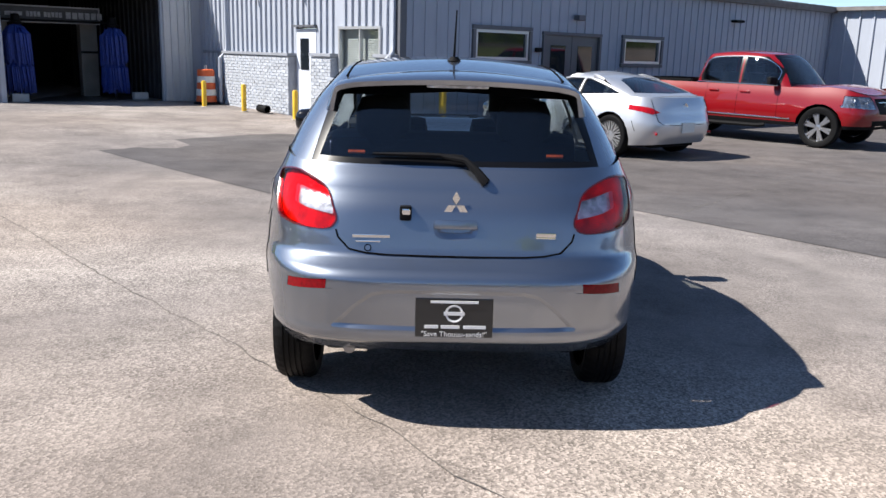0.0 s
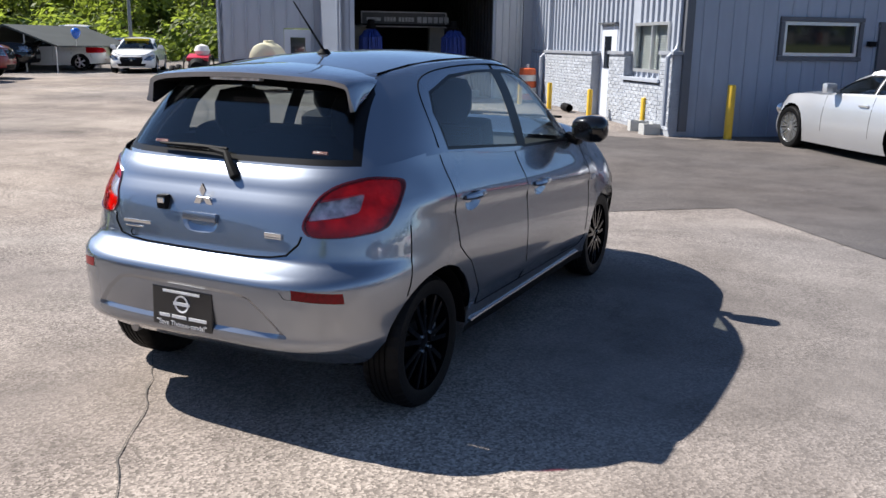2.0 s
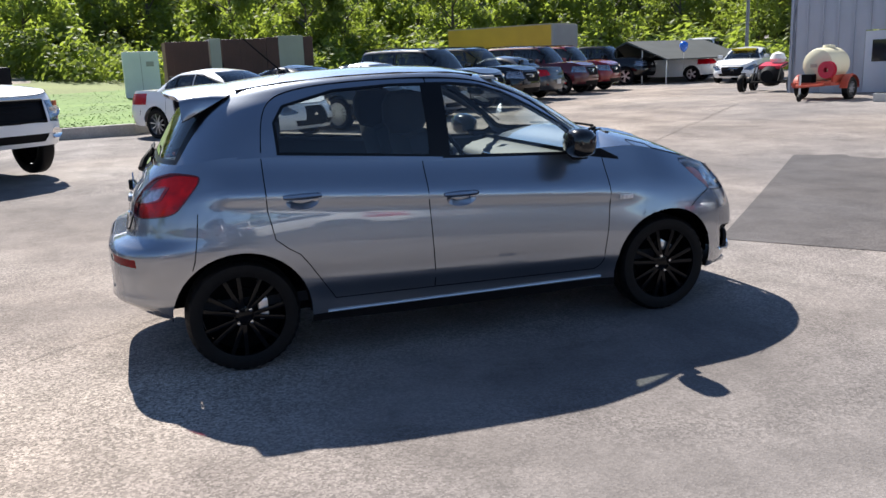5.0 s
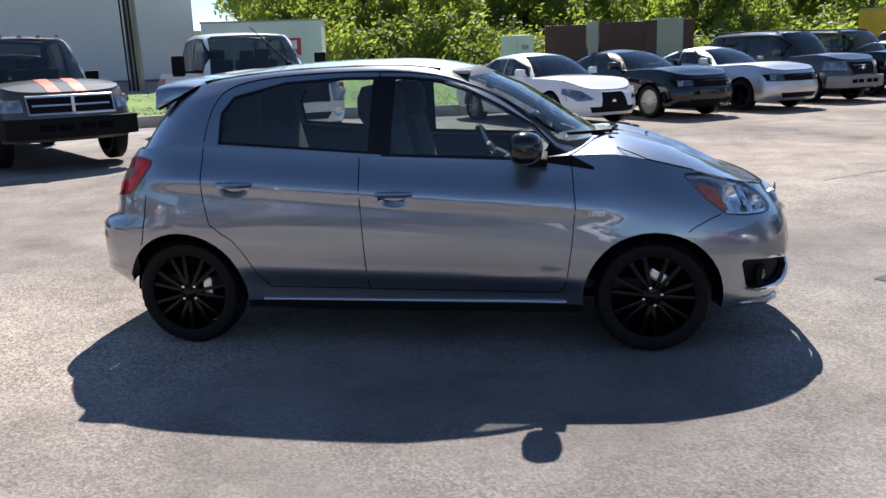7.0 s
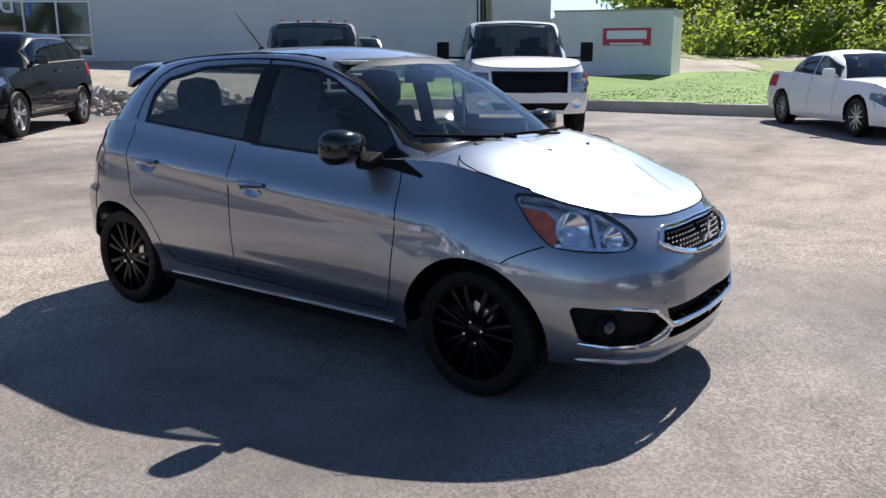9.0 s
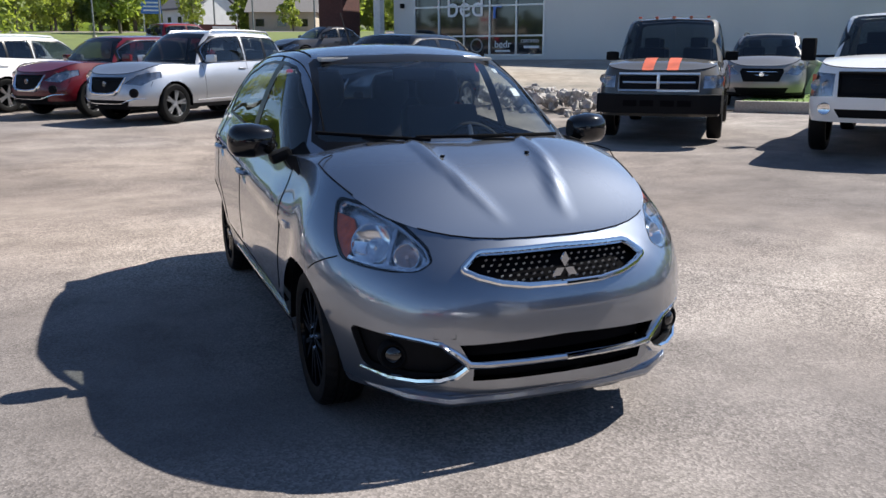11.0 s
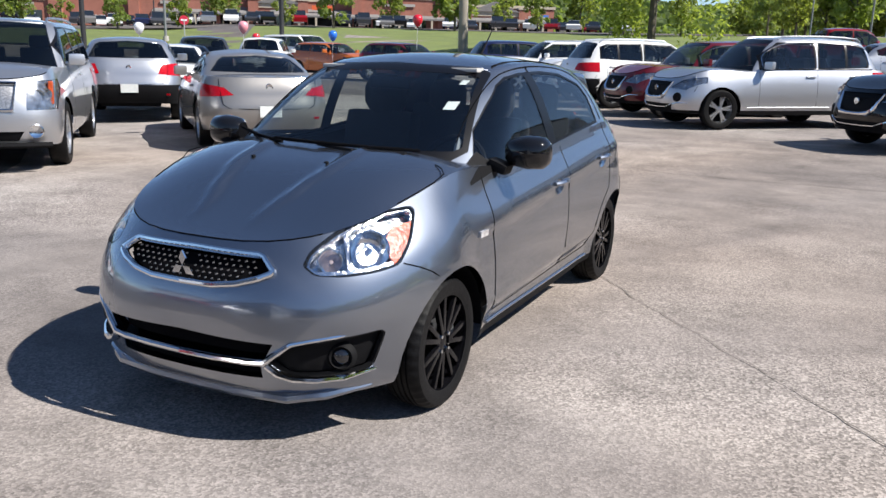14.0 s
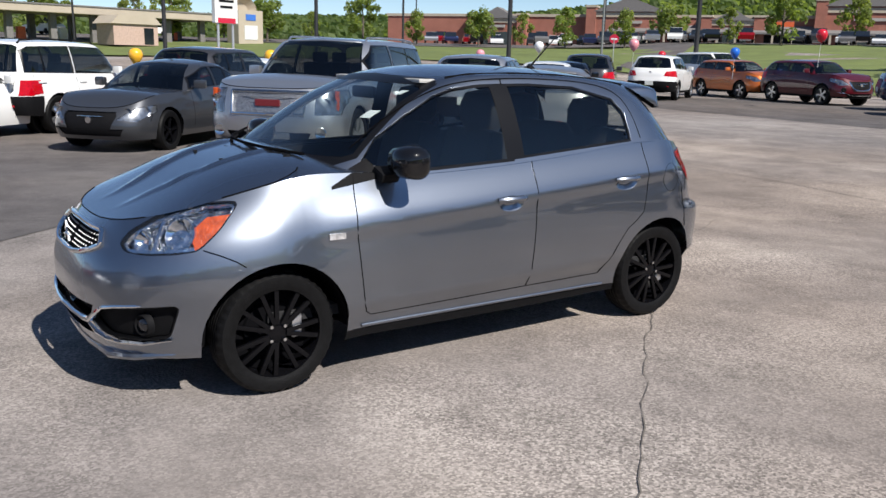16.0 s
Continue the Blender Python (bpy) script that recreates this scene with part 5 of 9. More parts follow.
patch("grass", W_GRASS, M_LAWN, 0.235, 1.5, "sunlit mown green grass verge behind the kerb", category="grass")
grass_tufts("grass_blades", [t for q in W_GRASS for t in ((q[0], q[1], q[2]), (q[0], q[2], q[3]))], 8000, 0.018, "short green grass blades on the verge", 4)
patch("side_road", [[(-10.3, -14.2), (-11.7, -9.9), (-17.2, -15.2), (-14.6, -18.4)], [(-8.0, -17.0), (-10.3, -14.3), (-14.6, -18.4), (-12.0, -32), (-9, -30)], [(-14.6, -18.4), (-17.2, -15.2), (-21.5, -11.2), (-27, -13.7), (-12, -32)],
                    [(-21.5, -11.2), (-38, -2), (-46, -6), (-34, -18), (-25, -15)]], M_ROAD, 0.03, 2.0, "pale concrete side road by the shop", category="road")
patch("grass", [[(-28, -1.1), (-38, 22), (-95, 60), (-95, -30), (-40, -14)]], M_GRASS, 0.06, 6.0,
      "rough grass below the wood", category="grass")
# fields and roads to the south and east
patch("grass", [[(12, -37), (17, -33.5), (40, -38), (48, -85), (10, -92)], [(40, -38), (52, -31), (82, -40), (62, -74), (48, -85)], [(52, -31), (62, 10), (92, 10), (82, -40)], [(12, -37), (-14, -46), (-30, -92), (10, -92)]], M_GRASS, 0.07, 6.0,
      "broad green grass bank beyond the car lot", category="grass")
patch("access_road", [[(34, -38), (38, -40.5), (66, -72), (61, -76)]], M_ASPH, 0.10, 4.0, "dark access road up the grass bank", category="road")
patch("far_lot", [[(10, -92), (48, -85), (60, -175), (12, -150)], [(48, -85), (62, -74), (135, -130), (60, -175)], [(62, -74), (82, -40), (130, -30), (135, -130)], [(82, -40), (92, 10), (130, -30)]], M_ASPH, 0.12, 10.0, "far shopping centre car park", category="road")


# ---------------------------------------------------------------- trees
def crown_mesh(seed, h, r, base, leaves, leaf, mat, clumps=26):
    """A crown of many small leaves gathered in uneven clumps."""
    rnd = random.Random(seed)
    balls = []
    for k in range(clumps):
        t = rnd.random() ** 0.8
        z = base + (h - base) * t
        rr = r * (math.sin(math.pi * min(0.12 + 0.86 * t, 1)) ** 0.7) * math.sqrt(rnd.random())
        a = rnd.uniform(0, 2 * math.pi)
        balls.append((rr * math.cos(a), rr * math.sin(a), z, r * rnd.uniform(0.20, 0.40)))
    verts, faces = [], []
    for k in range(leaves):
        bx, by, bz, br = rnd.choice(balls)
        d = Vector((rnd.gauss(0, 1), rnd.gauss(0, 1), rnd.gauss(0, 0.8))).normalized() * br * rnd.uniform(0.55, 1.05)
        c = Vector((bx, by, bz)) + d
        n = (d.normalized() * 0.6 + Vector((rnd.uniform(-1, 1), rnd.uniform(-1, 1), rnd.uniform(-0.2, 1.2)))).normalized()
        u = n.orthogonal().normalized()
        v = n.cross(u)
        a = rnd.uniform(0, 2 * math.pi)
        u, v = u * math.cos(a) + v * math.sin(a), v * math.cos(a) - u * math.sin(a)
        s = leaf * rnd.uniform(0.6, 1.4)
        i = len(verts)
        verts += [c - u * s, c + v * s * 0.45, c + u * s, c - v * s * 0.45]
        faces.append((i, i + 1, i + 2, i + 3))
    me = bpy.data.meshes.new("crown")
    me.from_pydata(verts, [], faces)
    me.materials.append(mat)
    return me


def trunk_mesh(seed, h, r, base):
    rnd = random.Random(seed)
    bm = bmesh.new()
    top = h * 0.82
    lean = (rnd.uniform(-0.3, 0.3), rnd.uniform(-0.3, 0.3))
    spine = [(lean[0] * t * t, lean[1] * t * t, top * t) for t in (0, 0.25, 0.5, 0.75, 1)]
    tr = 0.035 * h ** 0.9 * 0.6 + 0.03
    add_tube(bm, spine, [tr * 1.25, tr, tr * 0.8, tr * 0.5, tr * 0.12], 8)
    for k in range(9):
        t = rnd.uniform(max(base / h, 0.15), 0.85)
        p = Vector((lean[0] * t * t, lean[1] * t * t, top * t))
        a = rnd.uniform(0, 2 * math.pi)
        L = r * rnd.uniform(0.5, 0.95)
        q = p + Vector((math.cos(a) * L, math.sin(a) * L, L * rnd.uniform(0.3, 0.9)))
        m = (p + q) / 2 + Vector((0, 0, L * 0.12))
        add_tube(bm, [p, m, q], [tr * 0.4, tr * 0.25, tr * 0.07], 5)
    me = bpy.data.meshes.new("trunk")
    bm.to_mesh(me)
    bm.free()
    me.materials.append(M_BARK)
    return me


TREE_KINDS = {}


def tree(x, y, h, r, label, variant=0, mat=None, leaves=2600, leaf=0.17, base=None, group="trees at the edge of the lot", name="tree"):
    """A tree with a tapered trunk, limbs and an uneven crown."""
    k = (variant, mat.name if mat else "")
    if k not in TREE_KINDS:
        mt = mat or (M_LEAF, M_LEAF2, M_LEAF3)[variant % 3]
        b = base if base is not None else h * 0.22
        TREE_KINDS[k] = (trunk_mesh(variant + 11, h, r, b), crown_mesh(variant + 5, h, r, b, leaves, leaf, mt), h)
    tm, cm, h0 = TREE_KINDS[k]
    root = empty(name, pose(x, y, ground_z(x, y) - 0.03, 0, 0, (x * 37 + y * 91) % 360), label, "tree", group)
    f = h / h0
    for nm, me in (("trunk", tm), ("crown", cm)):
        o = new(nm, me)
        o.parent = root
        o.scale = (f, f, f)
    return root


def undergrowth(name, spots, n, leaf, mat, label, seed):
    """Bushes along the edge of a wood, leaf by leaf, as one mesh."""
    rnd = random.Random(seed)
    verts, faces = [], []
    for k in range(n):
        x, y, r, h = rnd.choice(spots)
        d = Vector((rnd.gauss(0, 1), rnd.gauss(0, 1), abs(rnd.gauss(0, 1)))).normalized() * rnd.uniform(0.6, 1.05)
        c = Vector((x + d.x * r, y + d.y * r, ground_z(x, y) + d.z * h))
        nn = (d + Vector((rnd.uniform(-1, 1), rnd.uniform(-1, 1), rnd.uniform(-0.3, 1)))).normalized()
        u = nn.orthogonal().normalized()
        v = nn.cross(u)
        s = leaf * rnd.uniform(0.6, 1.4)
        i = len(verts)
        verts += [c - u * s, c + v * s * 0.5, c + u * s, c - v * s * 0.5]
        faces.append((i, i + 1, i + 2, i + 3))
    me = bpy.data.meshes.new(name)
    me.from_pydata(verts, [], faces)
    me.materials.append(mat)
    return tagged(new(name, me), label, "bushes", "", "stuff")


# the wood west and north-west of the lot
rnd = random.Random(21)
wood = []
for k in range(92):
    t = k / 91
    ang = radians(202 - 80 * t)
    dist = rnd.uniform(46, 60) + 2 * (k % 3) * 5
    wood.append((dist * math.cos(ang), dist * math.sin(ang)))
for i, (x, y) in enumerate(wood):
    tree(x, y, rnd.uniform(4.8, 7.6), 2.6, "leafy green tree at the edge of the wood", i % 6, leaves=4600, leaf=0.17)
spots = []
for k in range(150):
    ang = radians(198 - 80 * k / 149)
    dist = rnd.uniform(42, 50)
    spots.append((dist * math.cos(ang), dist * math.sin(ang), rnd.uniform(1.0, 2.2), rnd.uniform(1.0, 3.0)))
undergrowth("undergrowth", spots, 42000, 0.17, M_LEAF, "dense green undergrowth at the foot of the wood", 5)
spots = []
for k in range(90):
    ang = radians(200 - 82 * k / 89)
    spots.append((62 * math.cos(ang), 62 * math.sin(ang), 2.6, rnd.uniform(4.0, 7.5)))
undergrowth("wood_depth", spots, 26000, 0.34, M_LEAF2, "dark dense trees deeper in the wood", 6)


# ---------------------------------------------------------------- the workshop with its wash bay
BLD = pose(-0.652, 10.817, 0.103, 0, 0, 39) @ Matrix.Scale(0.918, 4)   # local x along the grey wall, y along the sunlit wall


RIBS = {}


def rib_mesh(h, mat):
    """One raised rib of the ribbed steel, shared by ribs of the same height."""
    k = (round(h, 2), mat.name)
    if k not in RIBS:
        d = 0.022 if mat is M_DARKSIDING else 0.050
        bm = prism([(-0.030, 0.0), (-0.022, -d), (0.022, -d), (0.030, 0.0)], "z", 0, k[0])
        me = bpy.data.meshes.new("rib")
        bm.to_mesh(me)
        bm.free()
        me.materials.append(mat)
        RIBS[k] = me
    return RIBS[k]


def siding(name, length, z0, z1, openings, mat, parent, m, rib=0.305, label="", thick=0.18):
    """A ribbed steel wall along local x, facing -y, with openings (x0, x1, z0, z1)."""
    xs = sorted({0, length} | {v for o in openings for v in o[:2]})
    sheets = []
    for a, b in zip(xs, xs[1:]):
        holes = sorted((o[2], o[3]) for o in openings if o[0] <= a + 1e-6 and o[1] >= b - 1e-6)
        z = z0
        for h0, h1 in holes + [(z1, z1)]:
            if h0 > z + 1e-4:
                ob = part(name, box(((a + b) / 2, thick / 2, (z + h0) / 2), (b - a, thick, h0 - z)), mat, parent, label)
                ob.matrix_local = m
                sheets.append((a, b, z, h0, ob))
            z = max(z, h1)
    for k in range(int(length / rib) + 1):
        x = min(0.04 + k * rib, length - 0.04)
        for a, b, lo, hi, ob in sheets:
            if a + 0.036 <= x <= b - 0.036 and hi - lo > 0.05:
                o = new("rib", rib_mesh(hi - lo, mat))
                o.parent = ob
                o.location = (x, 0.001, lo)
    return sheets


def glazed(parent, m, w, h, frame_w, mullions, frame_mat, glass_mat, name="window", label="", depth=0.10):
    """A window: frame, mullions and panes, lower left corner at the local origin, facing -y."""
    win = new(name)
    win.empty_display_size = 0.1
    win.parent = parent
    win.matrix_local = m
    if label:
        win["label"] = label
    bm = bmesh.new()
    for c, s in (((w / 2, 0, frame_w / 2), (w, depth, frame_w)), ((w / 2, 0, h - frame_w / 2), (w, depth, frame_w)),
                 ((frame_w / 2, 0, h / 2), (frame_w, depth, h - 2 * frame_w)), ((w - frame_w / 2, 0, h / 2), (frame_w, depth, h - 2 * frame_w))):
        add_box(bm, c, s)
    for x in mullions:
        add_box(bm, (x, 0, h / 2), (frame_w * 0.8, depth * 0.8, h - 2 * frame_w))
    part("window_frame", bm, frame_mat, win)
    edges = [frame_w] + list(mullions) + [w - frame_w]
    for a, b in zip(edges, edges[1:]):
        part("pane", box(((a + b) / 2, 0.01, h / 2), (b - a - 0.002, 0.012, h - 2 * frame_w)), glass_mat, win)
    return win


shop = empty("workshop_building", BLD, "blue-grey ribbed metal workshop with a drive-through car wash", "building")
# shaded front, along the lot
siding("wall", 17.6, -0.2, 3.2, [(2.0, 3.6, 1.42, 2.05), (4.08, 6.08, -0.2, 2.06), (7.0, 8.5, 1.40, 2.0)], M_DARKSIDING, shop, pose(0, 0, 0))
for x0, x1, z0, z1 in ((2.0, 3.6, 1.42, 2.05), (7.0, 8.5, 1.40, 2.0)):
    glazed(shop, pose(x0, 0.02, z0), x1 - x0, z1 - z0, 0.06, [], M_ALU, M_STOREGLASS, label="wide low window with a pale frame")
    bm = bmesh.new()
    for c, s in ((((x0 + x1) / 2, -0.03, z0 - 0.05), (x1 - x0 + 0.2, 0.06, 0.08)), (((x0 + x1) / 2, -0.03, z1 + 0.05), (x1 - x0 + 0.2, 0.06, 0.08)),
                 ((x0 - 0.05, -0.03, (z0 + z1) / 2), (0.08, 0.06, z1 - z0)), ((x1 + 0.05, -0.03, (z0 + z1) / 2), (0.08, 0.06, z1 - z0))):
        add_box(bm, c, s)
    part("window_trim", bm, M_TRIMGREY, shop)
for k in range(2):
    x0 = 4.15 + k * 0.94
    d = part("door", box((x0 + 0.46, 0.03, 1.03), (0.92, 0.05, 2.06), None, 0.006), M_DARKDOOR, shop, "charcoal steel door with a glazed panel")
    part("door_glass", box((x0 + 0.46, 0.0, 1.35), (0.50, 0.015, 0.85)), M_STOREGLASS, d)
    part("door_handle", box((x0 + (0.80 if k == 0 else 0.12), -0.03, 1.0), (0.03, 0.05, 0.16), None, 0.01), M_ALU, d)
bm = bmesh.new()
for c, s in (((5.08, -0.02, 2.04), (2.06, 0.08, 0.07)), ((4.10, -0.02, 1.0), (0.07, 0.08, 2.0)), ((6.06, -0.02, 1.0), (0.07, 0.08, 2.0)), ((5.08, 0.06, -0.08), (2.0, 0.2, 0.16))):
    add_box(bm, c, s)
part("door_frame", bm, M_TRIMGREY, shop)
part("wall_lamp", box((5.2, -0.1, 2.42), (0.24, 0.18, 0.12), None, 0.03), M_TRIMGREY, shop)
part("camera_box", box((3.9, -0.06, 1.66), (0.16, 0.1, 0.1), None, 0.02), M_TRIM, shop)
part("wall_lamp", box((11.9, -0.12, 2.63), (0.4, 0.2, 0.07), None, 0.02), M_TRIM, shop)
part("corner_trim", box((0.04, 0.02, 1.6), (0.16, 0.16, 3.2)), M_TRIMGREY, shop)
# sunlit flank over a painted brick plinth
TURN = pose(0, 10.7, 0, 0, 0, -90)           # local x runs back towards the corner
siding("wall", 10.7, -0.2, 3.2, [(10.7 - 4.0, 10.7 - 3.10, -0.2, 2.0), (10.7 - 2.15, 10.7 - 0.6, 1.05, 2.03)], M_SIDING, shop, TURN, 0.25)
PLINTHS = []
for a, b, h in ((0.0, 0.55, 1.44), (2.2, 3.02, 1.42), (4.02, 7.35, 1.40), (0.552, 2.198, 0.88)):
    PLINTHS.append((a, b, h, part("brick_plinth", box((-0.10, (a + b) / 2, h / 2 - 0.12), (0.2, b - a, h + 0.16), None, 0.008), M_MORTAR, shop, "brick plinth painted pale blue-grey")))
    if h > 1:
        part("coping", box((-0.11, (a + b) / 2, h), (0.27, b - a + 0.06, 0.07), None, 0.01), M_COPING, shop)
part("coping", box((-0.03, 8.2, 1.40), (0.06, 1.5, 0.07), None, 0.01), M_COPING, shop)
part("window_sill", box((-0.12, 1.375, 0.91), (0.28, 1.75, 0.07), None, 0.01), M_SIDING, shop)
glazed(shop, pose(0.0, 2.15, 1.05, 0, 0, -90), 1.55, 0.98, 0.06, [0.8], M_ALU, M_PANE, label="sliding two-pane window in a metal frame")
bm = bmesh.new()
for k in range(20):
    add_box(bm, (0.11, 1.375, 1.08 + k * 0.049), (0.012, 1.5, 0.046), Matrix.Rotation(0.35, 3, "Y"))
part("window_blind", bm, M_BLIND, shop, "pale drawn window blind")
part("room_wall", box((0.6, 1.375, 1.55), (0.06, 1.9, 1.3)), M_UNLITDARK, shop)
d = part("door", box((0.02, 3.55, 0.94), (0.05, 0.86, 2.09), None, 0.006), M_PAINTDOOR, shop, "pale painted steel side door")
part("door_glass", box((-0.012, 3.60, 1.42), (0.015, 0.36, 0.70)), M_STOREGLASS, d)
part("door_handle", lathe([(0, -0.09), (0.03, -0.08), (0.03, -0.06), (0.012, -0.05), (0.012, 0)], "x", 10, (0.0, 3.23, 0.98)), M_ALU, d, "", True)
part("door_hood", box((-0.05, 3.55, 2.05), (0.10, 0.95, 0.04)), M_TRIMGREY, shop)
for y, h in ((7.42, 1.5), (0.08, 1.62)):
    part("downpipe", tube([(-0.08, y + 0.02, 3.1), (-0.08, y + 0.02, h), (-0.14, y - 0.02, h - 0.12), (-0.30, y - 0.02, h - 0.25), (-0.30, y - 0.02, 0.1)], 0.045, 8), M_SIDING, shop, "", True)
for y, z in ((5.8, 2.75), (3.6, 2.75)):
    part("floodlight", box((-0.15, y, z), (0.16, 0.12, 0.10), Matrix.Rotation(0.4, 3, "Y"), 0.02), M_WHITEBAND, shop)
# wash bay
siding("wall", 5.55, -0.2, 3.42, [(0.40, 4.38, -0.2, 3.0)], M_SIDING, shop, pose(-5.55, 9.0, 0), 0.305)
siding("jamb_panel", 0.80, 0.06, 3.0, [], M_JAMB, shop, pose(-1.18, 8.93, 0), 0.2, "pale ribbed metal panel beside the wash entry", 0.06)
siding("wall", 6.4, -0.2, 3.42, [], M_SIDING, shop, pose(-5.55, 15.4, 0, 0, 0, -90), 0.2)
siding("wall", 3.45, -0.2, 3.42, [(2.17, 3.09, -0.2, 2.0)], M_SIDING, shop, pose(-9.0, 15.4, 0), 0.45)
siding("wall", 8.0, -0.2, 3.42, [], M_DARKSIDING, shop, pose(-9.0, 23.4, 0, 0, 0, -90), 0.305)
bm = bmesh.new()
for c, s in (((-3.16, 8.94, 3.06), (4.2, 0.12, 0.14)), ((-5.20, 8.94, 1.5), (0.12, 0.12, 3.0)), ((-1.20, 8.98, 1.5), (0.06, 0.10, 3.0))):
    add_box(bm, c, s)
part("bay_frame", bm, M_SIDING, shop)
# lining and ribs near-black: the tunnel's want of light sits in the colour
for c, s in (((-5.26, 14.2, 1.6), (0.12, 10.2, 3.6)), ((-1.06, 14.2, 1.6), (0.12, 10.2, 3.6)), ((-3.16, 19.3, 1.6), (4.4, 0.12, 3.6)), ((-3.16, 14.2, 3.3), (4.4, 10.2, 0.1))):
    part("bay_lining", box(c, s), M_UNLITDARK, shop, "wash tunnel lining with its unlit darkness in the colour")
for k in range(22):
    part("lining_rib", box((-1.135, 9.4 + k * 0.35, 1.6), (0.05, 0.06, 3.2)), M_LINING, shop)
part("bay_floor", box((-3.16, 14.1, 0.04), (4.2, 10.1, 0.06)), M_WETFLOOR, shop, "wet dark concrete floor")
d = part("door", box((-6.37, 15.43, 0.99), (0.90, 0.05, 1.96), None, 0.006), M_PAINTDOOR, shop, "pale painted steel door with a small window")
part("door_glass", box((-6.36, 15.395, 1.37), (0.50, 0.02, 0.66)), M_STOREGLASS, d)
# closed shell of the rest, roofs
siding("wall", 6.5, 0, 3.2, [], M_SIDING, shop, pose(17.6, 0.0, 0, 0, 0, -90), 0.45, "sunlit pale metal wing wall")
bm = box((8.8, 9.0, 3.26), (18.0, 18.4, 0.12))
add_box(bm, (-1.9, 16.2, 3.48), (7.6, 14.6, 0.12))
add_box(bm, (-7.4, 19.35, 3.48), (3.4, 8.3, 0.12))
add_box(bm, (20.6, -3.0, 3.26), (6.4, 8.0, 0.12))
add_box(bm, (8.8, -0.1, 3.2), (17.8, 0.16, 0.14))
part("roof", bm, M_ROOFGREY, shop, "low metal roof with eaves trim")


def letters(text, m, size, mat, parent, name="lettering", depth=0.01, label=""):
    """Raised lettering with the built-in font, as a mesh."""
    cu = bpy.data.curves.new(name, "FONT")
    cu.body, cu.size, cu.extrude, cu.align_x, cu.align_y = text, size, depth, "CENTER", "CENTER"
    tmp = bpy.data.objects.new("tmp", cu)
    scene.collection.objects.link(tmp)
    bpy.context.view_layer.update()
    me = bpy.data.meshes.new_from_object(tmp.evaluated_get(bpy.context.evaluated_depsgraph_get()))
    bpy.data.objects.remove(tmp)
    me.materials.clear()
    me.materials.append(mat)
    ob = new(name, me)
    ob.parent = parent
    ob.matrix_local = m
    if label:
        ob["label"] = label
    return ob


# wash equipment
arch = empty("wash_arch", BLD @ pose(-3.43, 11.0, 0.06), "grey car wash arch with a long dark sign panel", "car wash")
part("sign_panel", box((0, 0, 2.19), (2.56, 0.12, 0.42), None, 0.02), M_SIGNDARK, arch)
bm = bmesh.new()
for c, s in (((0, -0.07, 2.39), (2.56, 0.04, 0.035)), ((0, -0.07, 1.985), (2.56, 0.04, 0.05)), ((-1.27, -0.07, 2.19), (0.03, 0.04, 0.36)), ((1.27, -0.07, 2.19), (0.03, 0.04, 0.36))):
    add_box(bm, c, s)
part("sign_rim", bm, M_SIGNRIM, arch)
rs = random.Random(5)
x = -1.12
for w, h, gap in [(0.42, 0.10, 0.10)] + [(0.07, 0.13, 0.022)] * 3 + [(0.07, 0.13, 0.09)] + [(0.075, 0.13, 0.02)] * 4 + [(0.08, 0.13, 0.10)] + [(0.13, 0.17, 0.035)] * 6:
    part("sign_mark", box((x + w / 2, -0.068, 2.18 + rs.uniform(-0.004, 0.004)), (w, 0.012, h), None, 0.004), M_SIGNMARK, arch, "worn pale sign bar")
    x += w + gap
for x in (-1.22, 1.08):
    part("arch_leg", box((x, 0.45, 1.0), (0.46, 0.3, 2.0), None, 0.03), M_ARCHLEG, arch)
    part("leg_band", box((x, 0.29, 1.22), (0.46, 0.03, 0.06), None, 0.005), M_TRIM, arch)
part("cross_tube", tube([(-1.5, -0.35, 2.02), (1.5, -0.35, 2.02)], 0.03, 8), M_TRIM, arch)
for sx in (-1.11, 1.30):
    brush = empty("wash_brush", BLD @ pose(-3.43 + sx, 10.0, 0.06), "tall drooping blue foam wash brush", "brush", "wash brushes")
    rb = random.Random(int(sx * 100))
    for z0, z1, rr in ((0.98, 1.92, 0.37), (0.26, 1.06, 0.36)):
        bm = bmesh.new()
        for k in range(150):
            a = rb.uniform(0, 2 * math.pi)
            r0, r1 = rb.uniform(0.05, 0.20), rr * math.sqrt(rb.uniform(0.2, 1.0))
            top = (r0 * math.cos(a), r0 * math.sin(a), z1 - 0.35 * r0 - rb.uniform(0, 0.05))
            mid = (r1 * 0.92 * math.cos(a), r1 * 0.92 * math.sin(a), z1 - 0.28 * (z1 - z0))
            low = (r1 * math.cos(a + 0.1), r1 * math.sin(a + 0.1), z0 + rb.uniform(-0.12, 0.12))
            add_tube(bm, [top, mid, low], [0.014, 0.026, 0.018], 4)
        part("brush_skirt", bm, M_BLUEFOAM, brush)
    part("spindle", tube([(0, 0, 0.0), (0, 0, 2.1)], 0.04, 8), M_TRIM, brush)
    part("motor", lathe([(0, 2.16), (0.10, 2.14), (0.11, 1.98), (0.16, 1.95), (0.16, 1.90)], "z", 14), M_TRIM, brush, "", True)
for x, y in ((-4.75, 9.3), (-1.62, 9.6)):
    blk = part("concrete_block", box((0, 0, 0.1), (0.39, 0.19, 0.19), None, 0.01), M_CINDER)
    blk.matrix_world = BLD @ pose(x, y, 0.062)
    tagged(blk, "pale concrete block at the wash entry", "block", "blocks")


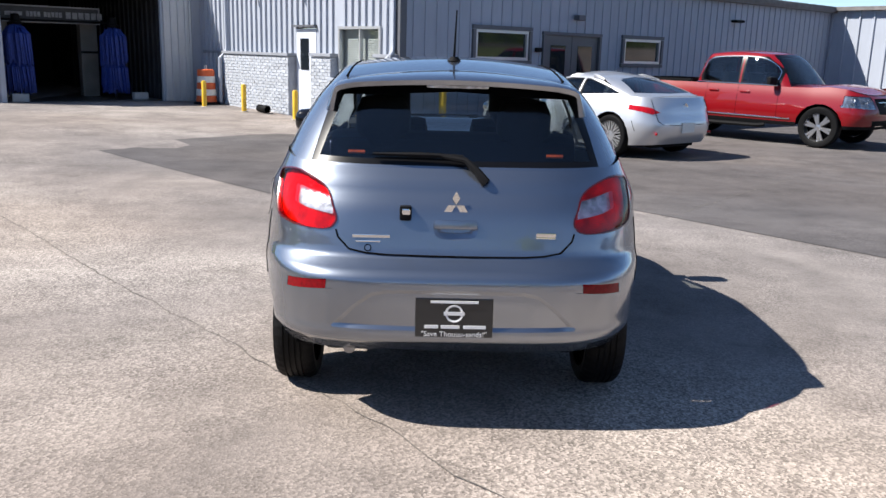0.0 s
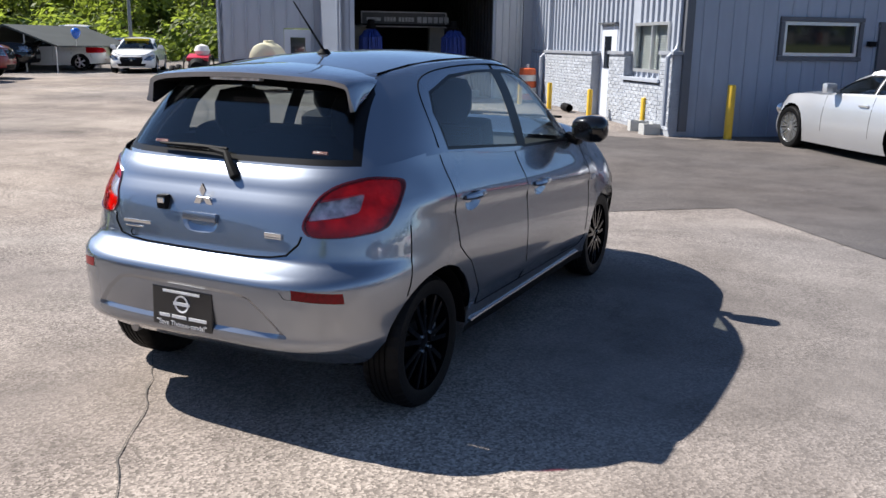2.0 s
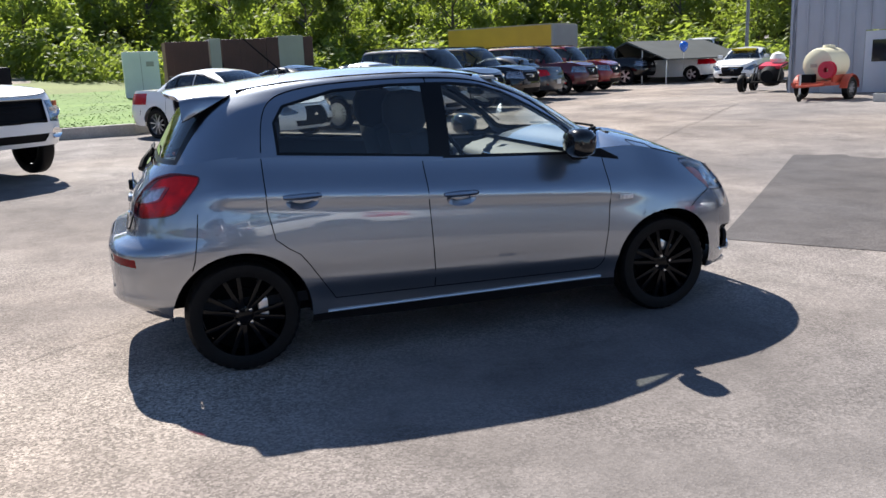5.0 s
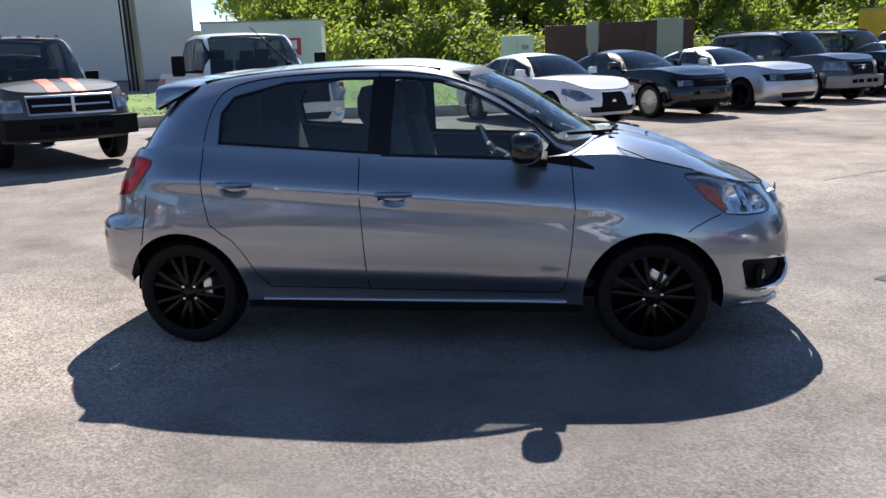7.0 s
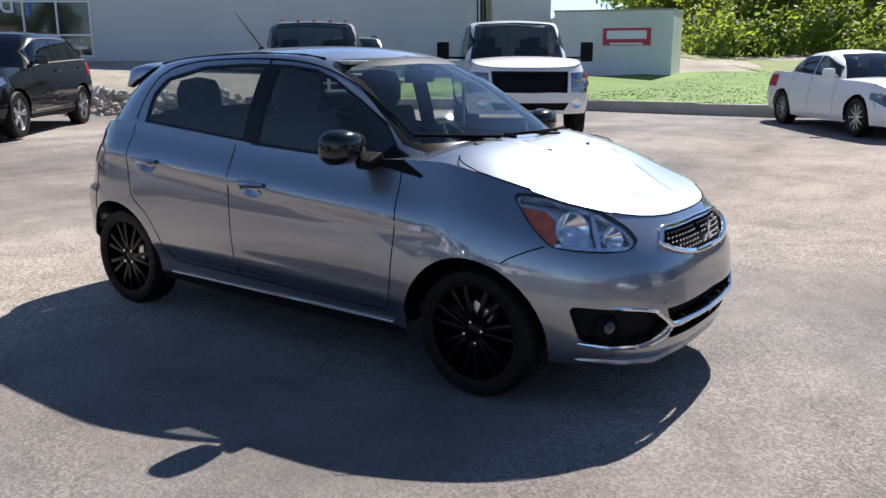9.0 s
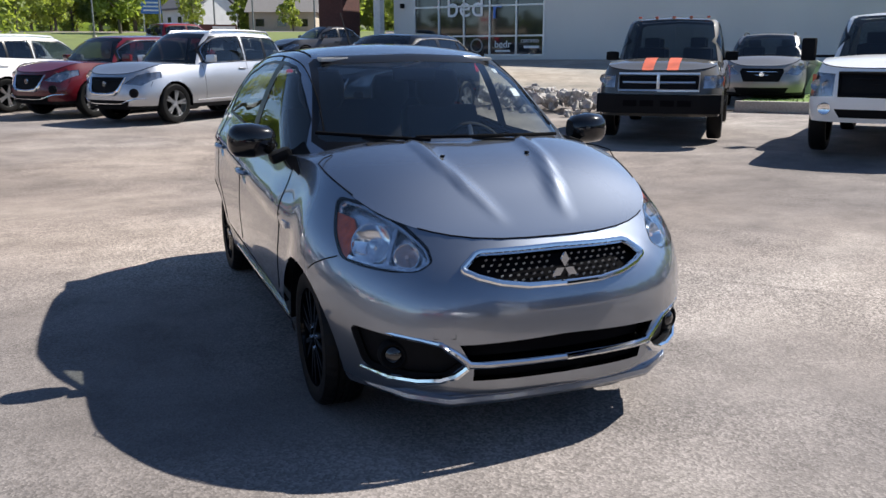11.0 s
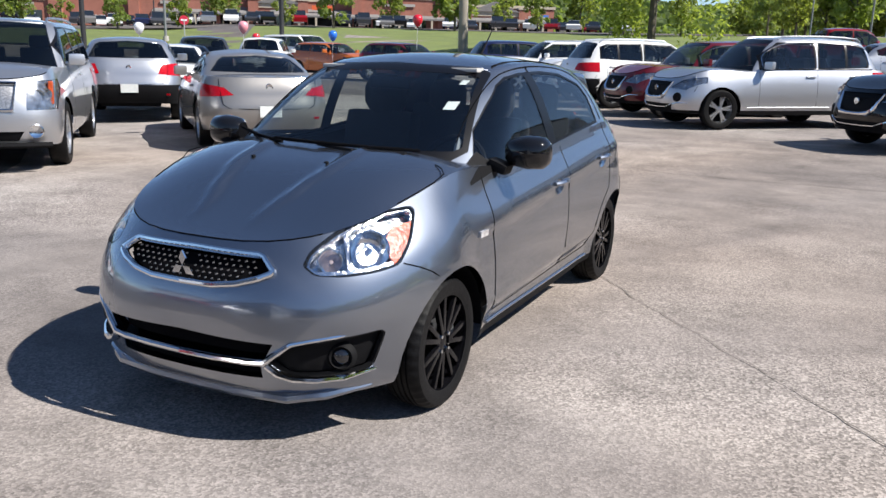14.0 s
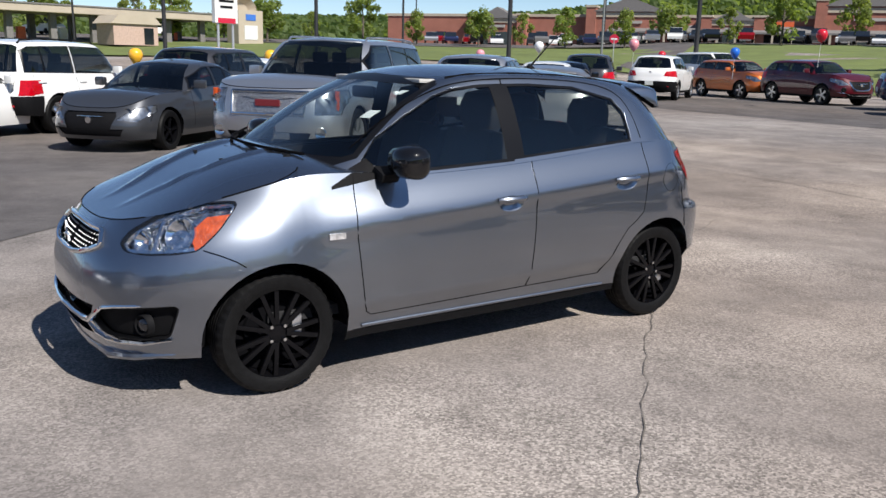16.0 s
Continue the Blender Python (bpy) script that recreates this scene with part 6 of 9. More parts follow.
def bollard(x, y, h, r=0.055):
    b = empty("bollard", pose(x, y, ground_z(x, y)), "yellow painted steel bollard by the wall", "bollard", "yellow bollards")
    part("post", lathe([(r, -0.05), (r, h - 0.03), (r * 0.85, h - 0.008), (0, h)], "z", 16), M_YELLOW, b, "", True)
    part("footing", lathe([(0, 0.012), (r * 1.5, 0.012), (r * 1.7, 0.0)], "z", 12), M_KERB, b)


bollard(0.16, 10.9, 0.93, 0.07)
bollard(-1.45, 11.48, 0.60)
bollard(-2.84, 12.64, 0.60)
bollard(-4.16, 13.91, 0.60)
bollard(-5.32, 15.05, 0.60)

barrel = empty("traffic_barrel", pose(-5.50, 15.97, ground_z(-5.50, 15.97)) @ Matrix.Scale(0.86, 4), "orange and white striped traffic barrel", "barrel")
for k in range(5):
    z0, z1 = 0.06 + k * 0.18, 0.06 + (k + 1) * 0.18
    r0, r1 = 0.29 - k * 0.012, 0.29 - (k + 1) * 0.012
    part("band", lathe([(r0 - 0.02, z0), (r0, z0 + 0.015), (r1 + 0.004, z1 - 0.015), (r1 - 0.018, z1)], "z", 24), M_ORANGEPL if k % 2 == 0 else M_WHITEBAND, barrel, "", True)
part("base_ring", lathe([(0, 0), (0.36, 0), (0.37, 0.03), (0.33, 0.07), (0.2, 0.08)], "z", 24), M_TRIM, barrel, "", True)
part("top", lathe([(0, 0.98), (0.2, 0.97), (0.23, 0.95)], "z", 24), M_ORANGEPL, barrel, "", True)
part("top_handle", box((0, 0, 1.02), (0.05, 0.16, 0.12), None, 0.02), M_WHITEBAND, barrel)


def cinder(x, y, rz, n=1):
    c = empty("cinder_block", pose(x, y, ground_z(x, y), 0, 0, rz), "hollow grey cinder block on the pavement", "block", "cinder blocks")
    bm = bmesh.new()
    for cx, s in ((-0.185, 0.03), (0, 0.03), (0.185, 0.03)):
        add_box(bm, (cx, 0, 0.1), (s, 0.19, 0.19))
    for cy in (-0.085, 0.085):
        add_box(bm, (0, cy, 0.1), (0.39, 0.028, 0.188))
    part("shell", bm, M_CINDER, c)


for lx, ly, turn in ((-0.36, 0.42, 44), (-0.34, 0.98, 30)):
    spot = BLD @ Vector((lx, ly, 0))
    cinder(spot.x, spot.y, turn)
cinder(-11.0, 15.1, 30)
pipe = part("black_pipe", lathe([(0.07, -0.22), (0.085, -0.2), (0.085, 0.2), (0.07, 0.22), (0, 0.21)], "x", 16, (0, 0, 0.085)), M_TRIM, None, "", True)
pipe.matrix_world = pose(-3.72, 13.82, ground_z(-3.72, 13.82), 0, 0, 125)
tagged(pipe, "short fat black pipe lying by the plinth", "pipe")


def tank_trailer(m):
    t = empty("tank_trailer", m, "red trailer with a cream plastic water tank", "trailer")
    part("tank", lathe([(0, -0.62), (0.30, -0.61), (0.44, -0.53), (0.48, -0.40), (0.48, 0.40), (0.44, 0.53), (0.30, 0.61), (0, 0.62)], "y", 28, (0, 0, 1.0)), M_TANK, t, "", True)
    part("filler_cap", lathe([(0, 0.10), (0.16, 0.09), (0.18, 0.0)], "z", 16, (0, 0.1, 1.46)), M_TANK, t, "", True)
    bm = box((0, 0, 0.46), (1.2, 1.7, 0.08))
    for sx in (-0.5, 0.5):
        add_box(bm, (sx, 0, 0.60), (0.06, 1.2, 0.22))
    add_tube(bm, [(0.4, -0.8, 0.44), (0, -1.7, 0.42)], 0.035, 6)
    add_tube(bm, [(-0.4, -0.8, 0.44), (0, -1.7, 0.42)], 0.035, 6)
    part("frame", bm, M_ORANGERED, t)
    for sx in (-0.72, 0.72):
        f = part("mudguard", add_lathe(bmesh.new(), [(0.36, -0.12), (0.38, -0.1), (0.38, 0.1), (0.36, 0.12)], "x", 14, (sx, 0, 0.33), math.pi), M_ORANGERED, t, "", True)
        put_wheel(t, sx, 0, 0.32, 0.18, "steel")
    part("hose_reel", lathe([(0.07, -0.09), (0.24, -0.09), (0.24, -0.06), (0.12, -0.05), (0.12, 0.05), (0.24, 0.06), (0.24, 0.09), (0.07, 0.09)], "y", 20, (0.42, -0.75, 0.86)), M_SIGNRED, t, "round red hose reel", True)
    part("pump", box((-0.15, -0.72, 0.62), (0.36, 0.28, 0.24), None, 0.04), M_TRIM, t)
    part("jockey_leg", tube([(0, -1.45, 0.75), (0, -1.45, 0.1)], 0.03, 8), M_ALU, t)
    part("jockey_wheel", lathe([(0, -0.03), (0.1, -0.03), (0.1, 0.03), (0, 0.03)], "x", 14, (0, -1.45, 0.1)), M_RUBBER, t)
    part("number_marks", box((-0.05, -0.63, 0.98), (0.2, 0.02, 0.1)), M_CREAM, t)


tank_trailer(pose(-12.9, 15.12, ground_z(-12.9, 15.12), 0, 0, 20) @ Matrix.Scale(0.88, 4))


def buggy(m):
    b = empty("off_road_buggy", m, "low black and red tube-frame buggy with a white bundle", "buggy")
    part("hull", lathe([(0, -0.75), (0.22, -0.7), (0.36, -0.4), (0.38, 0.2), (0.25, 0.6), (0, 0.68)], "y", 14, (0, 0, 0.55)), M_TRIM, b, "", True)
    part("cowl", box((0, 0.1, 0.92), (0.8, 0.9, 0.14), Matrix.Rotation(0.15, 3, "X"), 0.05), M_SIGNRED, b, "", True)
    part("cover", lathe([(0, -0.2), (0.2, -0.16), (0.3, 0), (0.22, 0.18), (0, 0.26)], "z", 12, (0.1, 0.3, 1.15)), M_WHITEBAND, b, "", True)
    bm = bmesh.new()
    for sx in (-0.45, 0.45):
        add_tube(bm, [(sx, -0.9, 0.4), (sx, -0.5, 0.9), (sx, 0.5, 1.0), (sx, 0.9, 0.5)], 0.03, 6)
    add_tube(bm, [(-0.9, -0.7, 0.35), (0.9, -0.7, 0.35)], 0.035, 6)
    add_tube(bm, [(-0.9, 0.7, 0.35), (0.9, 0.7, 0.35)], 0.035, 6)
    part("tube_frame", bm, M_TRIM, b, "", True)
    for sx in (-0.85, 0.85):
        for sy in (-0.7, 0.7):
            put_wheel(b, sx, sy, 0.32, 0.2, "steel")


buggy(pose(-17.17, 17.01, ground_z(-17.17, 17.01), 0, 0, 35) @ Matrix.Scale(0.86, 4))

# carport over two cars
cp = empty("carport", pose(-29.9, 21.6, ground_z(-29.9, 21.6) + 0.06, 0, 0, 10) @ Matrix.Diagonal((0.72, 0.8, 0.86, 1)), "grey tarpaulin carport on metal posts", "carport")
part("canopy", prism([(-3.6, 1.15), (-3.2, 1.25), (0, 2.1), (3.2, 1.25), (3.6, 1.15), (3.6, 1.08), (0, 2.0), (-3.6, 1.08)], "y", -3, 3), M_TARP, cp)
for sx in (-3.3, -1.2, 1.2, 3.3):
    for sy in (-2.8, 2.8):
        part("post", tube([(sx, sy, -0.3), (sx, sy, 1.2 if abs(sx) > 2 else 1.75)], 0.04, 6), M_ALU, cp)

# ---------------------------------------------------------------- the shop with the large window
DB = math.degrees(math.atan2(19.6, -15.8))


def store():
    st = empty("shop_building", pose(-11.2, -33.3, 0.55, 0, 0, DB), "pale beige shop with a dark tiled window wall", "building")
    # local x along the front, which faces -y after the turn below
    bm = bmesh.new()
    L, H, z0 = 25.2, 6.2, 0.0
    ox0, ox1, oz0, oz1 = 1.1, 7.35, 0.85, 3.9
    for a, b, c, d in ((0, ox0, z0, H), (ox1, L, z0, H), (ox0, ox1, z0, oz0), (ox0, ox1, oz1, H)):
        part("wall", box(((a + b) / 2, 0.15, (c + d) / 2), (b - a, 0.3, d - c)), M_BEIGE, st)
    part("wall", box((0.15, 7.95, H / 2), (0.3, 15.3, H)), M_BEIGE, st)
    part("wall", box((L - 0.15, 7.95, H / 2), (0.3, 15.3, H)), M_BEIGE, st)
    part("wall", box((L / 2, 15.75, H / 2), (L, 0.3, H)), M_BEIGE, st)
    part("roof", box((L / 2, 8, H + 0.05), (L + 0.2, 16.2, 0.2)), M_ROOFGREY, st)
    bm = box((L / 2 + ox1 / 2, -0.04, 0.25), (L - ox1, 0.09, 0.55))
    add_box(bm, (ox1 / 2, -0.04, 0.25), (ox1, 0.09, 0.55))
    part("base_band", bm, M_DARKBAND, st)
    win = new("window")
    win.parent = st
    cols = [ox0 + (ox1 - ox0) * k / 5 for k in range(6)]
    rows = [oz0, oz0 + 0.80, oz0 + 2.05, oz1]
    bm = bmesh.new()
    for x in cols:
        add_box(bm, (x, 0.02, (oz0 + oz1) / 2), (0.07, 0.1, oz1 - oz0 + 0.07))
    for a, b in zip(cols, cols[1:]):
        for z in rows:
            add_box(bm, ((a + b) / 2, 0.02, z), (b - a - 0.07, 0.1, 0.07))
    part("window_frame", bm, M_ALU, win)
    for a, b in zip(cols, cols[1:]):
        for c, d in zip(rows, rows[1:]):
            part("pane", box(((a + b) / 2, 0.05, (c + d) / 2), (b - a - 0.07, 0.02, d - c - 0.07)), M_STOREGLASS, win)
    yb = -0.002
    letters("bed", pose((cols[1] + cols[3]) / 2 + 0.05, yb, 2.85, 90), 1.25, M_SIGNWHITE, win, "lettering", 0.006, "large white window lettering")
    letters("r", pose(cols[3] + 0.32, yb, 2.75, 90), 1.25, M_SIGNBLUE, win, "lettering", 0.006, "large blue window lettering")
    letters("bedr", pose((cols[3] + cols[4]) / 2, yb, 1.29, 90), 0.42, M_SIGNWHITE, win, "lettering", 0.004)
    letters("CERTIFIED", pose((cols[4] + cols[5]) / 2, yb, 1.42, 90), 0.18, M_SIGNWHITE, win, "lettering", 0.004)
    bm = box(((cols[4] + cols[5]) / 2 + 0.08, yb, 1.18), (0.7, 0.008, 0.1))
    add_box(bm, ((cols[3] + cols[4]) / 2, yb, 1.02), (0.7, 0.008, 0.07))
    for z in (1.42, 1.28, 1.14):
        add_box(bm, ((cols[0] + cols[1]) / 2, yb, z), (0.75 - (z - 1.1) * 0.3, 0.008, 0.08))
    add_box(bm, ((cols[1] + cols[2]) / 2 - 0.1, yb, 1.45), (0.7, 0.008, 0.07))
    add_box(bm, ((cols[1] + cols[2]) / 2 - 0.2, yb, 1.25), (0.35, 0.008, 0.14))
    add_box(bm, ((cols[1] + cols[2]) / 2 + 0.3, yb, 1.25), (0.2, 0.008, 0.2))
    part("sign_bars", bm, M_SIGNWHITE, win)
    part("ring_mark", lathe([(0.24, 0), (0.30, 0)], "y", 24, ((cols[2] + cols[3]) / 2, -0.006, 1.25)), M_GREYPANEL, win)
    part("wall_lamp", box((0.5, -0.08, 3.0), (0.16, 0.16, 0.2), None, 0.03), M_TRIM, st)
    # brick porch at the end
    part("brick_column", box((-2.6, -0.6, 2.6), (1.35, 1.35, 5.2), None, 0.02), M_DARKBRICK, st, "dark red brick porch column")
    part("porch_beam", box((-1.3, -0.6, 4.9), (3.8, 1.2, 0.9)), M_DARKBRICK, st)
    part("porch_post", box((-0.55, -0.4, 2.2), (0.35, 0.35, 4.4)), M_WHITEBAND, st)
    return st


store()
pl = empty("utility_pole", pose(-22.9, -14.0, 0.4), "weathered wooden utility pole with cables down its side", "pole")
part("pole", tube([(0, 0, -0.3), (0.15, 0, 4.5), (0.3, 0, 9.5)], [0.24, 0.21, 0.17], 12), M_WOODPOLE, pl, "", True)
for k in range(3):
    part("conduit", tube([(0.26 + 0.06 * k, -0.12 * (k - 1), 0), (0.42 + 0.06 * k, -0.12 * (k - 1), 4.5), (0.55, -0.1 * (k - 1), 9)], 0.03, 6), M_TRIM, pl)

# rocks heaped beside the road
rk = random.Random(8)
ROCKS = []
for v in range(7):
    bm = bmesh.new()
    bmesh.ops.create_icosphere(bm, subdivisions=2, radius=1)
    ph = [rk.uniform(0, 6) for _ in range(3)]
    for vert in bm.verts:
        n = noise.noise(vert.co * 1.3 + Vector((v * 7.1, 0, 0)))
        vert.co *= 0.75 + 0.5 * n
        vert.co.z *= 0.7
        for ax in range(3):
            vert.co[ax] = round(vert.co[ax] * 3.2 + ph[ax]) / 3.2 * 0.45 + vert.co[ax] * 0.55 - ph[ax] / 3.2 * 0.45
    me = bpy.data.meshes.new("rock")
    bm.to_mesh(me)
    bm.free()
    me.materials.append(M_ROCK)
    ROCKS.append(me)
heap = empty("rock_pile", pose(-7.6, -12.4, ground_z(-7.6, -12.4)), "long heap of pale broken quarry rocks", "rocks")
for k in range(290):
    u = rk.random()
    w = rk.gauss(0, 0.42)
    cx, cy = -6.5 - 1.8 * u, -16.2 + 5.3 * u
    nx, ny = -0.936, -0.35
    px, py = cx + nx * (w + 0.3), cy + ny * (w + 0.3)
    s = rk.uniform(0.08, 0.18)
    z = max(0, 0.42 * (1 - (w / 0.85) ** 2)) * rk.uniform(0.25, 1.0)
    o = new("rock", ROCKS[k % 7])
    o.parent = heap
    o.matrix_local = pose(px + 7.6, py + 12.4, z + s * 0.35, rk.uniform(0, 360), rk.uniform(0, 360), rk.uniform(0, 360)) @ Matrix.Diagonal((s, s, s, 1))
ped = empty("utility_pedestal", Matrix.Translation((-14.5, -11.8, ground_z(-14.5, -11.8) + 0.2)) @ Matrix.Rotation(radians(21), 4, Vector((-0.7, -0.7, 0))), "leaning pale green utility pedestal on the grass", "pedestal")
part("body", box((0, 0, 0.38), (0.26, 0.26, 0.80), None, 0.05), M_UTILGREEN, ped, "", True)
part("cap", box((0, 0, 0.83), (0.30, 0.30, 0.10), None, 0.04), M_UTILGREEN, ped, "", True)

# ---------------------------------------------------------------- along the wood
box_white = empty("storage_container", pose(-27.3, -10.9, 0.55, 0, 0, 103), "white portable storage container with a red sign", "container")
part("shell", box((0, 0, 1.25), (4.4, 2.4, 2.45), None, 0.03), M_CONTAINER, box_white)
part("sign", box((0.55, -1.215, 1.55), (1.75, 0.02, 0.62)), M_SIGNRED, box_white, "red sign panel")
part("sign_mark", box((0.55, -1.23, 1.62), (1.45, 0.012, 0.30)), M_SIGNWHITE, box_white)
part("sign_stripe", box((0.55, -1.23, 1.30), (1.2, 0.012, 0.07)), M_SIGNWHITE, box_white)
part("rail", box((0, 0, 2.50), (4.45, 2.45, 0.06)), M_GREYPANEL, box_white)
cab = empty("utility_cabinet", pose(-33.0, -1.6, 0.35, 0, 0, 92), "pale grey utility cabinet on the grass", "cabinet")
part("shell", box((0, 0, 1.0), (1.4, 1.0, 2.0), None, 0.03), M_CONTAINER, cab)
part("door_gap", box((0, -0.503, 1.0), (0.02, 0.01, 1.8)), M_GREYPANEL, cab)
part("vent", box((0.35, -0.505, 1.5), (0.3, 0.012, 0.2)), M_GREYPANEL, cab)
enc = empty("bin_enclosure", pose(-37.0, 2.6, 0.35, 0, 0, 92), "maroon panelled bin enclosure with grey posts", "enclosure")
for x, w, mt, h in ((-2.2, 1.9, M_MAROONPANEL, 2.45), (-0.95, 0.5, M_GREYPANEL, 2.55), (0.35, 2.0, M_MAROONPANEL, 2.5), (1.65, 0.6, M_MAROONPANEL, 2.55), (2.5, 1.2, M_GREYPANEL, 2.6), (3.35, 0.5, M_MAROONPANEL, 2.55)):
    p_ = part("panel", box((x, 0, h / 2), (w - 0.02, 2.4 if abs(x) < 3 else 2.0, h), None, 0.02), mt, enc)
    if mt is M_MAROONPANEL and w > 1:
        bm = bmesh.new()
        for k in range(int(w / 0.24)):
            add_box(bm, (x - w / 2 + 0.12 + k * 0.24, -1.21, h / 2), (0.05, 0.03, h - 0.1))
        part("ribs", bm, M_MAROONPANEL, p_)
ytr = empty("box_truck", pose(-37.4, 17.0, 0.3, 0, 0, 31), "yellow moving truck box with a pale end", "truck")
part("cargo_box", box((0, 0, 1.75), (6.6, 2.3, 2.1), None, 0.04), M_TRUCKYELLOW, ytr)
part("end_frame", box((3.34, 0, 1.75), (0.14, 2.3, 2.1), None, 0.03), M_GREYPANEL, ytr)
part("roof_sheet", box((0, 0, 2.83), (6.6, 2.3, 0.05)), M_CREAM, ytr)
part("chassis", box((0, 0, 0.55), (6.2, 0.9, 0.25)), M_TRIM, ytr)
for sy in (-0.95, 0.95):
    for sx in (-2.2, 1.9):
        hub = put_wheel(ytr, 0, 0, 0.42, 0.25, "steel")
        hub.matrix_local = pose(sx, sy, 0.42, 0, 0, 90 if sy > 0 else -90)


def hedge(x, y, r, h, seed, label):
    o = undergrowth("hedge", [(x, y, r, h)], 1800, 0.06, M_LEAF3, label, seed)
    return o


for k, (t, x) in enumerate(((0, -26.5), (1, -29.5))):
    hedge(-25.6 - 2.6 * k, 1.6 + 4.2 * k, 0.85, 0.9, 30 + k, "rounded clipped green shrub on the verge")


def lamp_pole(x, y, h, mat, label, r=0.07, head=True, name="light_pole"):
    p = empty(name, pose(x, y, ground_z(x, y)), label, "pole", "light poles")
    part("pole", tube([(0, 0, -0.1), (0, 0, h)], [r, r * 0.7], 10), mat, p, "", True)
    part("base", lathe([(0, 0.5), (r * 2.2, 0.5), (r * 2.4, 0.0)], "z", 12), M_KERB, p)
    if head:
        part("arm", tube([(-0.7, 0, h), (0.7, 0, h)], 0.03, 6), mat, p)
        for sx in (-0.7, 0.7):
            part("lamp_head", box((sx, 0, h - 0.05), (0.5, 0.25, 0.1), None, 0.03), mat, p)


lamp_pole(-28.5, 25.0, 8, M_POLE, "tall grey metal lamp pole at the lot edge", 0.09)


# ---------------------------------------------------------------- far south and east
def polar(ang, d):
    return d * math.cos(radians(ang)), d * math.sin(radians(ang))


up = empty("utility_pole", pose(20.5, -45.0, ground_z(20.5, -45.0)), "thick grey wooden utility pole in the lot", "pole")
part("pole", tube([(0, 0, -0.2), (0.1, 0.0, 6), (0.2, 0, 14)], [0.30, 0.27, 0.22], 12), M_WOODPOLE, up, "", True)
part("vine", tube([(0.30, 0.02, 0), (0.32, 0.03, 0.9), (0.28, 0.05, 1.5)], 0.05, 6), M_TANK, up)

tree(9.2, -46.5, 11.5, 4.8, "large round leafy green tree on the bank", 12, M_LEAF3, leaves=9000, leaf=0.17, base=0.9)


def mall():
    c0 = Vector((52.9, -156.5, 0))
    c1 = Vector((150.0, -88.0, 0))
    L = (c1 - c0).length
    ang = math.degrees(math.atan2(c1.y - c0.y, c1.x - c0.x))
    m = empty("shopping_centre", pose(c0.x, c0.y, ground_z(c0.x, c0.y) - 0.2, 0, 0, ang), "long brick shopping centre with gabled fronts", "building")
    part("wall", box((L / 2, -9, 2.9), (L, 18, 5.8)), M_REDBRICK, m)
    part("parapet", box((L / 2, -9, 5.95), (L + 0.4, 18.4, 0.5)), M_CREAM, m)
    part("canopy_roof", prism([(0.0, 4.4), (3.4, 3.2), (3.4, 2.9), (0, 2.9)], "x", 2, L * 0.62), M_ROOFGREY, m)
    # near-black box paints in the shade below the canopy roof
    part("canopy_shade", box((L * 0.32, 0.2, 1.4), (L * 0.6, 0.5, 2.8)), M_UNLITDARK, m)
    for k in range(24):
        part("canopy_post", box((3 + k * L * 0.61 / 24, 3.2, 1.45), (0.35, 0.35, 2.9)), M_CREAM, m)
    for x, w, h in ((12, 9, 6.8), (30, 14, 10.6), (52, 7, 7.2), (70, 12, 9.2), (95, 8, 7.4)):
        part("front", box((x, 0.6, h * 0.36), (w, 2.4, h * 0.72)), M_REDBRICK, m)
        part("front_band", box((x, 1.85, h * 0.66), (w + 0.3, 0.3, 0.8)), M_CREAM, m)
        part("gable", prism([(x - w / 2 - 0.6, h * 0.72), (x + w / 2 + 0.6, h * 0.72), (x + w / 2 - 1.2, h * 0.80), (x, h), (x - w / 2 + 1.2, h * 0.80)], "y", -1.2, 2.3), M_ROOFGREY, m)
        for sx in (-1, 1):
            part("pier", box((x + sx * (w / 2 + 0.9), 0.8, h * 0.40), (1.8, 3.0, h * 0.80)), M_REDBRICK, m)
            part("pier_cap", box((x + sx * (w / 2 + 0.9), 0.8, h * 0.82), (2.1, 3.3, 0.35)), M_CREAM, m)
        part("shop_window", box((x, 1.9, 1.5), (w * 0.7, 0.2, 2.6)), M_STOREGLASS, m)
        part("shop_sign", box((x, 2.0, h * 0.52), (w * 0.4, 0.15, 0.5)), M_GREYPANEL, m)
    part("shop_sign", box((44, 2.2, 4.6), (4, 0.2, 0.8)), M_ORANGEPL, m, "orange shop sign")
    part("shop_sign", box((2.0, 0.2, 4.0), (1.6, 0.3, 1.3)), M_SIGNBLUE, m, "blue shop sign")


mall()


def far_car(x, y, rz, mat, k):
    c = empty("far_car", pose(x, y, ground_z(x, y) + 0.12, 0, 0, rz), "parked car far off in the shopping car park", "car", "far parked cars")
    tall = 0.25 if k % 3 == 0 else 0.0
    part("body", prism([(-2.2, 0.35), (2.2, 0.3), (2.25, 0.6), (2.1, 0.8 + tall * 0.5), (0.9, 0.95 + tall * 0.5), (-1.9, 1.0 + tall * 0.5), (-2.25, 0.85)], "x", -0.88, 0.88), mat, c)
    part("cabin", prism([(1.0, 0.9 + tall * 0.5), (0.35, 1.42 + tall), (-1.2, 1.45 + tall), (-1.9, 1.0 + tall * 0.5)], "x", -0.72, 0.72), M_STOREGLASS, c)
    part("roof", prism([(0.3, 1.43 + tall), (-1.2, 1.46 + tall), (-1.2, 1.49 + tall), (0.3, 1.46 + tall)], "x", -0.7, 0.7), mat, c)
    for sx in (-0.8, 0.8):
        for yy in (1.35, -1.35):
            part("wheel", lathe([(0, -0.1), (0.32, -0.1), (0.32, 0.1), (0, 0.1)], "x", 10, (sx, yy, 0.32)), M_RUBBER, c)


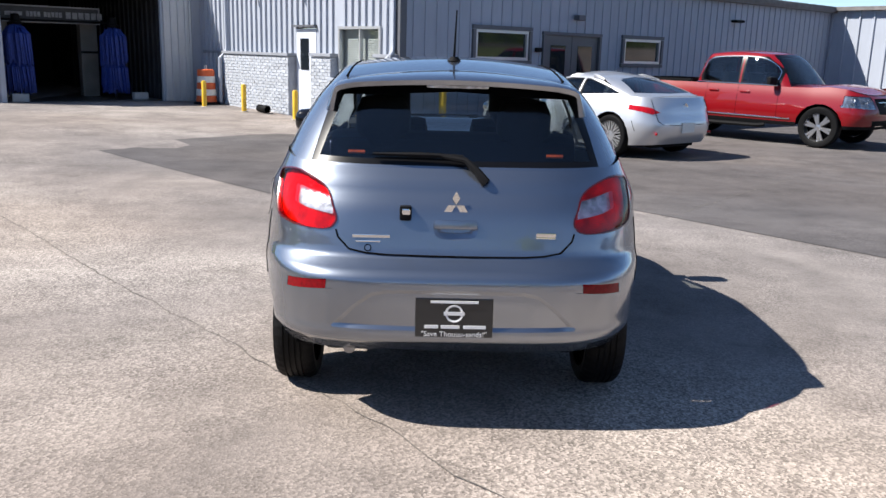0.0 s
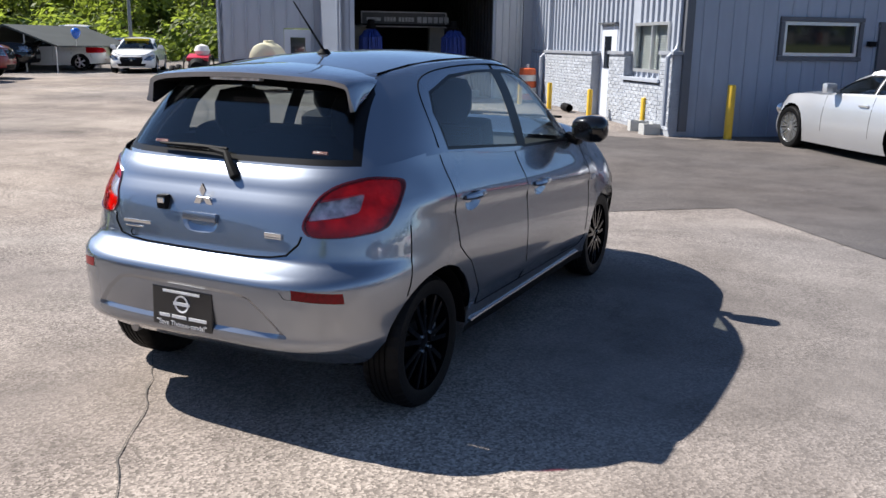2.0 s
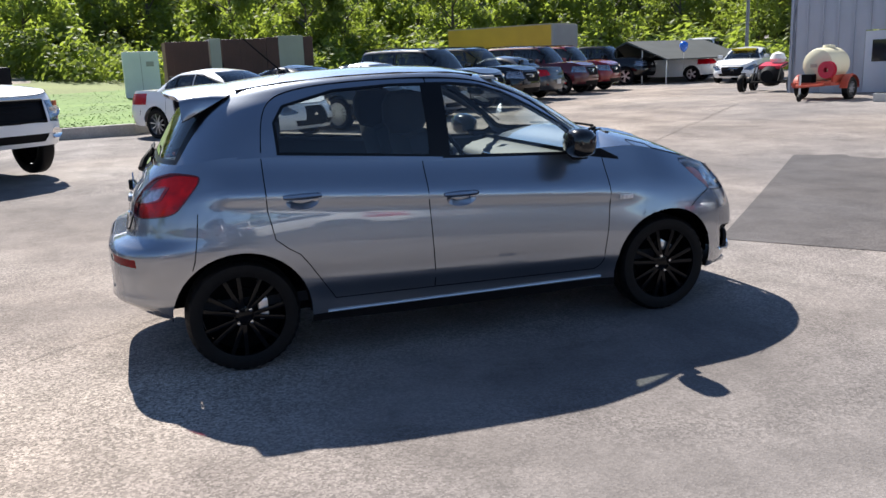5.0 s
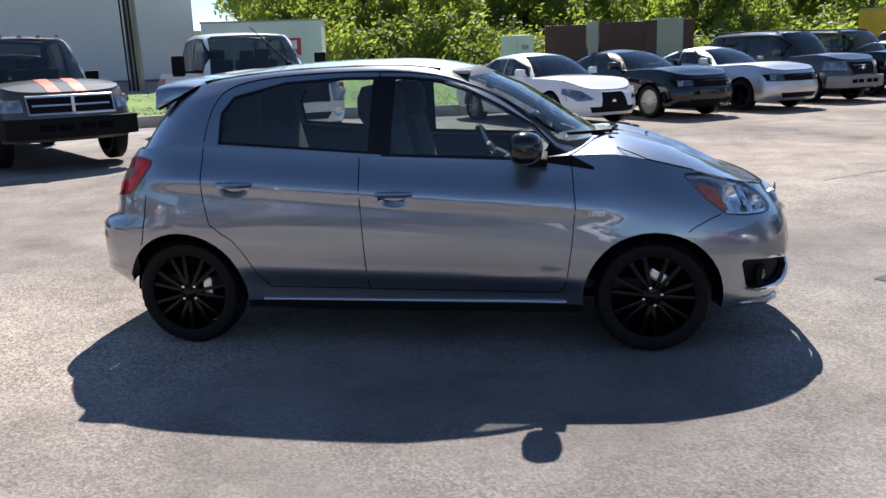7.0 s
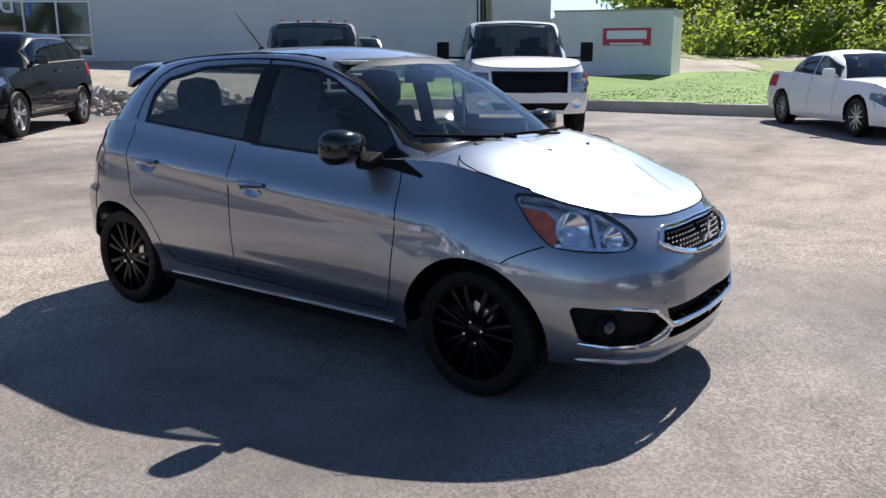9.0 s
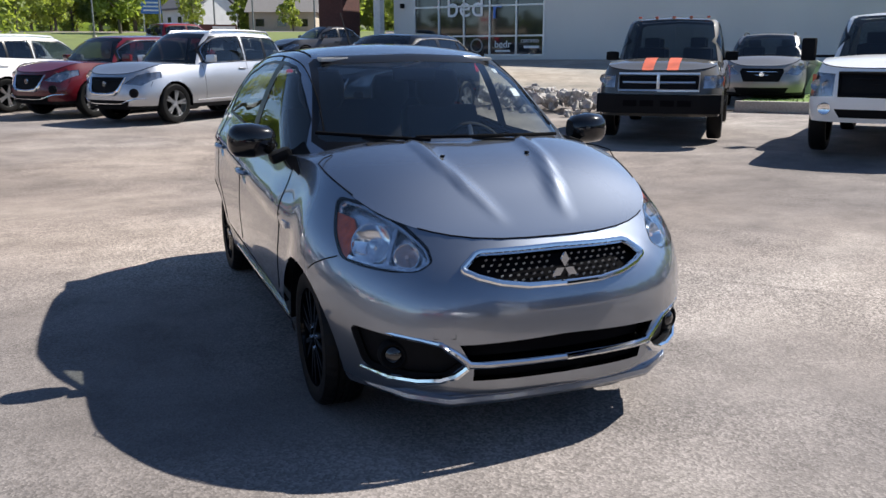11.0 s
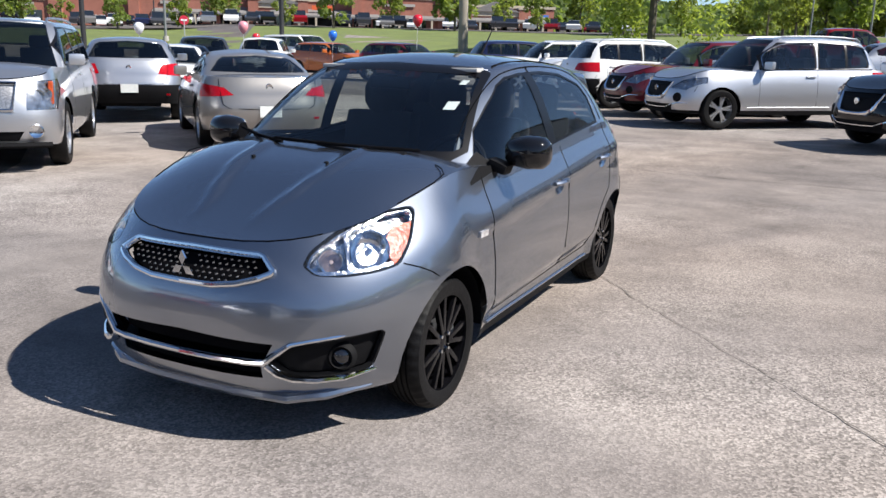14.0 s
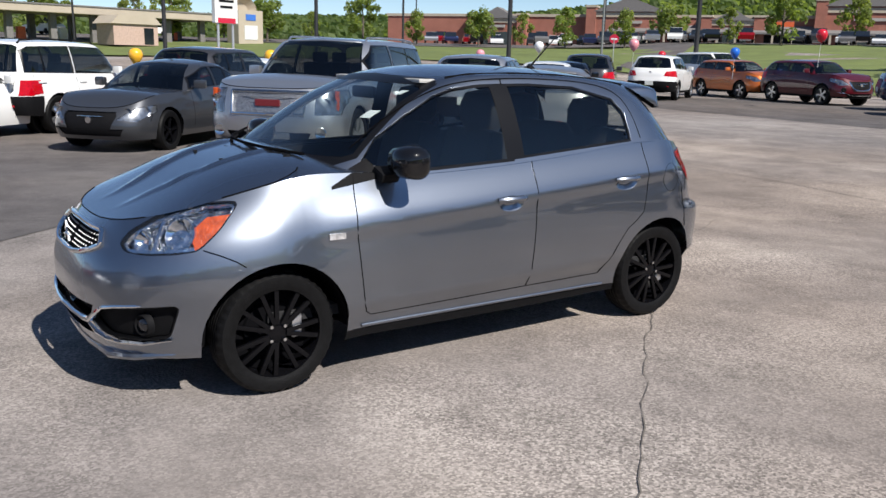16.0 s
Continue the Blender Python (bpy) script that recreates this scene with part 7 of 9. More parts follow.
fr = random.Random(4)
tones = ["white", "silver", "black", "grey", "red", "white", "navy", "pewter", "darkgrey"]
for row, (d0, cnt) in enumerate(((104, 30), (112, 22))):
    for k in range(cnt):
        if fr.random() < 0.2:
            continue
        a = -76 + 44 * k / cnt + fr.uniform(-0.4, 0.4)
        x, y = polar(a, d0 + 20 * abs(k / cnt - 0.5) * 0.6 + fr.uniform(-1, 1))
        far_car(x, y, a + 90 + fr.choice((0, 180)) + fr.uniform(-6, 6), car_paint(fr.choice(tones)), k)
for k in range(8):
    x, y = polar(-18 + 3.2 * k, 98)
    if k % 2:
        far_car(x, y, -20 * k, car_paint(fr.choice(tones)), k)


M_PINKBRICK = material("pale_brick", (0.46, 0.33, 0.27), 0.9, grain=0.2, scale=8)


def fuel_station():
    m = empty("fuel_station", pose(83.3, -15.4, ground_z(83.3, -15.4) - 0.2, 0, 0, -76), "cream fuel station canopy on dark columns", "building")
    part("canopy", box((0, 0, 3.0), (26, 7.5, 0.75), None, 0.05), M_CREAM, m)
    part("fascia", box((0, -3.78, 3.32), (26.2, 0.1, 0.12)), M_ROOFGREY, m)
    for k in range(7):
        for sy in (-2.2, 2.2):
            part("column", box((-11.4 + 3.8 * k, sy, 1.35), (0.55, 0.55, 2.7)), M_ROOFGREY, m)
    for k in range(6):
        part("pump", box((-9.5 + 3.8 * k, 0, 0.7), (0.7, 0.5, 1.4), None, 0.05), M_ORANGEPL if k % 2 else M_CONTAINER, m)
    kiosk = new("kiosk")
    kiosk.parent = m
    kiosk.matrix_local = pose(0.5, -7.5, 0)
    part("kiosk_wall", box((0, 0, 0.9), (4.2, 3, 1.8)), M_PINKBRICK, kiosk)
    part("kiosk_roof", prism([(-2.4, 1.8), (2.4, 1.8), (1.7, 2.5), (-1.7, 2.5)], "y", -1.7, 1.7), M_CREAM, kiosk)
    part("kiosk_door", box((1.2, -1.52, 0.8), (0.9, 0.06, 1.4)), M_STOREGLASS, kiosk)
    tower = new("tower")
    tower.parent = m
    tower.matrix_local = pose(14.8, -5, 0)
    part("tower_wall", box((0, 0, 1.9), (3.0, 2.0, 3.8)), M_CREAM, tower)
    part("tower_top", lathe([(0, 0.9), (0.9, 0.7), (1.5, 0.0)], "y", 20, (0, 0, 3.7)), M_CREAM, tower)
    part("tower_panel", box((0, -1.02, 1.6), (1.6, 0.06, 1.4)), M_CONTAINER, tower)
    part("tower_mark", box((0, -1.02, 3.1), (1.2, 0.06, 0.6)), M_SIGNBLUE, tower)


fuel_station()
py_ = empty("pylon_sign", pose(47.4, -16.2, ground_z(47.4, -16.2), 0, 0, -72), "white dealer pylon sign on two posts", "sign")
for sx in (-0.55, 0.55):
    part("post", tube([(sx, 0, 0), (sx, 0, 3.2)], 0.08, 8), M_ALU, py_)
part("panel", box((0, 0, 4.0), (1.7, 0.3, 3.0), None, 0.03), M_CONTAINER, py_)
part("red_band", box((0, -0.16, 2.65), (1.3, 0.03, 0.3)), M_SIGNRED, py_)
part("red_marks", box((0, -0.16, 4.55), (1.35, 0.03, 0.3)), M_SIGNRED, py_)
for k in range(2):
    part("text_bar", box((0, -0.16, 3.8 - 0.35 * k), (1.1 - 0.2 * k, 0.03, 0.14)), M_TRIM, py_)
bs = empty("blue_road_sign", pose(-4.4, -95, ground_z(-4.4, -95), 0, 0, 0), "blue roadside sign on two posts", "sign")
part("panel", box((0, 0, 2.9), (2.1, 0.1, 1.9)), M_SIGNBLUE, bs)
for k in range(4):
    part("text_bar", box((0, 0.06, 3.5 - 0.4 * k), (1.6, 0.02, 0.16)), M_SIGNWHITE, bs)
for sx in (-0.8, 0.8):
    part("post", box((sx, 0, 1), (0.12, 0.1, 2)), M_ALU, bs)
ms = empty("marquee_sign", pose(-4.5, -42, ground_z(-4.5, -42), 0, 0, 10), "low dark roadside sign with pale panels", "sign")
part("frame", box((0, 0, 0.6), (1.9, 0.3, 2.0)), M_DARKBRICK, ms)
for k in range(3):
    part("sign_panel", box((-0.25, 0.17, 1.35 - 0.4 * k), (1.2, 0.04, 0.32)), M_CONTAINER if k % 2 == 0 else M_SIGNRED, ms)
so = empty("stop_sign", pose(41.5, -43.3, ground_z(41.5, -43.3), 0, 0, 42), "round red and white no-entry sign on a post", "sign")
part("post", tube([(0, 0.02, 0), (0, 0.02, 1.9)], 0.035, 8), M_ALU, so)
part("disc", lathe([(0, 0.0), (0.33, 0.0), (0.33, 0.03), (0, 0.03)], "y", 24, (0, 0, 1.85)), M_SIGNRED, so)
part("bar", box((0, 0.035, 1.85), (0.44, 0.02, 0.11)), M_SIGNWHITE, so)

hs_ = empty("far_house", pose(-13.8, -134, ground_z(-13.8, -134) - 0.1, 0, 0, 25), "white house with a brown shingle roof", "house")
part("wall", prism([(-3.5, 0), (3.5, 0), (3.5, 4), (0, 6.5), (-3.5, 4)], "y", -5, 5), M_CONTAINER, hs_)
part("roof", prism([(-4, 3.8), (0, 6.7), (4, 3.8), (4, 4.1), (0, 7.0), (-4, 4.1)], "y", -5.4, 5.4), M_DARKBAND, hs_)
for k in range(3):
    part("window", box((3.52, -3 + 3 * k, 2.2), (0.06, 1.0, 1.3)), M_STOREGLASS, hs_)
hs2 = empty("far_house", pose(-24.0, -120, ground_z(-24, -120) - 0.1, 0, 0, -20), "low pale house with a grey roof", "house")
part("wall", box((0, 0, 1.5), (9, 7, 3)), M_CREAM, hs2)
part("roof", prism([(-4.2, 2.9), (4.2, 2.9), (0, 5.2)], "x", -5, 5), M_ROOFGREY, hs2)
for k in range(3):
    part("window", box((-3 + 3 * k, 3.52, 1.5), (1.2, 0.06, 1.0)), M_STOREGLASS, hs2)


# poles with lamps along the lot's east side
for x, y, h, mt, r in ((39.9, -10.3, 10.5, M_DARKPOLE, 0.11), (69.7, -42.5, 12, M_DARKPOLE, 0.12), (37.1, -17.3, 10.5, M_DARKPOLE, 0.11), (32.1, -26.1, 10.5, M_DARKPOLE, 0.13),
                       (51.3, -51.7, 12, M_POLE, 0.11), (25.5, -33.1, 10.5, M_DARKPOLE, 0.13), (70, -12, 9, M_DARKPOLE, 0.09), (95, -60, 10, M_DARKPOLE, 0.1), (85, -85, 10, M_DARKPOLE, 0.1)):
    lamp_pole(x, y, h, mt, "dark slim car lot lamp pole" if mt is M_DARKPOLE else "pale slim metal pole", r)
for x, y in ((-2.2, -50), (-5.6, -52), (-8.5, -55), (1.5, -60), (-12.0, -52)):
    lamp_pole(x, y, 10, M_POLE, "tall pale flag pole by the road", 0.06, False, "flag_pole")


def balloon(x, y, z, mat, name):
    b = empty("balloon", pose(x, y, z), name + " party balloon on a string over the cars", "balloon", "balloons")
    part("skin", lathe([(0, -0.24), (0.03, -0.22), (0.10, -0.16), (0.17, -0.04), (0.185, 0.06), (0.15, 0.15), (0.08, 0.20), (0, 0.215)], "z", 16), mat, b, "", True)
    part("string", tube([(0, 0, -0.24), (0.02, 0, -1.0)], 0.006, 4), M_WHITEBAND, b)


M_BRED = material("balloon_red", (0.55, 0.015, 0.03), 0.25, coat=0.5)
M_BBLUE = material("balloon_blue", (0.02, 0.14, 0.60), 0.25, coat=0.5)
M_BWHITE = material("balloon_white", (0.75, 0.75, 0.75), 0.25, coat=0.5)
M_BPINK = material("balloon_pink", (0.70, 0.28, 0.32), 0.25, coat=0.5)
M_BGOLD = material("balloon_yellow", (0.80, 0.42, 0.03), 0.25, coat=0.5)
balloon(21.4, -19.1, 2.01, M_BWHITE, "white")
balloon(17.83, -20.50, 2.13, M_BPINK, "pink")
balloon(12.2, -23.1, 2.5, M_BRED, "red")
balloon(17.6, -25.9, 1.97, M_BBLUE, "blue")
balloon(23.1, -27.9, 1.84, M_BRED, "red")
balloon(24.70, -18.75, 1.68, M_BPINK, "pink")
balloon(19.00, -3.37, 1.37, M_BGOLD, "yellow")
balloon(20.65, -4.86, 1.27, M_BRED, "red")
balloon(19.87, -7.48, 1.42, M_BGOLD, "yellow")
balloon(-26.2, 20.0, 1.75, M_BBLUE, "blue")


# trees of the middle distance and wooded hills
tr_ = random.Random(77)
for k in range(34):
    a = -118 + 112 * k / 33 + tr_.uniform(-1.2, 1.2)
    d = tr_.choice((92, 98, 118, 126)) + tr_.uniform(-4, 4)
    x, y = polar(a, d)
    tree(x, y, tr_.uniform(3.6, 6.4), 1.9, "slender green street tree on the bank", 20 + k % 4, (M_LEAF, M_LEAF3)[k % 2], leaves=1600, leaf=0.22, group="street trees", base=1.2)
for k in range(40):
    a = -125 + 40 * k / 39 + tr_.uniform(-1, 1)
    x, y = polar(a, tr_.uniform(140, 175))
    tree(x, y, tr_.uniform(9, 14), 2.6, "tall leafy tree near the far houses", k % 6, leaves=3000, leaf=0.22, group="far trees")
for k in range(8):
    x, y = polar(-4 + 3.6 * k, 112 + tr_.uniform(-6, 6))
    tree(x, y, tr_.uniform(6, 9), 2.6, "leafy tree behind the fuel station", k % 6, leaves=3000, leaf=0.22, group="far trees")


def hill(name, a0, a1, d, heights, depth, seed, mat, label, step=3.0):
    """A wooded ridge whose skin is lumpy with tree tops."""
    n = int(radians(a1 - a0) * d / step)
    rows = 22
    verts, faces = [], []
    for j in range(rows + 1):
        for i in range(n + 1):
            a = a0 + (a1 - a0) * i / n
            t = j / rows
            dd = d + depth * t
            h = key(heights, a) * math.sin(t * math.pi / 2) ** 0.8
            x, y = polar(a, dd)
            b = noise.noise(Vector((x, y, seed)) * 0.11) * 2.6 + noise.noise(Vector((x, y, seed)) * 0.27) * 1.8
            verts.append((x, y, 2.0 + h + max(b, -1) * min(1, 4 * t + 0.4)))
    for j in range(rows):
        for i in range(n):
            p = j * (n + 1) + i
            faces.append((p, p + 1, p + n + 2, p + n + 1))
    return tagged(mesh_object(name, verts, faces, mat), label, "hill", "", "structure")


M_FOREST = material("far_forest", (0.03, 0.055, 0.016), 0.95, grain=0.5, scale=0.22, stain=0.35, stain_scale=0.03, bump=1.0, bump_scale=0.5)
# paler, greyer green: the haze of distance is mixed into the colour
M_FARFOREST = material("haze_tinted_forest", (0.085, 0.125, 0.075), 0.95, grain=0.4, scale=0.15, stain=0.3, stain_scale=0.02)
hill("wooded_hill", -84, 12, 230, [(-84, 10), (-74, 17), (-66, 22), (-58, 24), (-50, 20), (-44, 15), (-36, 11), (-20, 9), (0, 7), (12, 8)], 90, 3.1, M_FOREST, "wooded green hill behind the shops", 2.6)
hill("wooded_hill", -150, -80, 300, [(-150, 14), (-120, 15), (-100, 17), (-84, 18), (-80, 16)], 90, 7.7, M_FARFOREST, "wooded ridge beyond the houses, its green paled for haze", 3.5)
hill("wooded_hill", 100, 215, 190, [(100, 12), (150, 11), (190, 9), (215, 9)], 60, 9.2, M_FOREST, "wooded rise behind the wood", 3.5)


def hill_leaves(name, a0, a1, d, heights, depth, seed, n, leaf, mat, label):
    """Tree tops over a far ridge, as one mesh of leafy clumps."""
    rnd_ = random.Random(seed)
    verts, faces = [], []
    for k in range(n):
        a = rnd_.uniform(a0, a1)
        t = rnd_.random() ** 1.3
        h = key(heights, a) * math.sin(t * math.pi / 2) ** 0.8
        x, y = polar(a, d + depth * t)
        c = Vector((x, y, 2.0 + h + rnd_.uniform(-0.5, 3.2)))
        nn = Vector((rnd_.uniform(-1, 1), rnd_.uniform(-1, 1), rnd_.uniform(-0.2, 1))).normalized()
        u = nn.orthogonal().normalized()
        v = nn.cross(u)
        q = leaf * rnd_.uniform(0.5, 1.5)
        i = len(verts)
        verts += [c - u * q, c + v * q * 0.7, c + u * q, c - v * q * 0.7]
        faces.append((i, i + 1, i + 2, i + 3))
    me = bpy.data.meshes.new(name)
    me.from_pydata(verts, [], faces)
    me.materials.append(mat)
    return tagged(new(name, me), label, "trees", "", "stuff")


hill_leaves("hill_tree_tops", -84, 12, 228, [(-84, 10), (-74, 17), (-66, 22), (-58, 24), (-50, 20), (-44, 15), (-36, 11), (-20, 9), (0, 7), (12, 8)], 92, 15, 60000, 1.3, M_LEAF2, "tree tops over the wooded hill")
hill_leaves("hill_tree_tops", -150, -80, 298, [(-150, 14), (-120, 15), (-100, 17), (-84, 18), (-80, 16)], 90, 16, 22000, 1.9, M_LEAF2, "tree tops over the haze-paled ridge")


# ---------------------------------------------------------------- the grey hatchback
def hatchback_spec():
    def lines(x, y):
        """Two soft creases that run down the bonnet, and a raised middle."""
        c = 0.15 + 0.11 * smoothstep(1.78, 1.2, y)
        k = smoothstep(1.78, 1.5, y) * smoothstep(0.9, 1.15, y)
        d = abs(x) - c
        return k * (0.015 * math.exp(-(d / 0.035) ** 2) if d < 0 else 0.015 * math.exp(-(d / 0.012) ** 2)) - 0.006 * k * (1 - smoothstep(-0.05, 0.02, d))

    def sides(y, z):
        """Door creases: one that climbs to the tail, one low down under which the door tucks in."""
        c1 = 0.735 + (0.95 - y) * 0.075
        c2 = 0.405 - 0.03 * y
        k = smoothstep(1.25, 0.8, y) * smoothstep(-1.5, -1.2, y)
        d = z - c1
        up = 0.016 * math.exp(-(d / 0.028) ** 2) if d < 0 else 0.016 * math.exp(-(d / 0.11) ** 2)
        low = -0.035 * smoothstep(0.0, 0.10, c2 - z) + 0.004 * math.exp(-((z - c2) / 0.02) ** 2)
        return up * k + low * smoothstep(1.0, 0.75, y) * smoothstep(-1.0, -0.75, y) - 0.010 * smoothstep(0.03, 0.16, d) * k

    def ends(x, y, z):
        """The rear: a lip low down on the bumper and a fold under the window."""
        if y > -1.2:
            return 0.0
        k = smoothstep(-1.2, -1.5, y)
        d = z - 0.965
        fold = 0.010 * math.exp(-(d / 0.045) ** 2) if d < 0 else 0.010 * math.exp(-(d / 0.014) ** 2)
        return k * (0.035 * smoothstep(0.385, 0.35, z) - 0.016 * math.exp(-((z - 0.392) / 0.026) ** 2) + fold)
    return car_spec(
        wb=2.45, fo=0.765, ro=0.645, W=0.832, H=1.493, cowl=1.0, wtop=0.27, rtop=-1.33, rbase=-1.575, wheel_r=0.287, roof_w=0.525,
        fine=3.0, capf=0.80, capr=0.67, pf=2.0, qf=3.0, pr=2.0, qr=5.0,
        nose=[(0, 1.89), (0.06, 1.935), (0.2, 1.965), (0.4, 1.985), (0.58, 1.985), (0.72, 1.965), (0.86, 1.92), (1, 1.845)],
        tail=[(0, -1.74), (0.05, -1.81), (0.12, -1.838), (0.3, -1.852), (0.43, -1.850), (0.470, -1.844), (0.490, -1.832), (0.506, -1.802), (0.524, -1.766), (0.545, -1.748), (0.66, -1.726), (0.8, -1.695), (0.92, -1.645), (1, -1.59)],
        w=[(0, 0.792), (0.06, 0.806), (0.2, 0.820), (0.42, 0.832), (0.6, 0.828), (0.74, 0.815), (0.82, 0.80), (1, 0.752)],
        zb=[(-1.8, 0.30), (-1.45, 0.28), (-0.8, 0.21), (0.8, 0.20), (1.5, 0.215), (1.95, 0.185)],
        zs=[(-1.6, 1.045), (-1.45, 1.06), (-1.25, 1.085), (-1.0, 1.085), (-0.5, 1.035), (0, 1.0), (0.5, 0.985), (0.85, 0.995), (1.06, 0.990), (1.35, 0.922), (1.6, 0.850), (1.845, 0.778)],
        taper=[(-1.8, 0.97), (-1.2, 1.0), (0.6, 1.0), (1.06, 0.935), (1.35, 0.895), (1.6, 0.895), (1.9, 0.90)], shoulder=4.5, hood_power=3.6,
        hood_crown=0.074, hood_roll=0.0, hood_lines=lines, g_front=0.45, g_rear=0.47, flank_shape=sides, end_shape=ends,
        A_side=[(0, 0), (0.3, 0.24), (0.6, 0.54), (0.8, 0.78), (0.92, 0.91), (1, 1)], roof_taper=[(-1.4, 0.90), (-0.6, 1.0), (0.3, 0.99)],
        roof=[(-1.5, 1.36), (-1.26, 1.412), (-1.14, 1.437), (-0.81, 1.475), (-0.48, 1.491), (-0.17, 1.493), (0.02, 1.484), (0.144, 1.468), (0.27, 1.443)],
        crown=0.045, arch_r=0.345, base_in=0.0)



def seam(car, pts, name="panel_gap", r=0.0028, mat=None, both=True):
    """A thin dark gap line laid on the skin, on one side or both."""
    for sx in ((1, -1) if both else (1,)):
        part(name, tube([(sx * p[0], p[1], p[2]) for p in pts], r, 5), mat or M_SEAM, car)


def both(skin, sd):
    return skin if sd > 0 else mirrored(skin)


def hatchback():
    s = hatchback_spec()
    car = empty("hatchback_car", pose(0, 0, 0), "metallic grey five-door hatchback with black alloy wheels", "car")
    P = M_GREYPAINT
    sk = car_skins(s)
    flank, cabin, hood, roof = sk["flank"], sk["cabin"], sk["hood"], sk["roof"]
    whole = flank
    liner = cut(flank, [(-0.87, 0.3), (0.87, 0.3), (0.87, 0.66), (-0.87, 0.66)], side_view)[0] + cut(flank, [(-1.5, 0.66), (0.95, 0.66), (0.95, 1.2), (-1.5, 1.2)], side_view)[0]
    for yw in (1.225, -1.225):
        _, flank = cut(flank, disc(yw, 0.283, 0.345, 40), side_view, lambda c: c[0] > 0.4)
    # lamps
    tail_o = [(-0.836, 0.804), (-0.700, 0.808), (-0.545, 0.829), (-0.496, 0.888), (-0.445, 0.977), (-0.452, 1.008), (-0.590, 1.020), (-0.711, 0.993), (-0.787, 0.946), (-0.858, 0.850)]
    tail_w = [(-0.846, 0.860), (-0.815, 0.938), (-0.605, 0.972), (-0.636, 0.902), (-0.660, 0.888), (-0.800, 0.860)]
    tail_o, tail_w = softened(shifted(tail_o, 0.006), 0.2), softened(tail_w, 0.12)
    tail, flank = cut(flank, tail_o, rear_corner_view, lambda c: c[1] < -1.25)
    tail, tail_rim = cut(tail, shifted(tail_o, -0.006), rear_corner_view)
    white, tail = cut(tail, shifted(tail_w, -0.006), rear_corner_view)
    head_o = [(-0.960, 0.714), (-0.919, 0.682), (-0.813, 0.677), (-0.690, 0.685), (-0.590, 0.699), (-0.522, 0.780), (-0.4745, 0.897), (-0.642, 0.885), (-0.798, 0.838), (-0.924, 0.764)]
    head_o = softened(shifted(head_o, 0.004), 0.16)
    head, flank = cut(flank, head_o, corner_view, lambda c: c[1] > 1.25 and c[0] > 0.3)
    head_in = cut(head, shifted(head_o, -0.012), corner_view)[0]
    head_ring = cut(head, shifted(head_o, -0.008), corner_view)[1]
    amber = [(-0.592, 0.836), (-0.495, 0.848), (-0.525, 0.775), (-0.575, 0.704), (-0.606, 0.704), (-0.626, 0.745), (-0.624, 0.800)]
    amb, head_in = cut(head_in, amber, corner_view)
    head_wall = cut(head_in, shifted(head_o, -0.020), corner_view)[1]
    divider = cut(head_in, [(-0.800, 0.6), (-0.786, 0.6), (-0.776, 0.9), (-0.790, 0.9)], corner_view)[0]
    # front openings
    gy = lambda c: c[1] > 1.7
    g_out = [(0, 0.621), (0.15, 0.624), (0.25, 0.639), (0.33, 0.663), (0.372, 0.683), (0.378, 0.694), (0.322, 0.739), (0.300, 0.747), (0, 0.752)]
    g_in = inset([(-0.2, 0.621)] + g_out[1:-1] + [(-0.2, 0.752)], 0.014)
    ring, flank = cut(flank, g_out, end_view, gy)
    mesh_, ring = cut(ring, g_in, end_view, gy)
    low1, flank = cut(flank, [(0, 0.445), (0.405, 0.432), (0.368, 0.366), (0, 0.363)], end_view, gy)
    low2, flank = cut(flank, [(0, 0.340), (0.352, 0.338), (0.350, 0.288), (0, 0.284)], end_view, gy)
    fog_o = [(-0.650, 0.470), (-0.8535, 0.452), (-1.019, 0.430), (-1.109, 0.368), (-1.030, 0.303), (-0.929, 0.296), (-0.817, 0.298), (-0.705, 0.318)]
    fog_o = softened(fog_o, 0.12)
    fog, flank = cut(flank, fog_o, corner_view, lambda c: c[1] > 1.45 and c[0] > 0.25)
    fog_ring = cut(fog, shifted(fog_o, -0.007), corner_view)[1]
    # rear reflectors
    refl, flank = cut(flank, [(0.512, 0.628), (0.515, 0.590), (0.682, 0.572), (0.677, 0.612)], end_view, lambda c: c[1] < -1.4)
    notch, flank = cut(flank, [(0.466, 0.616), (0.484, 0.592), (0.515, 0.590), (0.512, 0.628)], end_view, lambda c: c[1] < -1.4)
    at_rear = lambda c: c[1] < -1.45 and c[4] < -0.3
    recess, recess_edge, flank = sunken(flank, [(-0.2, 0.600), (0.27, 0.596), (0.335, 0.583), (0.405, 0.530), (0.492, 0.440), (0.484, 0.432), (-0.2, 0.425)], end_view, at_rear, 0.010, 0.016)
    pull, pull_edge, flank = sunken(flank, softened([(-0.2, 0.775), (0.055, 0.775), (0.090, 0.800), (0.092, 0.855), (-0.2, 0.855)], 0.2), end_view, at_rear, 0.011, 0.030)
    # doors
    fd = [(-0.213, 0.325), (0.755, 0.312), (0.80, 0.36), (0.843, 0.75), (0.825, 0.94), (0.80, 1.2), (-0.245, 1.2)]
    fdoor, flank = cut(flank, fd, side_view, lambda c: c[0] > 0.5)
    _, fdoor = cut(fdoor, disc(-0.06, 0.798, 0.084, 20, 0.50), side_view)
    rdoor = []
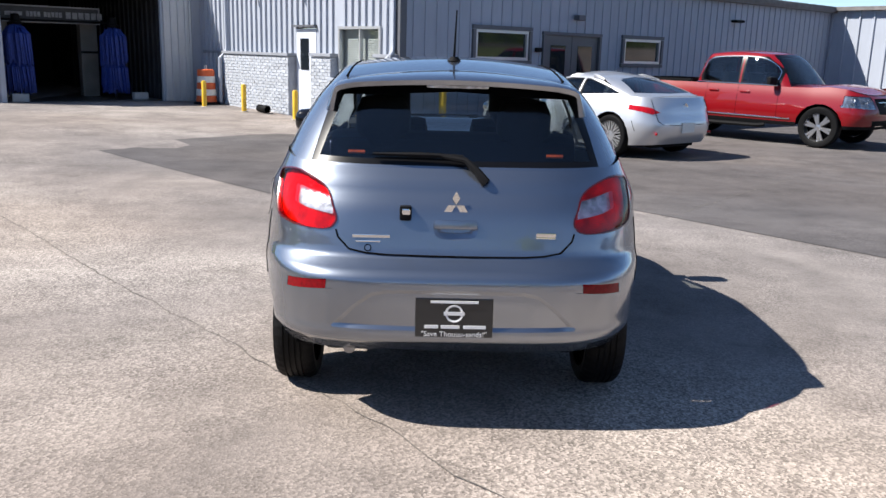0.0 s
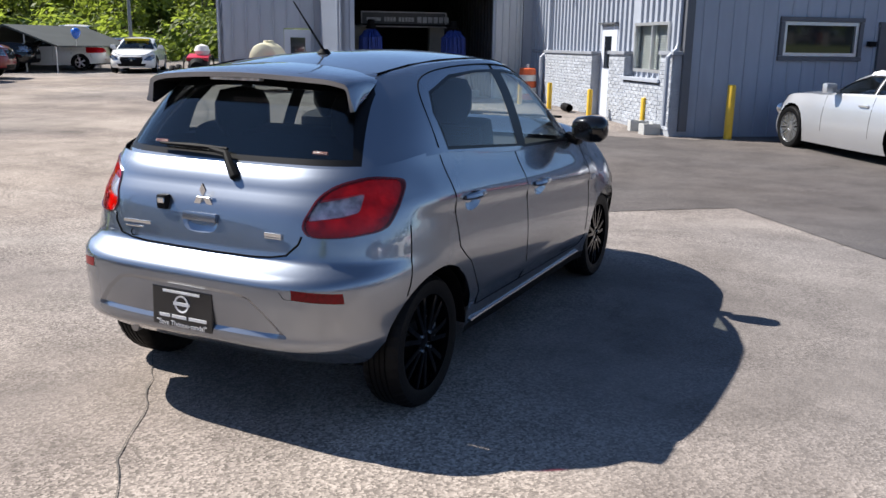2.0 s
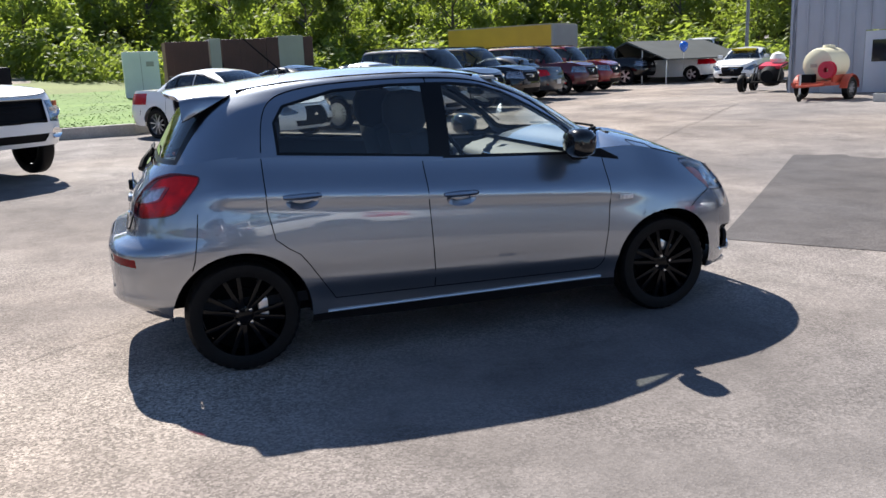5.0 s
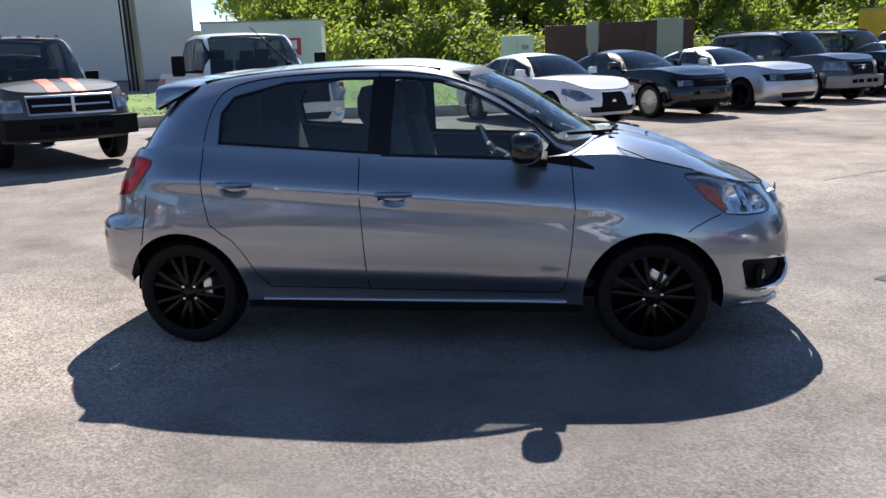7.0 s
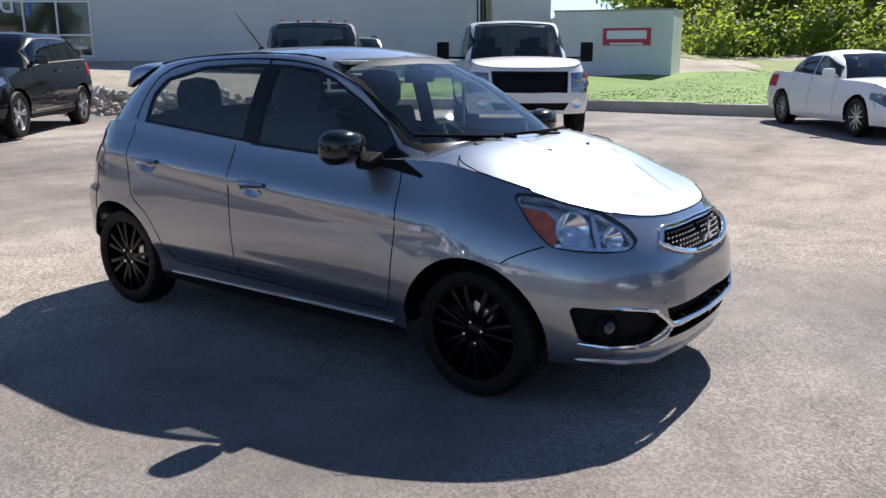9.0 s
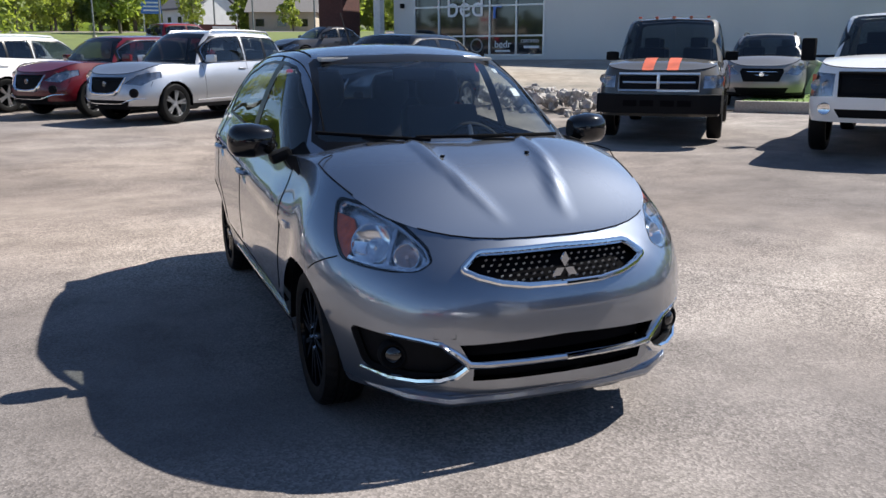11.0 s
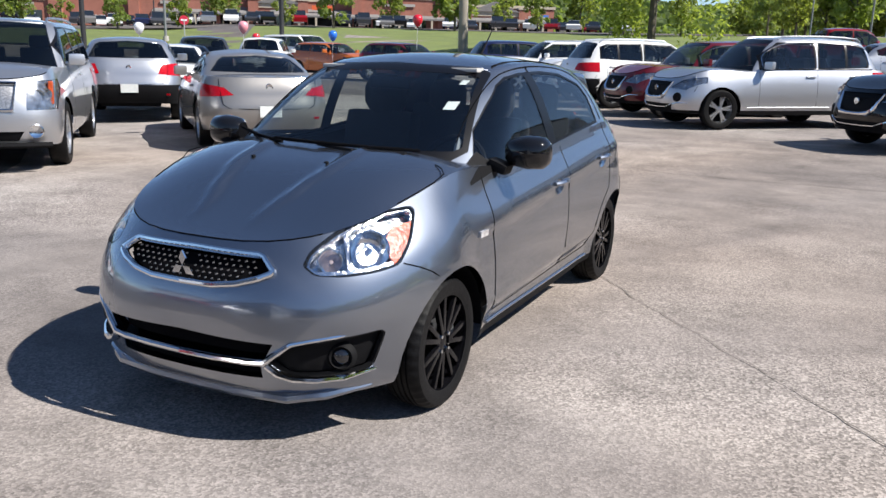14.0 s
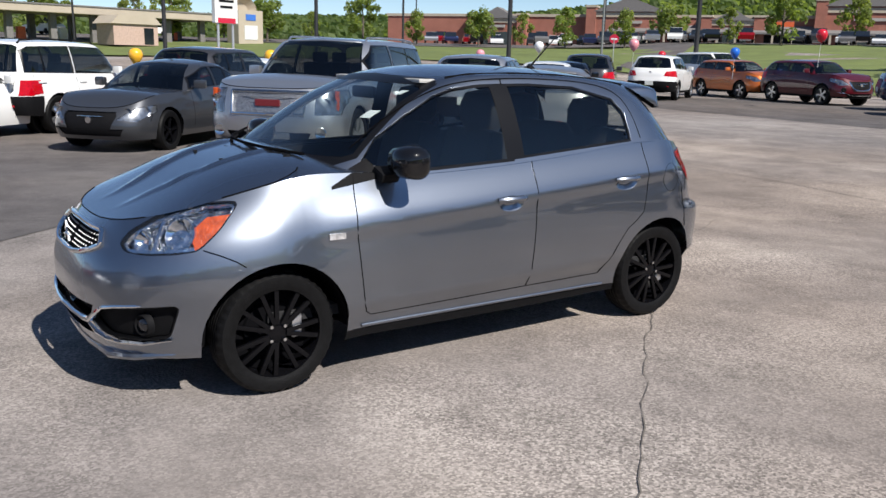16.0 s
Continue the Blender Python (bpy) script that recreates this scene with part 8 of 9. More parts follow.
    for poly in ([(-1.078, 1.2), (-1.075, 0.82), (-1.047, 0.677), (-0.232, 0.677), (-0.245, 1.2)],
                 [(-1.047, 0.677), (-0.93, 0.59), (-0.228, 0.59), (-0.232, 0.677)],
                 [(-0.93, 0.59), (-0.755, 0.33), (-0.213, 0.325), (-0.228, 0.59)]):
        got, flank = cut(flank, poly, side_view, lambda c: c[0] > 0.5)
        rdoor += got
    _, rdoor = cut(rdoor, disc(-0.90, 0.854, 0.084, 20, 0.50), side_view)
    # mirror triangle
    tri = [(0.66, 0.97), (0.935, 0.925), (0.935, 0.938), (0.715, 1.050)]
    sail_a, fdoor = cut(fdoor, tri, side_view)
    sail_b, flank = cut(flank, tri, side_view, lambda c: c[0] > 0.5)
    sail_c, cabin = cut(cabin, tri, side_view, lambda c: c[0] > 0.5 and abs(c[3]) > 0.3)
    # lower sill edges, body-grey in truth, coloured black for the shade there
    shade_strip, flank = cut(flank, [(-0.9, 0), (0.95, 0), (0.95, 0.246), (-0.9, 0.254)], side_view, lambda c: c[0] > 0.5)
    # glass of the cabin
    on_side = lambda c: c[0] > 0.35 and abs(c[3]) > 0.3
    dlo_r = [(-0.998, 1.083), (-0.13, 1.016), (-0.13, 1.402), (-0.35, 1.404), (-0.665, 1.388), (-0.94, 1.322), (-0.999, 1.24)]
    dlo_f = [(-0.13, 1.008), (0.63, 0.975), (0.748, 1.032), (0.64, 1.142), (0.462, 1.248), (0.284, 1.340), (0.160, 1.380), (-0.005, 1.398), (-0.13, 1.402)]
    rub_f, cabin = cut(cabin, dlo_f, side_view, on_side)
    rub_r, cabin = cut(cabin, dlo_r, side_view, on_side)
    fw = [(-0.085, 1.022), (0.62, 0.992), (0.735, 1.04), (0.64, 1.137), (0.464, 1.24), (0.288, 1.332), (0.162, 1.369), (-0.007, 1.384), (-0.07, 1.386)]
    rw = [(-0.982, 1.097), (-0.20, 1.034), (-0.19, 1.388), (-0.35, 1.391), (-0.66, 1.375), (-0.927, 1.311), (-0.984, 1.24)]
    w1, rub_f = cut(rub_f, fw, side_view, on_side)
    w2, rub_r = cut(rub_r, rw, side_view, on_side)
    rear_face = lambda c: c[4] < -0.15 and c[1] < -1.1
    front_face = lambda c: c[4] > 0.08 and c[1] > 0.2
    frit, cabin = cut(cabin, [(0, 1.02), (0.60, 1.015), (0.640, 1.05), (0.516, 1.392), (0.474, 1.424), (0, 1.440)], end_view, front_face)
    wind, frit = cut(frit, [(0, 1.065), (0.590, 1.055), (0.612, 1.07), (0.492, 1.372), (0.455, 1.39), (0, 1.404)], end_view, front_face)
    rfrit, cabin = cut(cabin, [(0, 1.052), (0.612, 1.056), (0.575, 1.19), (0.54, 1.32), (0.50, 1.365), (0, 1.39)], end_view, rear_face)
    rg, rfrit = cut(rfrit, [(0, 1.075), (0.575, 1.080), (0.53, 1.21), (0.49, 1.325), (0, 1.35)], end_view, rear_face)

    body = skin_part("body", flank + mirrored(flank), P, car)
    skin_part("bumper_recess", recess + mirrored(recess), P, car)
    skin_part("recess_edge", recess_edge + mirrored(recess_edge), P, car)
    skin_part("handle_scoop", pull + mirrored(pull), P, car)
    skin_part("scoop_edge", pull_edge + mirrored(pull_edge), P, car)
    skin_part("bonnet", hood + mirrored(hood), P, car, "", 0.0015)
    skin_part("cabin_frame", cabin + mirrored(cabin), P, car, "", 0, 0.03)
    skin_part("roof", roof + mirrored(roof), P, car, "", 0.0005)
    skin_part("headliner", roof + mirrored(roof), M_HEADLINER, car, "pale headliner", -0.035)
    skin_part("windscreen_edge", frit + mirrored(frit), M_PILLAR, car, "", -0.001)
    skin_part("windscreen", wind + mirrored(wind), M_GLASS, car, "", -0.002)
    skin_part("rear_window_edge", rfrit + mirrored(rfrit), M_PILLAR, car, "", -0.001)
    skin_part("rear_window", rg + mirrored(rg), M_REARGLASS, car, "", -0.002)
    skin_part("grille_ring", ring + mirrored(ring), M_CHROME, car, "chrome grille surround", 0.008, 0.02)
    grille = skin_part("grille", mesh_ + mirrored(mesh_), M_SEAM, car, "black mesh grille", -0.028)
    loop = [(x * 0.983, 0.686 + (z - 0.686) * 0.91) for x, z in g_out]
    loop = [(a[0] + (b[0] - a[0]) * n / 4, a[1] + (b[1] - a[1]) * n / 4) for a, b in zip(loop, loop[1:]) for n in range(4)] + [loop[-1]]
    half = skin_drop(whole, loop, end_view, "y", 1, 0.006)
    bead = [tuple(p) for p in half] + [(-p[0], p[1], p[2]) for p in half[::-1]] + [tuple(half[0])]
    part("grille_bead", tube(bead, 0.0115, 8), M_CHROME, car, "chrome grille surround", True)
    skin_part("lower_intake", low1 + mirrored(low1), M_SEAM, car, "", -0.05)
    skin_part("lower_intake", low2 + mirrored(low2), M_SEAM, car, "", -0.03)
    for sd in (1, -1):
        door = skin_part("front_door", both(fdoor, sd), P, car, "", 0.0006, 0.02)
        skin_part("side_window", both(w1, sd), M_GLASS, door, "", -0.004)
        skin_part("window_seal", both(rub_f, sd), M_PILLAR, door, "", -0.001)
        skin_part("mirror_base", both(sail_a + sail_b + sail_c, sd), M_TRIM, door, "black plastic corner", 0.002)
        rd = skin_part("rear_door", both(rdoor, sd), P, car, "", 0.0006, 0.02)
        skin_part("side_window", both(w2, sd), M_GLASS, rd, "", -0.004)
        skin_part("window_seal", both(rub_r, sd), M_PILLAR, rd, "", -0.001)
        skin_part("sill", both(shade_strip, sd), M_TRIM, car, "lower sill strip coloured black for the shade under the doors")
        skin_part("inner_panel", both(liner, sd), M_INTERIOR, car, "", -0.045)
        # door handles in their scoops
        for dr, y0, z0, xx in ((door, -0.06, 0.812, 0.818), (rd, -0.90, 0.868, 0.808)):
            base = skin_drop(whole, [(y0, z0)], side_view, "x", 1)
            xx = base[0][0] if base else xx
            scoop, lip, _ = sunken(whole, disc(y0, z0 - 0.014, 0.084, 20, 0.50), side_view, lambda c: c[0] > 0.5, 0.018, 0.030)
            skin_part("handle_scoop", both(scoop, sd), P, dr)
            skin_part("scoop_edge", both(lip, sd), P, dr)
            part("door_handle", tube([(sd * (xx + 0.002), y0 - 0.09, z0 + 0.012), (sd * (xx + 0.020), y0 - 0.065, z0 + 0.014), (sd * (xx + 0.026), y0, z0 + 0.014),
                                      (sd * (xx + 0.020), y0 + 0.065, z0 + 0.014), (sd * (xx + 0.002), y0 + 0.09, z0 + 0.012)], [0.012, 0.016, 0.017, 0.016, 0.012], 8), P, dr, "", True)
        # headlight
        hl = skin_part("headlight", both(head, sd), M_HLBACK, car, "clear headlight with chrome bowls and an amber corner", -0.055)
        skin_part("housing_rim", both(head_ring, sd), M_TRIM, hl, "", -0.002, 0.03)
        skin_part("housing_wall", both(head_wall, sd), M_HLWALL, hl, "", -0.012, 0.04)
        skin_part("amber_reflector", both(amb, sd), M_AMBER, hl, "amber side reflector", -0.010, 0.02)
        skin_part("chrome_divider", both(divider, sd), M_HLWALL, hl, "", -0.016, 0.035)
        skin_part("lens", both(head, sd), M_LENS, hl, "", 0.002)
        for cu, cv, r, deep, mat, bulb_mat in ((-0.704, 0.767, 0.073, 0.045, M_BOWL, M_CHROME), (-0.868, 0.728, 0.046, 0.040, M_BOWL, M_AMBERSOFT)):
            at, out = skin_at(head, corner_view, cu, cv)
            aim = (out * 0.75 + Vector((0.05, 0.35, -0.05))).normalized()
            at = at - out * (0.026 if r > 0.06 else 0.016)
            m = Matrix.Translation((sd * at.x, at.y, at.z)) @ Vector((sd * aim.x, aim.y, aim.z)).to_track_quat("Z", "Y").to_matrix().to_4x4()
            bowl = part("lamp_bowl", fluted_bowl(r, deep, 0.0007, 8), mat, hl, "chrome reflector bowl", True)
            bowl.matrix_local = m
            bulb = part("bulb_cap", lathe([(0, -0.012), (r * 0.16, -0.015), (r * 0.20, -0.030), (r * 0.17, -deep * 0.95)], "z", 14), bulb_mat, hl, "", True)
            bulb.matrix_local = m
            rim_ = part("bowl_rim", lathe([(r * 0.985, -0.008), (r * 1.0, 0.003), (r * 1.06, 0.003), (r * 1.08, -0.010)], "z", 28), M_CHROME, hl, "", True)
            rim_.matrix_local = m
        # tail light
        tl = skin_part("tail_light", both(tail, sd), M_REDPAN, car, "glossy red tail light with a clear centre", -0.022)
        skin_part("light_rim", both(tail_rim, sd), M_REDDARK, tl, "", 0.005, 0.030)
        skin_part("red_lens", both(tail, sd), M_REDGLASS, tl, "", 0.001)
        skin_part("reverse_lamp", both(white, sd), M_CLEARLAMP, tl, "", -0.018)
        skin_part("reverse_lens", both(white, sd), M_LENS, tl, "", 0.001)
        skin_part("rear_reflector", both(refl, sd), M_REDREFL, car, "", -0.0015)
        skin_part("reflector_notch", both(notch, sd), P, car, "", -0.003)
        # fog lamp pocket with chrome strips
        pocket = skin_part("fog_lamp_pocket", both(fog, sd), M_TRIM, car, "black fog lamp pocket", -0.035)
        skin_part("pocket_rim", both(fog_ring, sd), M_TRIM, pocket, "", -0.002, 0.05)
        m = look((sd * 0.60, 1.775, 0.368), (sd * (0.60 + 0.35), 1.775 + 0.8, 0.368))
        fl = part("fog_lamp", lathe([(0, 0.012), (0.030, 0.010), (0.034, 0.0), (0.044, -0.012), (0.052, -0.004), (0.060, 0.012)], "z", 24), M_TRIM, pocket, "", True)
        fl.matrix_local = m
        ln = part("fog_lens", lathe([(0, -0.018), (0.020, -0.014), (0.032, -0.004)], "z", 20), M_STOREBLACK, pocket, "", True)
        ln.matrix_local = m
        up = [(0.735, 1.607, 0.474), (0.672, 1.722, 0.468), (0.601, 1.812, 0.458), (0.53, 1.872, 0.448), (0.466, 1.912, 0.434), (0.415, 1.935, 0.395), (0.371, 1.950, 0.358), (0.30, 1.962, 0.352), (0.15, 1.978, 0.352), (0, 1.984, 0.352)]
        part("chrome_strip", tube([(sd * x, y, z) for x, y, z in up], [0.006, 0.008, 0.009, 0.009, 0.010, 0.013, 0.014, 0.012, 0.012, 0.012], 8), M_CHROME, car, "chrome bumper strip", True)
        dn = [(0.375, 1.946, 0.350), (0.41, 1.922, 0.316), (0.46, 1.893, 0.298), (0.529, 1.846, 0.291), (0.611, 1.770, 0.293), (0.69, 1.663, 0.314)]
        low_edge = skin_drop(whole, [(x, z) for x, y, z in dn], end_view, "y", 1, 0.009)
        dn = [tuple(p) for p in low_edge] if len(low_edge) == len(dn) else dn
        part("chrome_strip", tube([(sd * x, y, z) for x, y, z in dn], [0.014, 0.015, 0.015, 0.014, 0.012, 0.006], 8), M_CHROME, car, "chrome bumper strip", True)
        # wing mirror
        bm = bmesh.new()
        prof = [(0.0, 0.045, 0.045), (0.12, 0.075, 0.066), (0.5, 0.092, 0.080), (0.84, 0.080, 0.074), (0.95, 0.058, 0.054), (1.0, 0.026, 0.032)]
        rings = []
        for u, ry, rz in prof:
            rings.append([bm.verts.new((sd * (0.782 + 0.208 * u), 0.605 - 0.012 * u + max(ry, 0.02) * math.cos(a) * (1.0 if math.cos(a) > 0 else 0.75),
                                        1.052 + max(rz, 0.028) * abs(math.sin(a)) ** 0.6 * (1 if math.sin(a) > 0 else -1))) for a in (2 * math.pi * k / 20 for k in range(20))])
        for a, b in zip(rings, rings[1:]):
            for k in range(20):
                bm.faces.new((a[k], a[(k + 1) % 20], b[(k + 1) % 20], b[k]))
        bm.faces.new(rings[0])
        bm.faces.new(rings[-1])
        bmesh.ops.recalc_face_normals(bm, faces=bm.faces)
        mir = part("wing_mirror", bm, M_BLACKGLOSS, car, "gloss black wing mirror", True)
        part("mirror_arm", box((sd * 0.765, 0.66, 0.985), (0.10, 0.10, 0.05), Matrix.Rotation(radians(20 * sd), 3, "Y"), 0.02), M_TRIM, mir)
        part("mirror_glass", lathe([(0, -0.001), (0.052, -0.001), (0.055, 0.003)], "y", 20, (sd * 0.875, 0.548, 1.052)), M_CHROME, mir)
        # side repeater
        rep = skin_drop(whole, [(0.945, 0.720)], side_view, "x", 1, 0.002)
        if rep:
            part("side_marker", box((sd * rep[0][0], 0.945, 0.720), (0.012, 0.085, 0.030), None, 0.006), M_CLEARLAMP, car, "small clear side lamp", True)
        for yw in (1.225, -1.225):
            hub = put_wheel(car, sd * 0.698, yw, 0.287, 0.178, "hero", 0, 24 * yw + 31 * sd)
            for k in range(4):
                a = radians(45 + 90 * k)
                nut = part("wheel_nut", lathe([(0, 0.012), (0.008, 0.011), (0.010, 0.0)], "x", 8, (0.066, 0.046 * math.cos(a), 0.046 * math.sin(a))), M_CHROME, hub)
            part("caliper", box((0.03, 0.10, 0.02), (0.05, 0.05, 0.11), None, 0.012), M_RIMSILVER, hub)
            part("wheel_arch", arch_shell(0.342, sd * 0.42, sd * 0.79, yw, 0.283, 0.275), M_SEAM, car)
    # gaps between panels
    drop = lambda pts: skin_drop(whole, pts, side_view, "x", 1, 0.0)

    def dense(pts, n=5):
        out = []
        for a, b in zip(pts, pts[1:]):
            out += [tuple(a[i] + (b[i] - a[i]) * k / n for i in range(len(a))) for k in range(n)]
        return out + [pts[-1]]
    for line in ([(-0.245, 1.02), (-0.238, 0.8), (-0.228, 0.59), (-0.213, 0.325)], [(0.82, 0.985), (0.828, 0.92), (0.843, 0.75), (0.825, 0.55), (0.80, 0.37), (0.785, 0.335), (0.755, 0.313)],
                 [(0.755, 0.312), (-0.213, 0.325), (-0.755, 0.330)], [(-1.078, 1.07), (-1.078, 0.95), (-1.075, 0.82), (-1.047, 0.677), (-0.985, 0.625), (-0.93, 0.59), (-0.885, 0.53), (-0.755, 0.33)],
                 [(-1.405, 0.83), (-1.418, 0.72), (-1.44, 0.60), (-1.455, 0.555)], [(1.545, 0.702), (1.48, 0.678), (1.42, 0.650), (1.385, 0.625)]):
        pts = drop(dense(line))
        if len(pts) > 2:
            seam(car, pts)
    csk = lambda pts: skin_drop(sk["cabin"], pts, side_view, "x", 1, 0.001)
    for line in ([(-1.075, 1.10), (-1.062, 1.22), (-1.03, 1.32), (-0.96, 1.375), (-0.80, 1.408), (-0.55, 1.425), (-0.3, 1.430), (-0.16, 1.428), (0.02, 1.420), (0.2, 1.392), (0.40, 1.315), (0.60, 1.205), (0.76, 1.09)], [(-0.155, 1.40), (-0.158, 1.425)]):
        pts = csk(dense(line, 4))
        for _ in range(6):
            pts = pts[:1] + [(a + b * 2 + c) / 4 for a, b, c in zip(pts, pts[1:], pts[2:])] + pts[-1:]
        if len(pts) > 2:
            seam(car, pts, r=0.003)
    def rim_y(x):
        """How far forward the upper body edge runs at x."""
        return 1.185 + 0.66 * math.sqrt(max(0, 1 - (x / 0.674) ** 3))

    def rim_x(y):
        c = max(0, y - 1.185) / 0.66
        return 0.752 * key(s["taper"], y) * (1 - c * c) ** (1 / 3)
    seam(car, [(x, rim_y(x) + 0.001, key(s["zs"], rim_y(x)) + 0.002) for x in (0, 0.1, 0.2, 0.3, 0.38, 0.44, 0.48)])
    seam(car, [(rim_x(y) - 0.003, y, key(s["zs"], y) + 0.004) for y in (1.42, 1.36, 1.3, 1.25, 1.19)] + [(0.70, 1.13, 0.997), (0.665, 1.08, 1.012), (0.62, 1.05, 1.022)])
    gate = skin_drop(whole, dense([(0.484, 0.806), (0.474, 0.776), (0.429, 0.732), (0.36, 0.719), (0.279, 0.714), (0.1, 0.712), (0.0, 0.712)], 4), end_view, "y", -1, 0.0)
    seam(car, gate, r=0.0045)
    for sx in (1, -1):
        part("roof_ditch", tube([(sx * 0.49, y, key(s["roof"], y) - 0.045 * (0.49 / 0.525) ** 2 + 0.002) for y in (0.15, 0.0, -0.3, -0.6, -0.9, -1.15)], 0.005, 5), M_SEAM, car)
    ledge = drop([(0.80 - 0.16 * n, 0.260) for n in range(11)])
    for sx in (1, -1):
        part("sill_ledge", tube([(sx * (p[0] + 0.003), p[1], p[2]) for p in ledge], 0.008, 6), P, car, "", True)
    # tow cover and fuel flap
    tow = [(0.419, 1.934, 0.457), (0.419, 1.931, 0.519), (0.486, 1.899, 0.512), (0.489, 1.901, 0.455), (0.419, 1.934, 0.457)]
    seam(car, tow, "tow_cover_gap", 0.0014, None, False)
    flap = skin_drop(whole, [(-1.285 + 0.075 * math.cos(a), 0.865 + 0.082 * math.sin(a)) for a in np.linspace(0, 2 * math.pi, 25)], side_view, "x", 1, 0.0)
    part("fuel_flap_gap", tube([(-p[0], p[1], p[2]) for p in flap], 0.0014, 5), M_SEAM, car)
    # grille studs and emblems
    bm0 = bmesh.new()
    add_box(bm0, (0, 0, 0), (0.0095, 0.004, 0.0055), Matrix.Rotation(0.4, 3, "Y"))
    stud = bpy.data.meshes.new("stud")
    bm0.to_mesh(stud)
    bm0.free()
    stud.materials.append(M_DULLCHROME)
    for r in range(6):
        z = 0.646 + r * 0.0178
        for k in range(-11, 12):
            x = (k + 0.5 * (r % 2)) * 0.031
            lim = 0.20 + (z - 0.640) * 2.9 if z < 0.690 else 0.345 - (z - 0.690) * 1.15
            if 0.03 < abs(x) < lim - 0.012:
                y = 1.185 + (key(s["nose"], (z - 0.2) / 0.59) - 1.185) * math.sqrt(max(0, 1 - (abs(x) / 0.80) ** 3)) - 0.022
                o = new("stud", stud)
                o.parent = grille
                o.location = (x, y, z)

    def blades(c, size, face, name):
        """Three small rhombs set like a star."""
        em = new(name)
        em.parent = car
        em.matrix_local = Matrix.Translation(c)
        for k in range(3):
            a = math.pi / 2 + 2 * math.pi * k / 3
            d, n = (math.cos(a), math.sin(a)), (-math.sin(a), math.cos(a))
            poly = [(0.03 * size * d[0], 0.03 * size * d[1]), (size * 0.5 * d[0] + n[0] * size * 0.28, size * 0.5 * d[1] + n[1] * size * 0.28), (size * d[0], size * d[1]), (size * 0.5 * d[0] - n[0] * size * 0.28, size * 0.5 * d[1] - n[1] * size * 0.28)]
            part("rhomb", prism(poly, "y", 0, 0.008 * face), M_CHROME, em)
    blades((0, 1.946, 0.684), 0.060, 1, "front_emblem")
    blades((0, -1.690, 0.914), 0.056, -1, "rear_emblem")
    # rear fittings
    plate = part("number_plate", box((0, -1.842, 0.486), (0.310, 0.014, 0.160), Matrix.Rotation(radians(-3), 3, "X"), 0.004), M_PLATE, car, "black dealer plate with white marks")
    part("plate_ring", lathe([(0.028, 0), (0.036, -0.002), (0.036, 0.002)], "y", 24, (0, -1.8505, 0.505)), M_WHITEMARK, plate)
    part("plate_bar", box((0, -1.8505, 0.505), (0.082, 0.004, 0.014)), M_WHITEMARK, plate)
    bm = bmesh.new()
    for x, w in ((-0.090, 0.055), (-0.015, 0.075), (0.082, 0.09)):
        add_box(bm, (x, -1.8525, 0.450), (w, 0.003, 0.013))
    part("plate_bar", bm, M_WHITEMARK, plate)
    part("plate_bar", box((0, -1.8495, 0.552), (0.19, 0.003, 0.010)), M_WHITEMARK, plate)
    letters("\"Save Thouuu-sands!\"", pose(0, -1.8555, 0.420, 90), 0.030, M_WHITEMARK, plate, "plate_lettering", 0.001)
    for x, z, w, h in ((-0.34, 0.786, 0.150, 0.013), (-0.352, 0.766, 0.10, 0.007), (0.366, 0.804, 0.080, 0.016), (0.366, 0.792, 0.080, 0.006)):
        part("badge_bar", box((x, -1.7285 if z < 0.77 else -1.724, z), (w, 0.008, h), None, 0.002), M_CHROME, car, "small chrome badge")
    part("badge_ring", lathe([(0.011, 0), (0.015, -0.002)], "y", 16, (-0.352, -1.738, 0.740)), M_SEAM, car)
    part("gate_handle", box((0, -1.718, 0.838), (0.176, 0.024, 0.036), Matrix.Rotation(radians(-10), 3, "X"), 0.010), P, car, "", True)
    part("key_knob", box((-0.203, -1.706, 0.880), (0.048, 0.040, 0.060), None, 0.012), M_TRIM, car, "", True)
    part("key_knob_face", box((-0.200, -1.724, 0.888), (0.034, 0.012, 0.024), None, 0.005), M_CHROME, car)
    wp = part("rear_wiper", tube([(0.122, -1.642, 0.998), (0.085, -1.625, 1.040), (0.035, -1.588, 1.082), (-0.06, -1.575, 1.094)], [0.020, 0.018, 0.014, 0.009], 8), M_TRIM, car, "black rear wiper", True)
    part("wiper_blade", tube([(0.03, -1.572, 1.096), (-0.15, -1.570, 1.098), (-0.345, -1.560, 1.098)], [0.008, 0.012, 0.006], 6), M_TRIM, wp)
    # spoiler: a wing off the roof whose ends turn down beside the window
    verts, faces, nrow = [], [], 57
    for k in range(nrow):
        u = -1 + 2 * k / (nrow - 1)
        sgn, au = (1 if u > 0 else -1), abs(u)
        top = min(au / 0.74, 1.0)
        bend = min(max((au - 0.66) / 0.34, 0), 1)
        drop = 0.135 * bend ** 1.6
        x = 0.455 * top + 0.055 * smoothstep(0.62, 0.80, au) + 0.040 * bend
        zr = key(s["roof"], -1.17) - 0.045 * (min(x, 0.47) / 0.50) ** 2
        a = Vector((x - 0.004, -1.15 - 1.95 * drop, zr + 0.005 - drop * 0.98))
        b = Vector((x - 0.006, -1.500 + 0.070 * top ** 3 + 0.005 * bend, 1.402 - 0.022 * top * top - drop * 0.88))
        inw = Vector((-math.sin(bend * 1.35), 0, -math.cos(bend * 1.35)))
        bulge = -inw * 0.010
